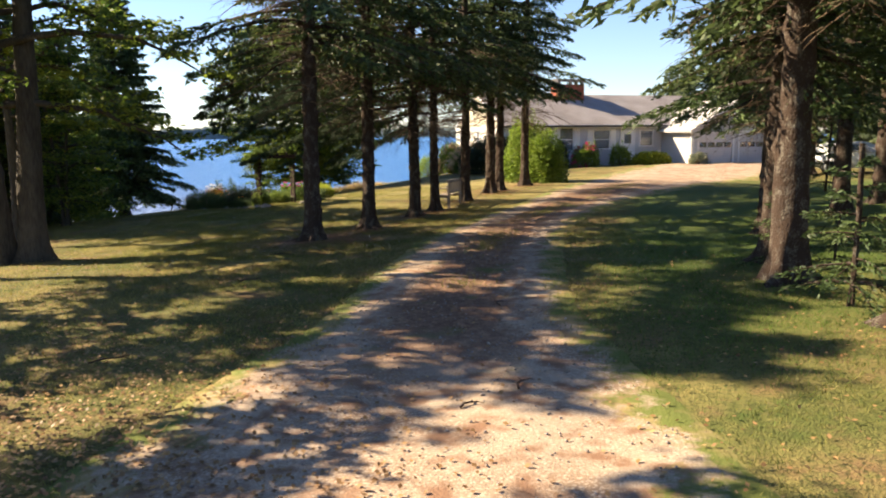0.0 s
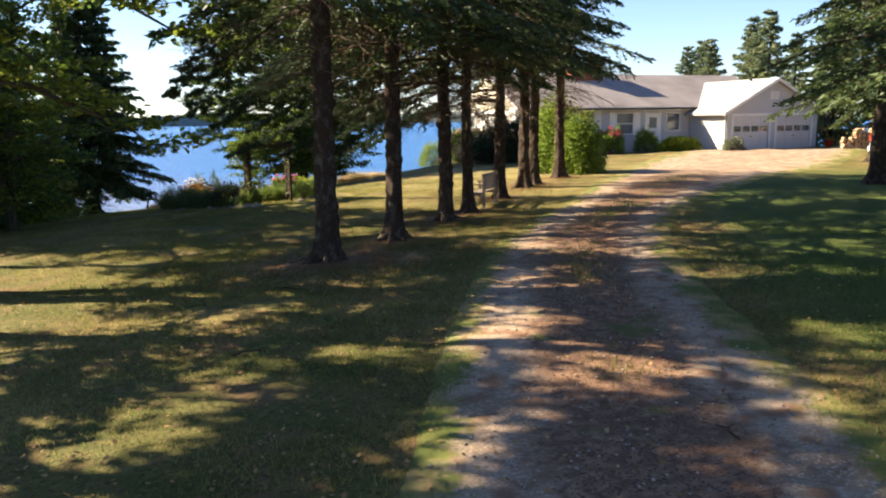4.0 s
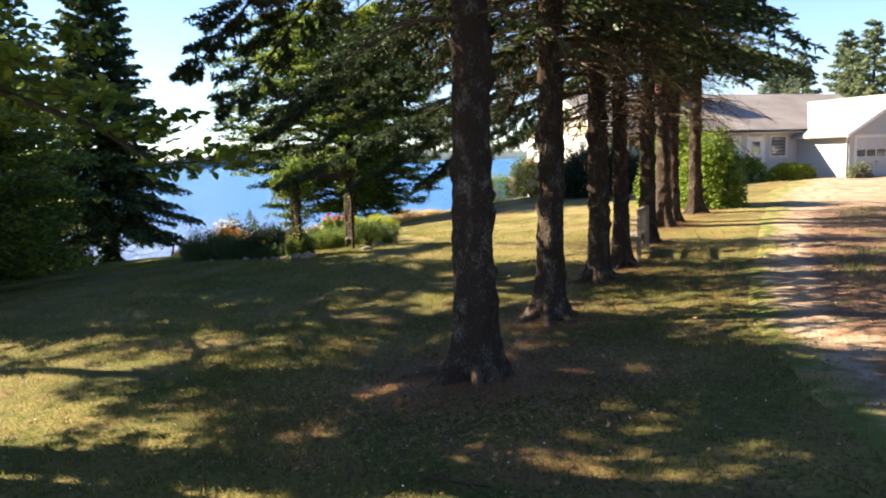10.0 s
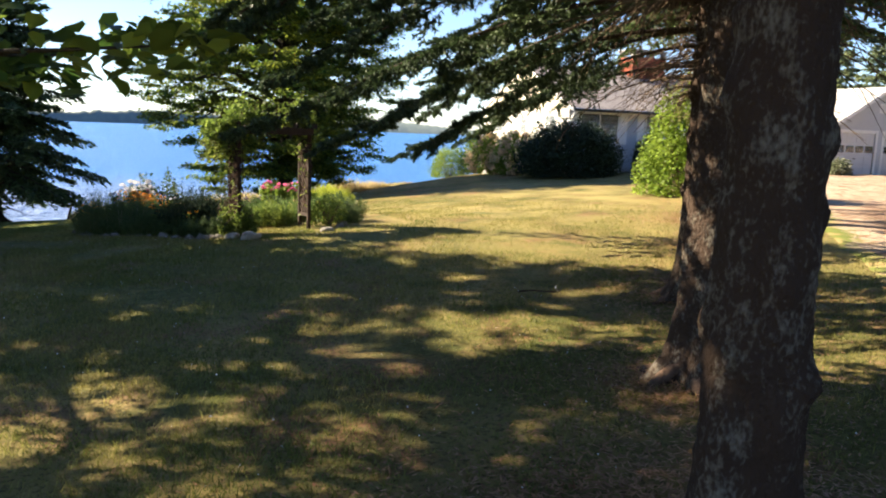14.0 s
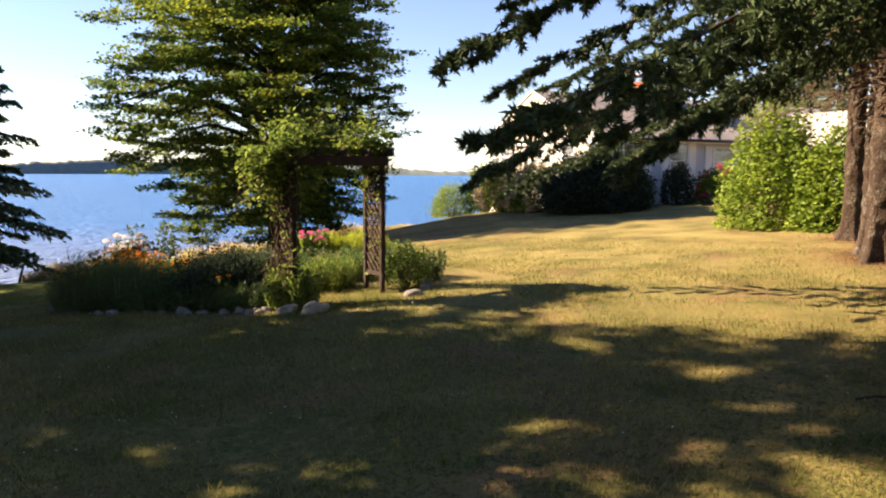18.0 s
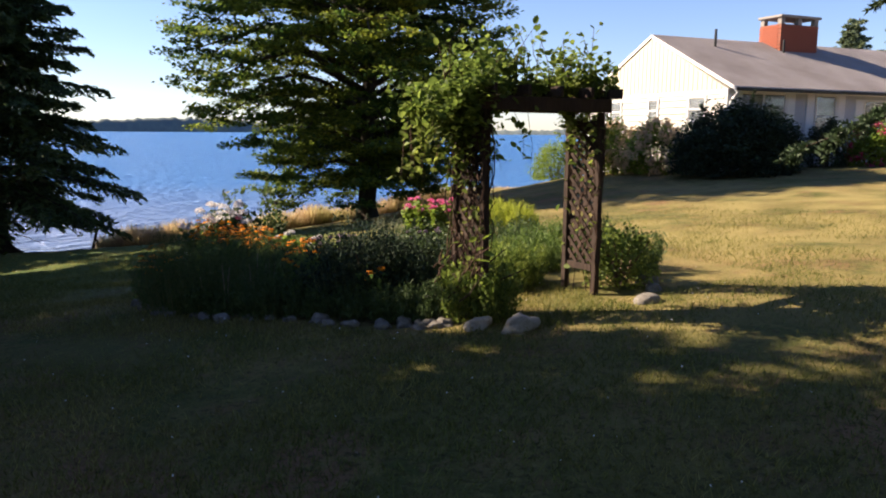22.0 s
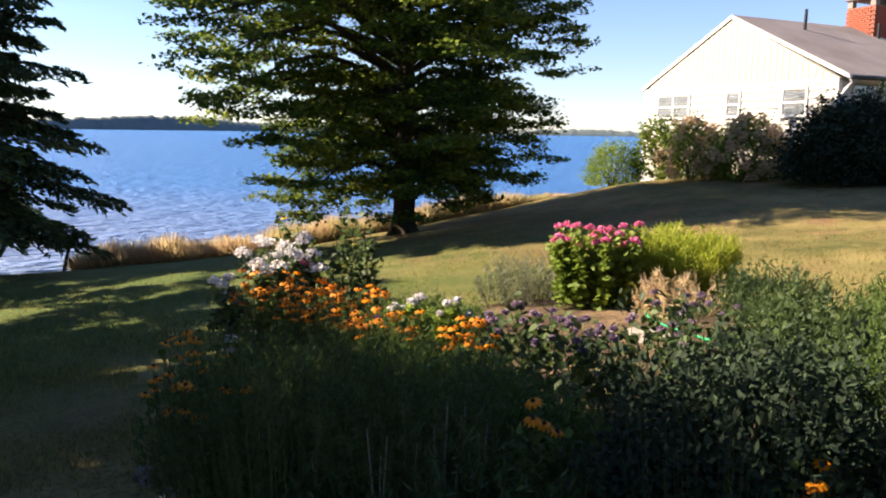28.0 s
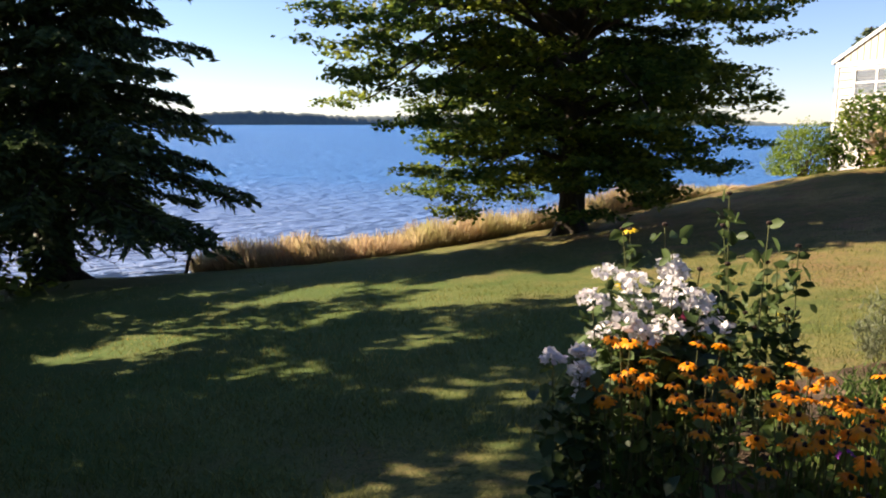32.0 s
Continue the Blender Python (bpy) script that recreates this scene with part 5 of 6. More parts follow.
# added out of view, upsun of the lawn and drive, to dapple them
for x, y, h, sp, low in ((-9.5, 32.0, 10.0, 4.0, 1.4), (-6.6, 12.8, 12.0, 2.9, 4.9), (-6.0, 5.4, 10.5, 3.4, 1.4), (-6.2, 16.4, 14.0, 3.3, 7.5), (-6.9, 23.3, 12.5, 2.6, 9.0)):
    broadleaf("shade_broadleaf", "leafy tree out of view west of the lawn, added for its shade", (x, y, gz(x, y)), h, sp, 0.2, low, (20000 if y > 30 else 13000 if y < 14 else 9000), 0.18, M_LEAF, limbs=(36 if y > 30 else 28 if y < 14 else 19), clump=(1.0 if y > 30 else 0.62))
# more unseen shade casters, sized so their shadows reach the lawn
for x, y, s in ((-8.6, 28.0, 0.85), (-7.4, 30.2, 0.93), (-7.3, 31.8, 0.95), (-7.0, 33.5, 0.74), (-6.5, 35.6, 0.5), (-6.6, 38.0, 0.5), (-6.8, 40.4, 0.52), (-8.5, 42.8, 0.45), (-9.0, 35.0, 0.62), (-9.0, 38.0, 0.62), (-9.2, 41.2, 0.5), (-9.0, 44.4, 0.5)):
    share_tree("lakeside_spruce", "dense spruce out of view west of the lawn, added for its shade", (x, y, gz(x, y)), x * 57 + y * 31, west_ms, s)
# unseen too: these keep the lake slope and bed front in shade
for i, (x, y, h) in enumerate(((-6.3, 35.0, 9.3), (-6.3, 37.4, 7.8), (-6.4, 40.9, 10.2), (-6.6, 43.2, 10.3), (-6.8, 46.0, 7.0))):
    broadleaf("shade_broadleaf", "low leafy tree out of view on the bank, added for its shade", (x, y, gz(x, y)), h, 2.9, 0.13, 0.7, (13000 if y < 39 else 8000), 0.2, M_LEAF, limbs=(34 if y < 39 else 18), clump=0.8)
# last of the added shade trees
lshare = [(-10.5, 9.5, 0.85)]
for i, (x, y, s) in enumerate(lshare):
    share_tree("spruce_tree", "spruce out of view west of the lawn, added for its shade", (x, y, gz(x, y)), 90 * i, linked[i % 3], s)

# ---- shrubs ----


def shrub(name, label, at, rx, ry, h, n, leaf, material, blooms=None, shell=0.55, up=0.3, category="shrub", turn=0.0, stem_mat=None, lumps=9, square=0.75):
    """A rounded, uneven bush: stems from the root and leaves crowded towards its outside."""
    th = thing(name, label, category, at, turn)
    st = Heap()
    for i in range(14):
        a, q = rng.uniform(0, 6.28), rng.uniform(0.2, 0.75)
        e = np.array([rx * q * math.cos(a), ry * q * math.sin(a), h * rng.uniform(0.5, 0.85)])
        V, F = tube([(0.1 * e[0], 0.1 * e[1], -0.05), e * (0.45, 0.45, 0.5), e], [0.022, 0.016, 0.006], 4)
        st.add(V, F)
    st.link("stemwork", stem_mat or M_TWIG, th)
    D = unit(rng.normal(size=(n, 3)))
    D[:, 2] = np.abs(D[:, 2])
    r = shell + (1 - shell) * rng.random(n) ** 0.5
    L = unit(rng.normal(size=(lumps, 3)))
    L[:, 2] = np.abs(L[:, 2])
    bulge = 0.72 + 0.3 * np.max(np.clip(D @ L.T, 0, 1) ** 6, axis=1) + 0.05 * rng.normal(size=n)
    D[:, 2] = D[:, 2] ** square
    C = D * (r * bulge)[:, None] * np.array([rx * 1.05, ry * 1.05, h])
    k = int(n * 0.16)
    sd = unit(rng.normal(size=(46, 3)) + (0, 0, 0.5))
    sd[:, 2] = np.abs(sd[:, 2])
    si = rng.integers(0, 46, k)
    C[:k] = sd[si] * (0.72 + 0.48 * rng.random((k, 1)) * (0.4 + 0.6 * rng.random(46)[si][:, None])) * np.array([rx, ry, h]) + rng.normal(size=(k, 3)) * 0.05
    C[:, 2] = np.clip(C[:, 2], 0.03, None)
    V, F = leaves(C, leaf, up, leaf < 0.08)
    link_mesh("foliage", V, F, material, th)
    if blooms:
        bm_mat, count, size, lab = blooms
        D = unit(rng.normal(size=(count, 3)))
        D[:, 2] = np.abs(D[:, 2]) * 1.2
        D = unit(D)
        for d in D:
            c = d * np.array([rx, ry, h]) * 0.95
            V, F = leaves(c + rng.normal(size=(40, 3)) * size * 0.36, size * 0.45, 0.1)
            link_mesh("bloom", V, F, bm_mat, th, lab)
    return th


def put_shrub(x, y, *a, **k):
    return shrub(a[0], a[1], (x, y, gz(x, y)), *a[2:], **k)


put_shrub(15.5, 28.8, "lilac_bush", "tall light-green leafy bush by the last spruce", 1.05, 1.05, 2.3, 10000, 0.10, M_LEAF2, lumps=26, shell=0.45, square=1.0)
put_shrub(15.3, 30.3, "lilac_bush", "tall mid-green leafy bush behind the light one", 1.2, 1.2, 3.0, 11000, 0.10, M_LEAF2, lumps=26, shell=0.45, square=1.0)
put_shrub(17.8, 39.7, "yew_bush", "big dark rounded evergreen bush at the house corner", 2.3, 1.5, 2.15, 36000, 0.09, M_DARKLEAF, lumps=40, shell=0.4)
put_shrub(22.0, 40.1, "yew_bush", "dark clipped evergreen bush under the windows", 0.75, 0.6, 1.7, 4000, 0.09, M_DARKLEAF)
put_shrub(23.6, 39.6, "hydrangea_bush", "hydrangea with crimson flower heads by the house front", 1.0, 0.7, 1.5, 3600, 0.12, M_LEAF2, (M_RED, 16, 0.2, "crimson flower head"))
put_shrub(26.2, 39.9, "round_bush", "round green bush beside the front door", 0.75, 0.65, 1.55, 3600, 0.1, M_LEAF2)
put_shrub(28.0, 39.4, "day_lilies", "clump of light grassy day lilies by the entry", 1.5, 0.5, 0.85, 2600, 0.16, M_YELLOWGREEN)
put_shrub(30.0, 37.2, "shrub_roses", "low straw-pink shrubs beside the garage", 0.8, 0.5, 0.75, 1800, 0.1, M_SILVER)
put_shrub(17.0, 42.6, "hydrangea_bush", "hydrangea with rusty fading flower heads at the gable", 1.2, 1.0, 1.8, 5200, 0.10, M_LEAF2, (M_RUST, 48, 0.27, "rusty cream flower head"))
put_shrub(16.7, 44.5, "hydrangea_bush", "hydrangea with rusty fading flower heads at the gable", 1.2, 1.0, 1.85, 5200, 0.10, M_LEAF2, (M_RUST, 48, 0.27, "rusty cream flower head"))
put_shrub(17.2, 46.5, "leggy_shrub", "leggy dark-leaved shrub at the back corner", 1.0, 0.9, 2.2, 3600, 0.12, M_LEAF)
put_shrub(16.0, 47.5, "box_bush", "small round light-green bush at the end of the lawn", 1.1, 1.0, 1.6, 5200, 0.07, M_LEAF2, square=1.0)

# dry grass along the bank
NG = 42000
gxs = rng.uniform(-0.6, 15.0, NG)
mid_y = np.interp(gxs, [-1.5, 0.4, 3.5, 8, 11, 13.6, 15], [50.0, 48.6, 47.2, 48.0, 48.2, 48.0, 48.6])
gys = mid_y + np.abs(rng.normal(size=NG)) * 1.0
gzs = ground_z(gxs, gys)
hh = rng.uniform(0.24, 0.72, NG) * (0.85 + 0.15 * np.sin(gxs * 1.3) + 0.1 * np.sin(gxs * 4.1))
hh *= np.clip((15.4 - gxs) / 3.5, 0.2, 1) * (0.75 + 0.5 * rng.random(NG) ** 2)
lean = rng.normal(size=(NG, 2)) * 0.16
B = np.stack([gxs, gys, gzs - 0.03], -1)
T = B + np.stack([lean[:, 0], lean[:, 1], hh], -1)
wv = unit(rng.normal(size=(NG, 3)) * (1, 1, 0)) * 0.014
V = np.stack([B - wv, B + wv, T + wv * 0.4, T - wv * 0.4], 1).reshape(-1, 3)
tagged(link_mesh("shore_grass", V, np.arange(NG * 4).reshape(-1, 4), M_DRYGRASS), "tall dry golden grass along the lake bank", "grass", kind="stuff")
# ---- arbor ----
AX0, AX1, AY0, AY1 = 0.0, 1.316, 0.0, 0.42          # in the arbor's own frame
ARBOR_AT, ARBOR_TURN = (3.0, 27.365, gz(3.6, 27.6)), 9.7
AZ, ATOP = 0.0, 1.285 - gz(3.6, 27.6)
arbor = thing("arbor", "dark wooden lattice garden arbor overgrown with a vine", "arbor", ARBOR_AT, ARBOR_TURN)
for x in (AX0, AX1):
    for y in (AY0, AY1):
        part("post", box(x - 0.03, x + 0.03, y - 0.03, y + 0.03, AZ - 0.15, ATOP, 0.005), M_WOODDARK, arbor)
for y in (AY0 - 0.06, AY1 + 0.06):
    part("beam", box(AX0 - 0.12, AX1 + 0.06, y - 0.02, y + 0.02, ATOP, ATOP + 0.12, 0.006), M_WOODDARK, arbor)
for i in range(5):
    x = AX0 - 0.05 + (AX1 - AX0 + 0.1) * i / 4
    part("rafter", box(x - 0.02, x + 0.02, AY0 - 0.2, AY1 + 0.2, ATOP + 0.122, ATOP + 0.21, 0.006), M_WOODDARK, arbor)
for x in (AX0, AX1):
    for z in (AZ + 0.3, ATOP - 0.1):
        part("rail", box(x - 0.02, x + 0.02, AY0 + 0.045, AY1 - 0.045, z - 0.03, z + 0.03), M_WOODDARK, arbor)
    w, h0, h1 = AY1 - AY0 - 0.09, AZ + 0.33, ATOP - 0.12
    for sgn, dx in ((1, -0.008), (-1, 0.008)):
        c = h0 - w
        while c < h1:
            za, zb = max(h0, c), min(h1, c + w)
            if zb - za > 0.06:
                ya, yb = AY0 + 0.045 + (za - c), AY0 + 0.045 + (zb - c)
                if sgn < 0:
                    ya, yb = AY0 + AY1 - ya, AY0 + AY1 - yb
                d = Vector((0, yb - ya, zb - za)).normalized() * 0.0
                px = Vector((0, -(zb - za), yb - ya)).normalized() * 0.018
                bm = bmesh.new()
                q = [Vector((0, ya, za)) + px, Vector((0, ya, za)) - px, Vector((0, yb, zb)) - px, Vector((0, yb, zb)) + px]
                lo = [bm.verts.new((x + dx - 0.006, v.y, v.z)) for v in q]
                hi = [bm.verts.new((x + dx + 0.006, v.y, v.z)) for v in q]
                bm.faces.new(lo), bm.faces.new(hi[::-1])
                for i in range(4):
                    bm.faces.new((lo[i], hi[i], hi[(i + 1) % 4], lo[(i + 1) % 4]))
                bmesh.ops.recalc_face_normals(bm, faces=bm.faces)
                part("slat", bm, M_WOODDARK, arbor)
            c += 0.118
vine = thing("climbing_vine", "leafy climbing vine over the arbor with bare woody stems below", "vine", ARBOR_AT, ARBOR_TURN)
st, C, big = Heap(), [], []
for i in range(120):
    x = AX0 if rng.random() < 0.76 else AX1
    y = rng.uniform(AY0, AY1)
    s = np.linspace(0, 1, 9)
    low = 0.0 if x == AX0 else rng.choice((0.0, 0.35, 0.6))
    P = np.stack([x + rng.normal(size=9) * 0.025 + rng.uniform(-0.05, 0.03), y + np.cumsum(rng.normal(size=9) * 0.11), AZ + low + s * (ATOP - AZ - low + 0.2)], -1)
    P[:, 1] = np.clip(P[:, 1], AY0 - 0.02 - 0.03 * rng.random(), AY1 + 0.04)
    V, F = tube(P, np.full(9, rng.uniform(0.002, 0.007)), 4)
    if i % 5 < 3:
        st.add(V, F)
# cut woody stems leaning against the west panel
for i in range(26):
    a = np.array([AX0 + rng.uniform(-0.3, -0.02), rng.uniform(AY0 - 0.1, AY1), AZ + rng.uniform(0.1, 0.5)])
    e = a + np.array([rng.uniform(0.05, 0.4), rng.uniform(-0.2, 0.2), rng.uniform(0.05, 0.3)])
    V, F = tube([a, (a + e) / 2 + rng.normal(size=3) * 0.03, e], [0.006, 0.006, 0.005], 4)
    st.add(V, F)
# long shoots over the top
for i in range(34):
    a = np.array([rng.uniform(AX0 - 0.35, AX1 + 0.1), rng.uniform(AY0, AY1), ATOP + 0.25])
    e = a + np.array([rng.uniform(-0.3, 0.3), rng.uniform(-0.2, 0.2), rng.uniform(0.15, 0.5)])
    V, F = tube([a, (a + e) / 2 + rng.normal(size=3) * 0.05, e], [0.006, 0.004, 0.002], 3)
    st.add(V, F)
    C.append(a + (e - a) * np.linspace(0.2, 1, 9)[:, None] + rng.normal(size=(9, 3)) * 0.035)
# shoots that hang from the beam and off the west end
for i in range(60):
    a = np.array([rng.uniform(AX0 - 0.45, AX0 + 0.15) if i < 46 else rng.uniform(AX1 - 0.1, AX1 + 0.3), rng.uniform(AY0 + 0.1, AY1 + 0.1), ATOP + 0.1])
    e = a + np.array([rng.uniform(-0.15, 0.12), rng.uniform(-0.1, 0.1), -rng.uniform(0.15, 0.75 if i < 46 else 0.5)])
    V, F = tube([a, (a + e) / 2 + rng.normal(size=3) * 0.04, e], [0.004, 0.003, 0.002], 3)
    st.add(V, F)
    C.append(a + (e - a) * rng.random((18, 1)) + rng.normal(size=(18, 3)) * 0.05)
for x0, x1, dz in ((0.25, 0.35, 0.35), (0.8, 0.95, 0.3), (1.1, 1.2, 0.42), (0.4, 0.42, 0.6)):
    a, e = np.array([x0, AY0 - 0.05, ATOP]), np.array([x1, AY0 - 0.08, ATOP - dz])
    V, F = tube([a, (a + e) / 2 + (0.04, 0, 0), e], [0.003, 0.0025, 0.002], 3)
    st.add(V, F)
    C.append(a + (e - a) * rng.random((9, 1)) + rng.normal(size=(9, 3)) * 0.03)
st.link("stemwork", M_VINESTEM, vine, "bare brown woody stems")
n = 3000
tx, ty = rng.uniform(AX0 - 0.5, AX1 + 0.16, n), rng.uniform(AY0 - 0.2, AY1 + 0.2, n)
ty = np.where((tx > 0.1), np.maximum(ty, AY0 - 0.03), ty)
tz = ATOP + 0.15 + np.abs(rng.normal(size=n)) * 0.11 * (1 + 0.7 * np.sin(tx * 5.3 + 1.0)) + 0.1 * np.sin(tx * 7) * np.sin(ty * 5) - np.clip(AX0 - 0.1 - tx, 0, 1) * 0.5
C.append(np.stack([tx, ty, tz], -1))
n = 1100
C.append(np.stack([AX0 - 0.24 + rng.normal(size=n) * 0.16, rng.uniform(AY0 - 0.2, AY1 + 0.2, n), ATOP - np.abs(rng.normal(size=n)) * 0.24 + 0.22], -1))
n = 300
sx = np.where(rng.random(n) < 0.6, AX0, AX1)
C.append(np.stack([sx + rng.normal(size=n) * 0.06, rng.uniform(AY0 - 0.05, AY1 + 0.05, n), AZ + (ATOP - AZ) * rng.random(n) ** 0.45], -1))
V, F = leaves(np.concatenate(C), 0.064, 0.2, True)
link_mesh("leaves", V, F, M_VINE, vine)
big = np.array([(0.02, -0.06, 0.55), (0.05, -0.08, 0.42), (-0.02, -0.05, 0.7), (0.04, -0.06, 0.33), (-0.05, -0.04, 0.5)])
V, F = leaves(big, 0.12, 0.4, True)
link_mesh("leaves", V, F, M_LEAF2, vine, "large pale new leaves low on the post")

# ---- flower bed ----
bed_edge = spline([(2.72, 27.3), (2.5, 27.55), (2.1, 27.88), (1.55, 28.5), (0.9, 29.15), (0.5, 29.75), (0.3, 30.6), (0.35, 31.4), (0.65, 32.4), (1.2, 33.4), (3.2, 34.2), (5.4, 34.2), (6.6, 33.4), (6.3, 31.4), (5.7, 29.6), (5.2, 28.7), (4.4, 28.9), (3.6, 28.9), (2.95, 28.4), (2.72, 27.3)], 120)
bc = bed_edge.mean(0)
rings = [bed_edge * (1 - f) + bc * f for f in (0.0, 0.04, 0.3, 0.65, 0.97)]
V = np.concatenate([np.c_[r, ground_z(r[:, 0], r[:, 1]) + (-0.06, 0.0, 0.03, 0.03, 0.03)[i]] for i, r in enumerate(rings)])
k = np.arange(119)
F = np.concatenate([np.stack([k + a * 120, k + 1 + a * 120, k + 1 + (a + 1) * 120, k + (a + 1) * 120], -1) for a in range(4)])
tagged(link_mesh("flower_bed_soil", V, F, M_SOIL, smooth=True), "dark earth of the flower bed", "soil", kind="structure")


def rock(at, sx, sy, sz, turn, label="grey rounded border stone", lump=0.34):
    bm = bmesh.new()
    bmesh.ops.create_icosphere(bm, subdivisions=3, radius=1.0)
    seed = Vector((at[0] * 3.1, at[1] * 1.7, 0))
    for v in bm.verts:
        v.co = Vector([math.copysign(abs(c) ** 0.8, c) for c in v.co])
        d = 1 + lump * noise.noise(v.co * 1.1 + seed) * 1.6 + 0.06 * noise.noise(v.co * 4 + seed)
        v.co = Vector((v.co.x * sx, v.co.y * sy, max(v.co.z, -0.6) * sz)) * d
    me = bpy.data.meshes.new("border_stone")
    bm.to_mesh(me), bm.free()
    me.polygons.foreach_set("use_smooth", np.ones(len(me.polygons), bool))
    me.materials.append(M_BOULDER if "pale" in label else M_STONE)
    ob = new("border_stone", me)
    ob.matrix_basis = pose(*at, rng.uniform(-6, 6), rng.uniform(-6, 6), turn)
    return tagged(ob, label, "stone", "bed border")


rock((2.86, 27.14, gz(2.86, 27.14) + 0.04), 0.115, 0.08, 0.07, 15, "squarish boulder at the arbor's foot, pale as in sun")
rock((3.12, 26.92, gz(3.12, 26.92) + 0.045), 0.16, 0.09, 0.085, 20, "leaning boulder at the arbor's foot, pale as in sun")
rock((4.52, 27.08, gz(4.52, 27.08) + 0.0), 0.14, 0.1, 0.06, 10, "flat grey stone beside the arbor", 0.12)
rock((4.86, 27.42, gz(4.86, 27.42) + 0.0), 0.1, 0.08, 0.06, 60, "grey stone beside the arbor", 0.15)
rock((4.95, 27.62, gz(4.95, 27.62) + 0.03), 0.11, 0.09, 0.07, 100, "grey stone beside the arbor", 0.15)
rock((4.25, 31.35, gz(4.25, 31.35) + 0.02), 0.22, 0.12, 0.09, -30, "flat pale stone inside the bed")
for i in range(3, 40):
    p = bed_edge[i]
    if rng.random() < 0.7 and math.hypot(p[0] - 2.95, p[1] - 27) > 0.3:
        s = rng.uniform(0.035, 0.075)
        q = p + rng.normal(size=2) * 0.045
        rock((q[0], q[1], gz(q[0], q[1]) + s * 0.1), s * rng.uniform(1.0, 1.4), s, s * rng.uniform(0.6, 0.9), rng.uniform(0, 180))


def stem_bunch(heap, bases, tops, r=0.005):
    for b, t in zip(bases, tops):
        m = (b + t) / 2 + rng.normal(size=3) * 0.025
        V, F = tube([b, m, t], [r, r * 0.9, r * 0.6], 4)
        heap.add(V, F)


def daisy_mesh():
    """One black-eyed flower: drooping petals round a dark cone."""
    V, F = [], []
    for i in range(11):
        a = i * 2 * math.pi / 11 + rng.uniform(-0.08, 0.08)
        c, s = math.cos(a), math.sin(a)
        for r, z, w in ((0.008, 0.0, 0.006), (0.025, 0.002, 0.010), (0.042, -0.012, 0.004)):
            V += [(r * c - w * s, r * s + w * c, z), (r * c + w * s, r * s - w * c, z)]
        o = len(V) - 6
        F += [(o, o + 1, o + 3, o + 2), (o + 2, o + 3, o + 5, o + 4)]
    return np.array(V), np.array(F)


daisy_pet = bpy.data.meshes.new("petals")
dv, df = daisy_mesh()
daisy_pet.from_pydata(dv.tolist(), [], df.tolist())
daisy_pet.materials.append(M_ORANGE)
bm = bmesh.new()
bmesh.ops.create_icosphere(bm, subdivisions=1, radius=0.011)
daisy_cone = bpy.data.meshes.new("cone")
bm.to_mesh(daisy_cone), bm.free()
daisy_cone.materials.append(M_CONE)


def susans(at, rx, ry, h, n_heads, n_leaves=350, extra=0):
    """A clump of black-eyed daisies; the heads are parts, those past them joined."""
    z = gz(*at)
    th = thing("black_eyed_susans", "clump of orange black-eyed daisies in bloom", "flowers", (at[0], at[1], z), group="daisy clumps")
    st = Heap()
    n = n_heads
    a, r = rng.uniform(0, 6.28, n), np.sqrt(rng.random(n))
    tops = np.stack([rx * r * np.cos(a), ry * r * np.sin(a), h * rng.uniform(0.72, 1.08, n)], -1)
    bases = tops * (0.75, 0.75, 0)
    stem_bunch(st, bases, tops, 0.004)
    st.link("stemwork", M_STEM, th)
    lc = bases[rng.integers(0, n, n_leaves)] + (tops - bases)[rng.integers(0, n, n_leaves)] * rng.random((n_leaves, 1)) * 0.8 + rng.normal(size=(n_leaves, 3)) * 0.06
    lc[:, 2] = np.clip(lc[:, 2], 0.03, None)
    V, F = leaves(lc, 0.055, 0.05, True)
    link_mesh("leaves", V, F, M_FEATHER, th)
    for t in tops:
        hd = piece("flower_head", daisy_pet, th, pose(*t, rng.uniform(-22, 22), rng.uniform(-22, 22), rng.uniform(0, 360)))
        hd.scale = (0.95,) * 3
        piece("cone", daisy_cone, hd, pose(0, 0, 0.006))
    return th


for (x, y), rx, ry, h, n in (((1.3, 32.5), 0.3, 0.28, 0.80, 34), ((1.48, 32.0), 0.33, 0.34, 0.76, 44), ((1.62, 31.5), 0.34, 0.32, 0.70, 44), ((1.78, 31.08), 0.26, 0.24, 0.64, 32), ((2.18, 30.68), 0.2, 0.17, 0.53, 26),
                            ((0.62, 31.25), 0.2, 0.24, 0.60, 16), ((0.42, 30.75), 0.16, 0.2, 0.5, 12), ((0.6, 30.2), 0.2, 0.2, 0.55, 6), ((1.6, 28.95), 0.16, 0.16, 0.55, 5), ((2.3, 28.2), 0.12, 0.12, 0.42, 4), ((1.9, 32.2), 0.3, 0.3, 0.66, 12)):
    susans((x, y), rx, ry, h, n, 120 + n * 7)


def phlox(at, rx, ry, h, n_heads, petal, label, leaf_material=None, size=0.075, n_leaves=900):
    z = gz(*at)
    th = thing("phlox", label, "flowers", (at[0], at[1], z), group="phlox")
    st = Heap()
    a, r = rng.uniform(0, 6.28, n_heads), np.sqrt(rng.random(n_heads))
    tops = np.stack([rx * r * np.cos(a), ry * r * np.sin(a), h * rng.uniform(0.78, 1.08, n_heads)], -1)
    bases = tops * (0.7, 0.7, 0)
    stem_bunch(st, bases, tops, 0.005)
    st.link("stemwork", M_STEM, th)
    i = rng.integers(0, n_heads, n_leaves)
    lc = bases[i] + (tops - bases)[i] * (0.1 + 0.85 * rng.random((n_leaves, 1))) + rng.normal(size=(n_leaves, 3)) * 0.045
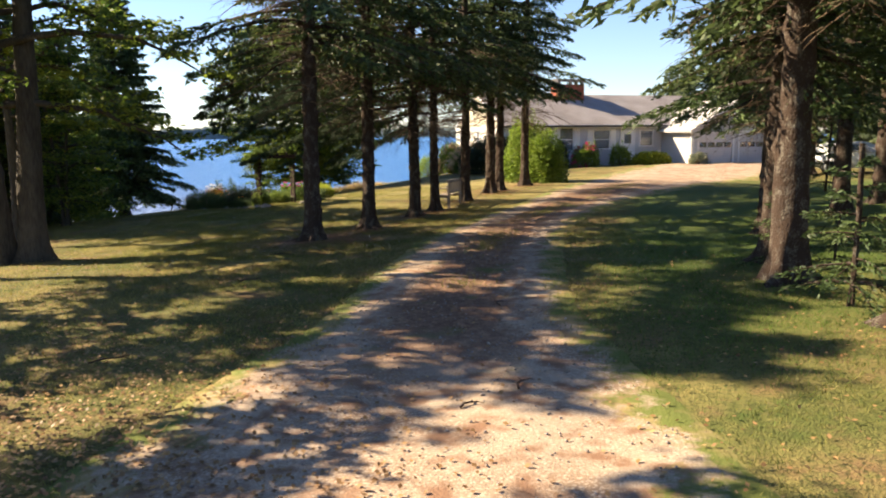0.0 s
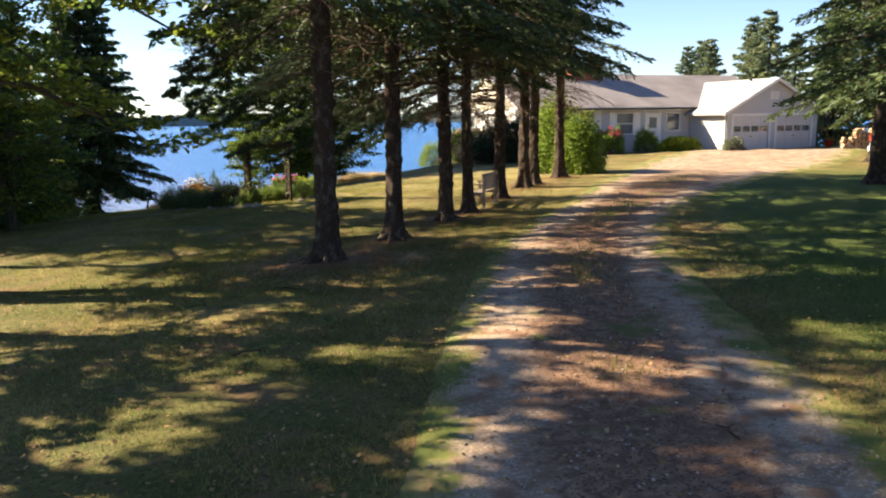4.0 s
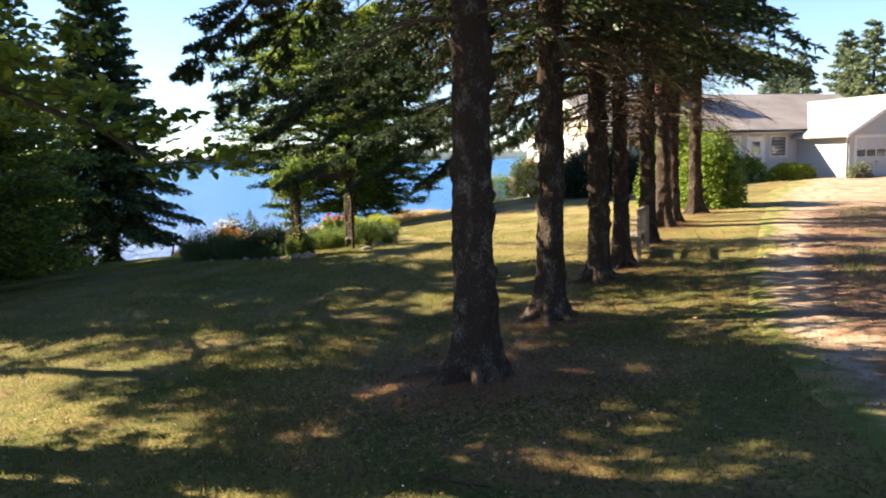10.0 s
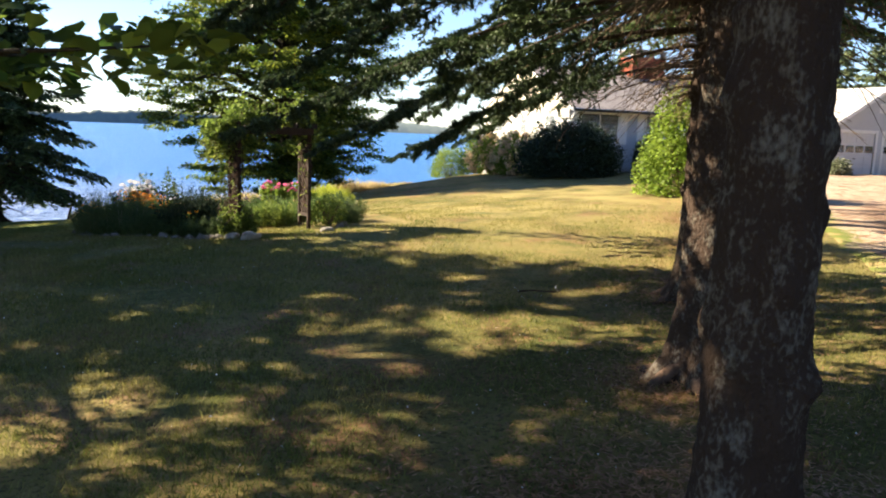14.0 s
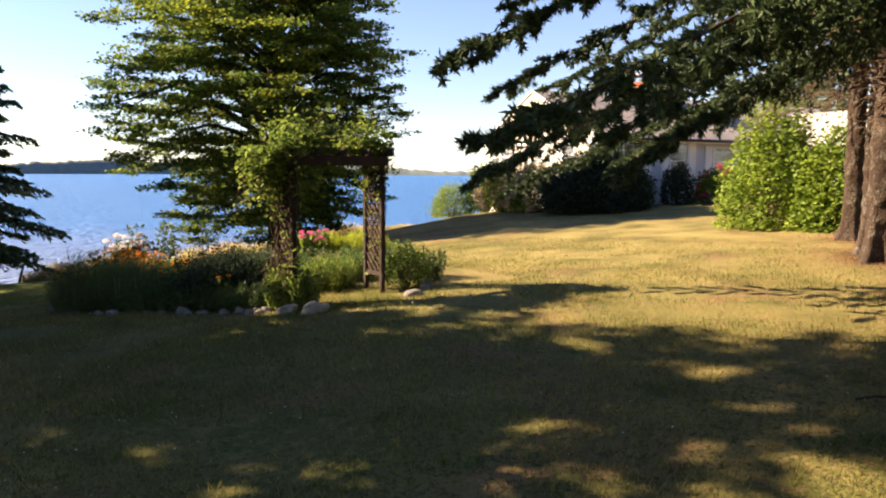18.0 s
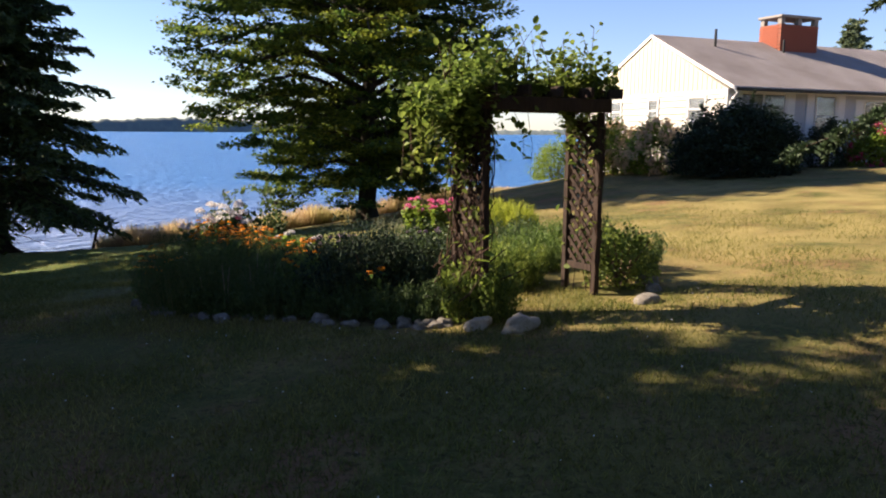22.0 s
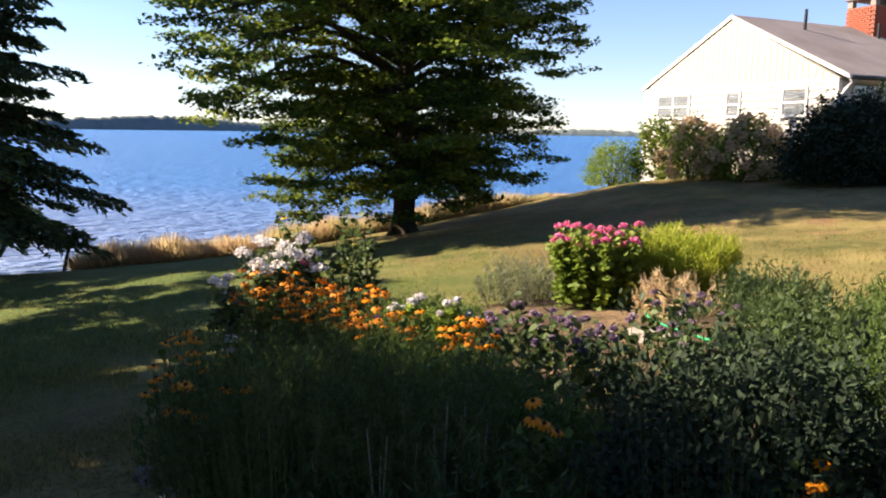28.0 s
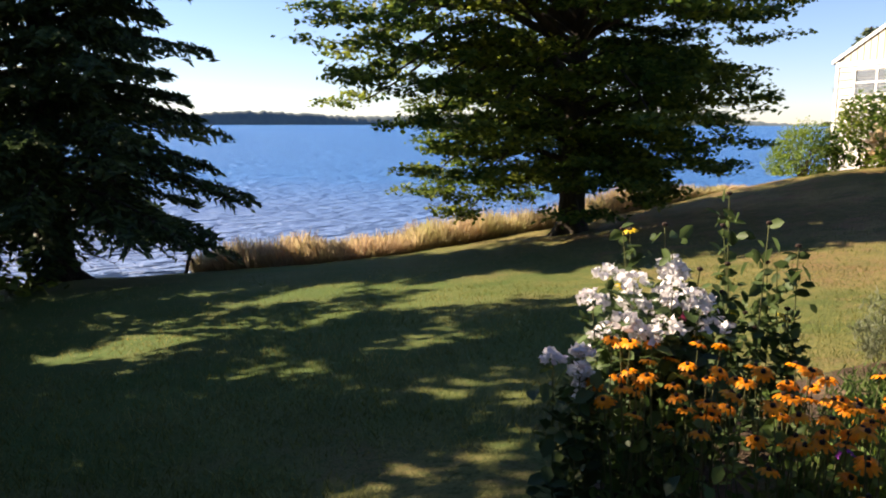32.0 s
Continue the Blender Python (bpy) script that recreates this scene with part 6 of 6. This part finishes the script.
    V, F = leaves(lc, 0.075, 0.2, True)
    link_mesh("leaves", V, F, leaf_material or M_FEATHER, th)
    for t in tops:
        D = unit(rng.normal(size=(60, 3)))
        D[:, 2] = np.abs(D[:, 2]) * 0.9
        V, F = leaves(t + D * size * rng.uniform(0.6, 1, (60, 1)), 0.036, 0.1)
        link_mesh("flower_head", V, F, petal, th)
    return th


phlox((1.52, 33.0), 0.36, 0.3, 0.98, 20, M_WHITE, "tall white phlox in full bloom", M_DEEPLEAF, 0.08, 1500)
phlox((1.0, 32.78), 0.13, 0.16, 0.76, 5, M_WHITE, "lower white phlox beside the lawn", M_DEEPLEAF, 0.055, 300)
phlox((0.95, 31.9), 0.12, 0.14, 0.45, 3, M_WHITE, "low white phlox beside the daisies", M_DEEPLEAF, 0.045, 300)
phlox((1.78, 33.05), 0.05, 0.05, 0.93, 1, M_PINK, "single pink phlox among the white", M_DEEPLEAF, 0.05, 40)
phlox((2.14, 31.55), 0.14, 0.12, 0.62, 4, M_WHITE, "low white phlox among green leaves", M_LEAF2, 0.045, 400)
phlox((2.65, 31.9), 0.22, 0.14, 0.5, 6, M_WHITE, "low white phlox among green leaves", M_LEAF2, 0.035, 300)
phlox((4.85, 33.0), 0.52, 0.4, 0.84, 30, M_PINK, "broad clump of pink phlox with light leaves", M_LEAF2, 0.055, 3600)
phlox((2.75, 30.8), 0.5, 0.35, 0.52, 20, M_MAUVE, "mauve fading flowers in the middle of the bed", M_DEEPLEAF, 0.024, 420)
phlox((3.0, 30.1), 0.5, 0.4, 0.5, 22, M_MAUVE, "mauve fading flowers in the middle of the bed", M_DEEPLEAF, 0.024, 420)
phlox((3.7, 30.4), 0.4, 0.35, 0.5, 12, M_MAUVE, "purple asters by the arbor", M_DEEPLEAF, 0.024, 300)
phlox((1.75, 31.7), 0.3, 0.3, 0.5, 4, M_VIOLET, "a few violet flowers among the daisies", M_FEATHER, 0.025, 60)


def plume(at, rx, ry, h, n, label, material, blade=0.2, width=0.012, name="feathery_perennial", flop=0.25):
    """Fine-leaved perennial: many thin upright shoots set with narrow leaves."""
    z = gz(*at)
    th = thing(name, label, "plant", (at[0], at[1], z))
    a, r = rng.uniform(0, 6.28, n), np.sqrt(rng.random(n))
    bx = np.stack([rx * r * np.cos(a), ry * r * np.sin(a), np.zeros(n)], -1)
    tops = bx + np.stack([flop * rx * np.cos(a) * r, flop * ry * np.sin(a) * r, h * (1.05 - 0.3 * r ** 2) * rng.uniform(0.72, 1.12, n) * (0.9 + 0.22 * np.sin(a * 3 + at[0] * 9) * r)], -1)
    D = tops - bx
    st = np.stack([bx - (0.003, 0, 0), bx + (0.003, 0, 0), tops], 1).reshape(-1, 3)
    link_mesh("stemwork", st, np.arange(n * 3).reshape(-1, 3), M_STEM, th)
    per = 34
    u = rng.uniform(0.1, 1.0, (n, per))
    C = (bx[:, None] + D[:, None] * u[..., None]).reshape(-1, 3) + rng.normal(size=(n * per, 3)) * 0.02
    W = unit(np.repeat(unit(D), per, 0) + rng.normal(size=(n * per, 3)) * 0.7)
    V, F = diamonds(C, W, np.cross(W, rng.normal(size=(n * per, 3))), blade * rng.uniform(0.5, 1.1, n * per), width)
    link_mesh("leaves", V, F, material, th)
    return th


plume((0.85, 29.9), 0.55, 0.5, 0.85, 420, "dense feathery perennial at the bed's edge, coloured dark for shade", M_DEEPLEAF, 0.06, 0.0055)
plume((1.3, 30.45), 0.75, 0.6, 0.72, 560, "dense feathery green perennial inside the bed", M_FEATHER, 0.06, 0.0055)
plume((1.45, 29.5), 0.5, 0.4, 0.75, 260, "dense feathery perennial at the bed's edge, coloured dark for shade", M_DEEPLEAF, 0.06, 0.0055)
plume((1.45, 28.85), 0.3, 0.3, 0.5, 120, "fine-leaved perennial at the front stones, coloured dark for shade", M_DEEPLEAF, 0.08, 0.009)
plume((6.05, 33.1), 0.62, 0.45, 0.72, 420, "yellow-green grassy clump behind the bed", M_YELLOWGREEN, 0.25, 0.012, "ornamental_grass")
plume((4.55, 33.95), 0.5, 0.35, 0.6, 110, "silvery lavender spikes at the back of the bed", M_SILVER, 0.09, 0.009, "lavender")
plume((5.15, 32.1), 0.4, 0.3, 0.42, 36, "straw-coloured fading perennial by the arbor", M_DRYGRASS, 0.16, 0.012)
plume((2.6, 32.5), 0.45, 0.3, 0.5, 200, "low mixed green perennials", M_FEATHER, 0.08, 0.009)
plume((3.1, 32.95), 0.35, 0.25, 0.35, 130, "low mixed green perennials", M_FEATHER, 0.08, 0.009)
plume((3.75, 28.75), 0.5, 0.35, 0.5, 220, "low mixed green perennials", M_FEATHER, 0.08, 0.009)
plume((5.2, 28.5), 0.4, 0.5, 0.55, 160, "green perennial beside the arbor", M_DEEPLEAF, 0.12, 0.014)
plume((3.1, 27.35), 0.2, 0.16, 0.5, 60, "light leafy perennial at the arbor's foot", M_VINE, 0.07, 0.025)
plume((2.85, 27.5), 0.16, 0.14, 0.55, 46, "light leafy perennial at the arbor's foot", M_VINE, 0.07, 0.025)
shrub("dark_shrub", "dark small-leaved shrub in the bed's middle", (2.4, 28.65, gz(2.4, 28.65)), 0.6, 0.5, 0.72, 12000, 0.032, M_DARKLEAF, up=0.1, lumps=22)
shrub("dark_shrub", "dark small-leaved shrub by the arbor", (3.05, 28.95, gz(3.05, 28.95)), 0.42, 0.38, 0.6, 6000, 0.03, M_DARKLEAF, up=0.1, lumps=18)
plume((2.4, 28.65), 0.62, 0.5, 0.92, 170, "ragged dark shoots of the shrub in the bed", M_DARKLEAF, 0.05, 0.018, "dark_shoots")
plume((3.05, 28.95), 0.5, 0.42, 0.74, 130, "ragged dark shoots of the shrub by the arbor", M_DEEPLEAF, 0.05, 0.018, "dark_shoots")
plume((4.0, 29.7), 0.5, 0.4, 0.6, 130, "dull dark green perennial behind the shrub", M_DEEPLEAF, 0.07, 0.016)
plume((4.85, 30.4), 0.45, 0.4, 0.55, 110, "dull green perennial by the arbor", M_DEEPLEAF, 0.07, 0.014)
plume((5.5, 31.3), 0.4, 0.4, 0.55, 130, "dull green perennial behind the arbor", M_DEEPLEAF, 0.07, 0.014)
shrub("leafy_shrub", "leafy green shrub at the arbor's side", (4.72, 27.75, gz(4.72, 27.75)), 0.36, 0.36, 0.62, 2200, 0.036, M_VINE, up=0.1, lumps=24)

for x, y, rx, ry, h, m in ((3.8, 28.4, 0.35, 0.25, 0.5, M_VINE), (4.5, 29.2, 0.35, 0.35, 0.5, M_FEATHER), (1.95, 30.2, 0.35, 0.35, 0.5, M_FEATHER), (2.3, 32.0, 0.35, 0.3, 0.5, M_LEAF2), (5.4, 29.9, 0.35, 0.4, 0.55, M_FEATHER), (2.0, 29.5, 0.35, 0.3, 0.45, M_FEATHER)):
    plume((x, y), rx, ry, h, int(420 * rx), "loose mixed green perennials filling the bed", m, 0.09, 0.012)
for i in range(4, 40, 3):
    p = bed_edge[i]
    q = p + (bc - p) * 0.09
    plume((q[0], q[1]), 0.2, 0.18, rng.uniform(0.2, 0.38), 60, "low straggling plant at the bed's stone edge", (M_FEATHER, M_DEEPLEAF, M_VINE)[i % 3], 0.07, 0.011)
# bare pale stalks in front of the feathery plants
stalks = thing("dead_stalks", "bare pale flower stalks at the bed's front", "plant", (1.2, 29.35, gz(1.2, 29.35)))
st = Heap()
for i in range(11):
    b = np.array([rng.uniform(-0.45, 0.45), rng.uniform(-0.15, 0.15), 0.0])
    stem_bunch(st, [b], [b + np.array([rng.uniform(-0.06, 0.06), 0, rng.uniform(0.3, 0.6)])], 0.006)
st.link("stemwork", M_STALK, stalks)
# green garden hose on the soil
hose = thing("garden_hose", "bright green garden hose lying on the soil", "hose")
hp = spline([(4.95, 32.3), (4.72, 31.9), (4.5, 31.1), (4.42, 30.5), (4.3, 29.9)], 24)
V, F = tube(np.c_[hp, ground_z(hp[:, 0], hp[:, 1]) + 0.045], np.full(24, 0.011), 8)
link_mesh("tubing", V, F, M_HOSE, hose, smooth=True)
# tall sunflower-like stems at the back of the daisies
yellow_pet = daisy_pet.copy()
yellow_pet.materials[0] = M_YELLOW
tall = thing("tall_perennial", "tall leafy stems with seed heads behind the white phlox", "plant", (1.95, 33.25, gz(1.95, 33.25)))
st, C = Heap(), []
for i in range(24):
    b = np.array([rng.uniform(-0.4, 0.5), rng.uniform(-0.25, 0.25), 0.0])
    t = b + np.array([rng.uniform(-0.14, 0.14), rng.uniform(-0.1, 0.1), rng.uniform(0.75, 1.45)])
    stem_bunch(st, [b], [t], 0.006)
    q = rng.uniform(0.1, 0.98, (46, 1))
    C.append(b + (t - b) * q + rng.normal(size=(46, 3)) * 0.05)
    hd = piece("seed_head", daisy_cone, tall, pose(*t))
    hd.scale = (1.6, 1.6, 1.2)
    if i % 4 == 0:
        piece("flower_head", yellow_pet, tall, pose(*t, rng.uniform(-30, 30), rng.uniform(-30, 30), rng.uniform(0, 360)))
st.link("stemwork", M_STEM, tall)
V, F = leaves(np.concatenate(C), 0.07, 0.05, True)
link_mesh("leaves", V, F, M_DEEPLEAF, tall)

# ---- bench, car, woodpile, odds ----
bench = thing("garden_bench", "weathered wooden garden bench between two spruces", "bench", (8.68, 22.2, gz(8.68, 22.2)), -131)
for x in (-0.5, 0.5):
    part("leg", box(x - 0.035, x + 0.035, -0.24, -0.17, -0.05, 0.62, 0.006), M_BENCH, bench)
    part("leg", box(x - 0.035, x + 0.035, 0.2, 0.27, -0.05, 0.92, 0.006), M_BENCH, bench)
    part("armrest", box(x - 0.045, x + 0.045, -0.28, 0.22, 0.62, 0.66, 0.008), M_BENCH, bench)
    part("seat_rail", box(x - 0.025, x + 0.025, -0.17, 0.2, 0.33, 0.40), M_BENCH, bench)
for i in range(5):
    part("seat_slat", box(-0.58, 0.58, -0.25 + i * 0.09, -0.175 + i * 0.09, 0.402, 0.428, 0.005), M_BENCH, bench)
part("back_rail", box(-0.58, 0.58, 0.2, 0.24, 0.83, 0.92, 0.006), M_BENCH, bench)
part("back_rail", box(-0.465, 0.465, 0.2, 0.24, 0.48, 0.54, 0.006), M_BENCH, bench)
for i in range(11):
    x = -0.43 + i * 0.086
    part("back_slat", box(x - 0.025, x + 0.025, 0.205, 0.232, 0.54, 0.83), M_BENCH, bench)


def car(at, turn):
    th = thing("car", "white hatchback parked on the grass by the wood", "car", at, turn)
    prof = [(-2.05, 0.35), (-2.1, 0.62), (-2.0, 0.95), (-1.75, 1.38), (-1.3, 1.52), (0.2, 1.54), (0.75, 1.38), (1.15, 1.05), (1.8, 0.92), (2.05, 0.72), (2.08, 0.38), (1.75, 0.28), (-1.75, 0.28)]
    bm = prism(prof, "y", -0.84, 0.84)
    for v in bm.verts:
        if v.co.z > 1.0:
            v.co.y *= 1 - 0.16 * (v.co.z - 1.0) / 0.5
    bmesh.ops.bevel(bm, geom=list(bm.edges), offset=0.05, segments=3, affect="EDGES", clamp_overlap=True)
    body = part("body", bm, M_CARPAINT, th, "glossy white bodywork", True)
    for sy in (-1, 1):
        for pts, nm in (([(-1.55, 1.02), (-1.35, 1.36), (-0.55, 1.43), (-0.55, 1.02)], "side_window"), ([(-0.47, 1.02), (-0.47, 1.43), (0.2, 1.42), (0.85, 1.04)], "side_window")):
            b2 = bmesh.new()
            vs = [b2.verts.new((x, sy * (0.848 * (1 - 0.16 * max(0, z - 1.0) / 0.5) + 0.004), z)) for x, z in pts]
            g = bmesh.ops.extrude_face_region(b2, geom=[b2.faces.new(vs)])["geom"]
            for v in g:
                if isinstance(v, bmesh.types.BMVert):
                    v.co.y -= sy * 0.02
            bmesh.ops.recalc_face_normals(b2, faces=b2.faces)
            part(nm, b2, M_GLASS, body)
        for x in (-1.3, 1.28):
            w = bmesh.new()
            bmesh.ops.create_cone(w, segments=28, radius1=0.33, radius2=0.33, depth=0.22, cap_ends=True, matrix=pose(x, sy * 0.76, 0.31, 90, 0, 0))
            bmesh.ops.bevel(w, geom=list(w.edges), offset=0.025, segments=1, affect="EDGES", clamp_overlap=True)
            wh = part("wheel", w, M_TYRE, th, "black tyre", True)
            w = bmesh.new()
            bmesh.ops.create_cone(w, segments=20, radius1=0.2, radius2=0.17, depth=0.05, cap_ends=True, matrix=pose(x, sy * 0.875, 0.31, 90, 0, 0))
            part("rim", w, M_RIM, wh, "grey alloy rim")
    part("tail_light", box(-2.11, -2.02, -0.8, -0.62, 0.8, 1.1, 0.02), M_PLASTIC_RED, th)
    part("tail_light", box(-2.11, -2.02, 0.62, 0.8, 0.8, 1.1, 0.02), M_PLASTIC_RED, th)
    part("bumper", box(-2.16, -2.05, -0.78, 0.78, 0.36, 0.58, 0.03), M_CARPAINT, th)
    return th


car((31.5, 27.0, gz(31.5, 27.0)), -43)

pile = thing("woodpile", "long stack of split firewood beside the yard", "firewood")
logm = []
for k in range(3):
    bm = bmesh.new()
    bmesh.ops.create_cone(bm, segments=(3, 5, 7)[k], radius1=0.095, radius2=0.09, depth=0.42, cap_ends=True)
    me = bpy.data.meshes.new("log")
    bm.to_mesh(me), bm.free()
    me.materials.append(M_LOG)
    logm.append(me)
for i in range(27):
    for j in range(7):
        f = i / 26
        if j > 6 - 3.0 * (f < 0.1) - 2.5 * (f > 0.93) - (rng.random() < 0.25):
            continue
        x, y = 35.2 + 4.3 * f, 34.7 - 2.2 * f
        piece("log", logm[rng.integers(0, 3)], pile, pose(x + rng.normal() * 0.02, y + rng.normal() * 0.03, gz(x, y) + 0.08 + j * 0.155, 90, rng.uniform(0, 360), -27 + rng.uniform(-6, 6)))
pot = thing("plant_pot", "red plastic pot at the garage corner", "pot", (36.95, 37.4, gz(36.95, 37.4)))
V, F = tube([(0, 0, 0), (0, 0, 0.02), (0, 0, 0.4), (0, 0, 0.44), (0, 0, 0.44), (0, 0, 0.36)], [0.001, 0.2, 0.27, 0.29, 0.26, 0.24], 18)
link_mesh("bowl", V, F, M_PLASTIC_RED, pot, "red plastic bowl", True)
V, F = leaves(rng.normal(size=(160, 3)) * (0.12, 0.12, 0.06) + (0, 0, 0.45), 0.08, 0.1)
link_mesh("leaves", V, F, M_LEAF2, pot)
stake = thing("leaning_post", "dark leaning post on the shore", "post", (-0.85, 49.4, gz(-0.85, 49.4)))
V, F = tube([(0, 0, -0.2), (0.12, 0, 0.3), (0.24, 0.02, 0.75)], [0.05, 0.045, 0.04], 8)
link_mesh("shaft", V, F, M_WOODDARK, stake)
V, F = tube([(0.34, 0, -0.1), (0.2, 0, 0.35)], [0.035, 0.03], 8)
link_mesh("prop", V, F, M_WOODDARK, stake)

# ---- grass, litter, pebbles ----


def blades(name, X, Y, h0, h1, width, material, label, lean=0.35):
    n = len(X)
    Z = lumpy(X, Y)
    B = np.stack([X, Y, Z - 0.01], -1)
    a = rng.uniform(0, 6.28, n)
    wv = np.stack([np.cos(a), np.sin(a), np.zeros(n)], -1) * width / 2
    h = rng.uniform(h0, h1, n)
    T = B + np.stack([rng.normal(size=n) * lean * h, rng.normal(size=n) * lean * h, h], -1)
    V = np.stack([B - wv, B + wv, T], 1).reshape(-1, 3)
    return tagged(link_mesh(name, V, np.arange(n * 3).reshape(-1, 3), material), label, "grass", kind="stuff")


path_line = spline([(0.45, -1.8), (0.8, 4), (1.0, 8.4), (0.95, 12.5), (0.45, 16.5), (0.3, 20), (0.15, 24), (0.05, 27), (-0.45, 30), (-0.6, 33)], 60)
N = 620000
c = path_line[rng.integers(0, 60, N)] + rng.normal(size=(N, 2)) * 0.4
rad = 0.4 + 12.0 * rng.random(N) ** 1.15
an = rng.uniform(-0.75, 2.5, N)
X, Y = c[:, 0] + rad * np.cos(an), c[:, 1] + rad * np.sin(an)
cl = np.sin(X * 2.1 + 1.7 * np.sin(Y * 1.3)) * np.sin(Y * 1.8 + 1.1 * np.sin(X * 0.9))
keep = (road_gap(X, Y) > -0.1 + 0.3 * rng.random(N) ** 2) & (cl + 0.6 * np.sin(X * 0.7 + 2 * np.sin(Y * 0.5)) * np.sin(Y * 0.8 + 1.0) + rng.normal(size=N) * 0.45 > -0.42)
keep &= ~((X > 0.35) & (X < 6.4) & (Y > 27.3 + np.clip(2.3 - X, 0, 9) * 1.35) & (Y < 33.8)) & (Y > -2.5)
X, Y = np.r_[X[keep], rng.uniform(3.1, 4.3, 6000)], np.r_[Y[keep], rng.uniform(26.9, 28.9, 6000)]
east = (X - 0.62 * Y > 1.3 + rng.normal(size=len(X)) * 0.5) & (Y < 24) & (Y > 3.5 + rng.normal(size=len(X)) * 0.8)
blades("lawn_grass", X[~east], Y[~east], 0.025, 0.075, 0.009, M_GRASS, "short mown grass with dry tips", 0.55)
blades("lawn_grass", X[east], Y[east], 0.025, 0.075, 0.009, M_GRASSGREEN, "greener mown grass east of the drive", 0.55)
# white clover heads dotted over the lawn
N = 700
X, Y = rng.uniform(-3, 6, N), rng.uniform(13, 30, N)
V, F = leaves(np.stack([X, Y, lumpy(X, Y) + 0.07], -1), 0.016, 0.3)
tagged(link_mesh("clover_flowers", V, F, M_WHITE), "tiny white clover heads in the lawn", "flowers", kind="stuff")
# weeds down the middle of the drive
ii = rng.integers(90, 200, 9000)
off = rng.normal(size=9000) * 0.17 * ROAD_HALF[ii]
pp = ROAD_LINE[ii] + norm[ii] * off[:, None] + rng.normal(size=(9000, 2)) * 0.12
kk = np.sin(pp[:, 1] * 1.1) + rng.normal(size=9000) * 0.5 > 0.1
blades("drive_weeds", pp[kk, 0], pp[kk, 1], 0.05, 0.13, 0.011, M_GRASS, "weeds along the middle of the drive")
# fallen leaves and needles
N = 12000
X, Y = np.r_[rng.uniform(-4, 9, 5000), rng.normal(size=7000) * 1.3 - 0.8], np.r_[rng.uniform(-2, 17, 5000), 3.2 + rng.normal(size=7000) * 2.2]
C = np.stack([X, Y, lumpy(X, Y) + 0.035], -1)
V, F = leaves(C, 0.042, 0.8)
tagged(link_mesh("fallen_leaves", V, F, M_DEADLEAF), "brown fallen leaves on drive and grass", "leaves", kind="stuff")
# brown needles under the row of spruces
N = 44000
ti = rng.integers(0, len(ROW), N)
ti[:16000] = 0
rr, aa = 0.15 + np.abs(rng.normal(size=N)) * 0.8, rng.uniform(0, 6.28, N)
X, Y = np.array(ROW)[ti, 0] + rr * np.cos(aa), np.array(ROW)[ti, 1] + rr * np.sin(aa)
C = np.stack([X, Y, lumpy(X, Y) + 0.02 + 0.06 * np.exp(-rr / 0.3) * rng.random(N)], -1)
D = np.stack([rng.normal(size=N), rng.normal(size=N), rng.normal(size=N) * 0.15], -1)
V, F = diamonds(C, D, np.cross(D, (0, 0, 1.0)), 0.06, 0.013)
tagged(link_mesh("fallen_needles", V, F, M_RUSTNEEDLE), "brown fallen needles under the spruces", "needles", kind="stuff")
# pebbles on the drive
N = 2600
ii = rng.integers(35, 190, N)
off = rng.uniform(-1.05, 1.05, N) * ROAD_HALF[ii]
pp = ROAD_LINE[ii] + norm[ii] * off[:, None] + rng.normal(size=(N, 2)) * 0.2
s = rng.uniform(0.006, 0.02, N)
oct_v = np.array([(1, 0, 0), (0, 1, 0), (-1, 0, 0), (0, -1, 0), (0, 0, 0.8), (0, 0, -0.5)])
oct_f = np.array([(0, 1, 4), (1, 2, 4), (2, 3, 4), (3, 0, 4), (1, 0, 5), (2, 1, 5), (3, 2, 5), (0, 3, 5)])
P = np.stack([pp[:, 0], pp[:, 1], lumpy(pp[:, 0], pp[:, 1]) + 0.026], -1)
V = P[:, None, :] + oct_v[None] * s[:, None, None] * rng.uniform(0.6, 1.3, (N, 6, 1))
F = oct_f[None] + (np.arange(N) * 6)[:, None, None]
tagged(link_mesh("pebbles", V.reshape(-1, 3), F.reshape(-1, 3), M_PEBBLE), "loose pebbles on the drive", "pebbles", kind="stuff")
# fallen twigs
for (x, y), a, L in (((3.01, 3.8), 60, 0.28), ((2.44, 3.53), 35, 0.2), ((5.55, 21.33), -20, 0.5), ((1.3, 10.4), 15, 0.35), ((2.2, 13.6), -40, 0.45), ((4.1, 6.9), 80, 0.25), ((-0.4, 6.2), 20, 0.4)):
    twig = thing("fallen_twig", "bare brown twig lying on the ground", "twig", (x, y, float(lumpy(x, y)) + 0.035), a)
    V, F = tube([(-L / 2, 0, 0), (-L / 6, 0.02, 0.012), (L / 6, -0.01, 0.008), (L / 2, 0.03, 0)], [0.011, 0.01, 0.008, 0.004], 5)
    link_mesh("shaft", V, F, M_VINESTEM, twig)
    V, F = tube([(L / 6, -0.01, 0.008), (L / 3, -0.07, 0.01), (L / 2.4, -0.1, 0.0)], [0.006, 0.004, 0.002], 4)
    link_mesh("side_shoot", V, F, M_VINESTEM, twig)
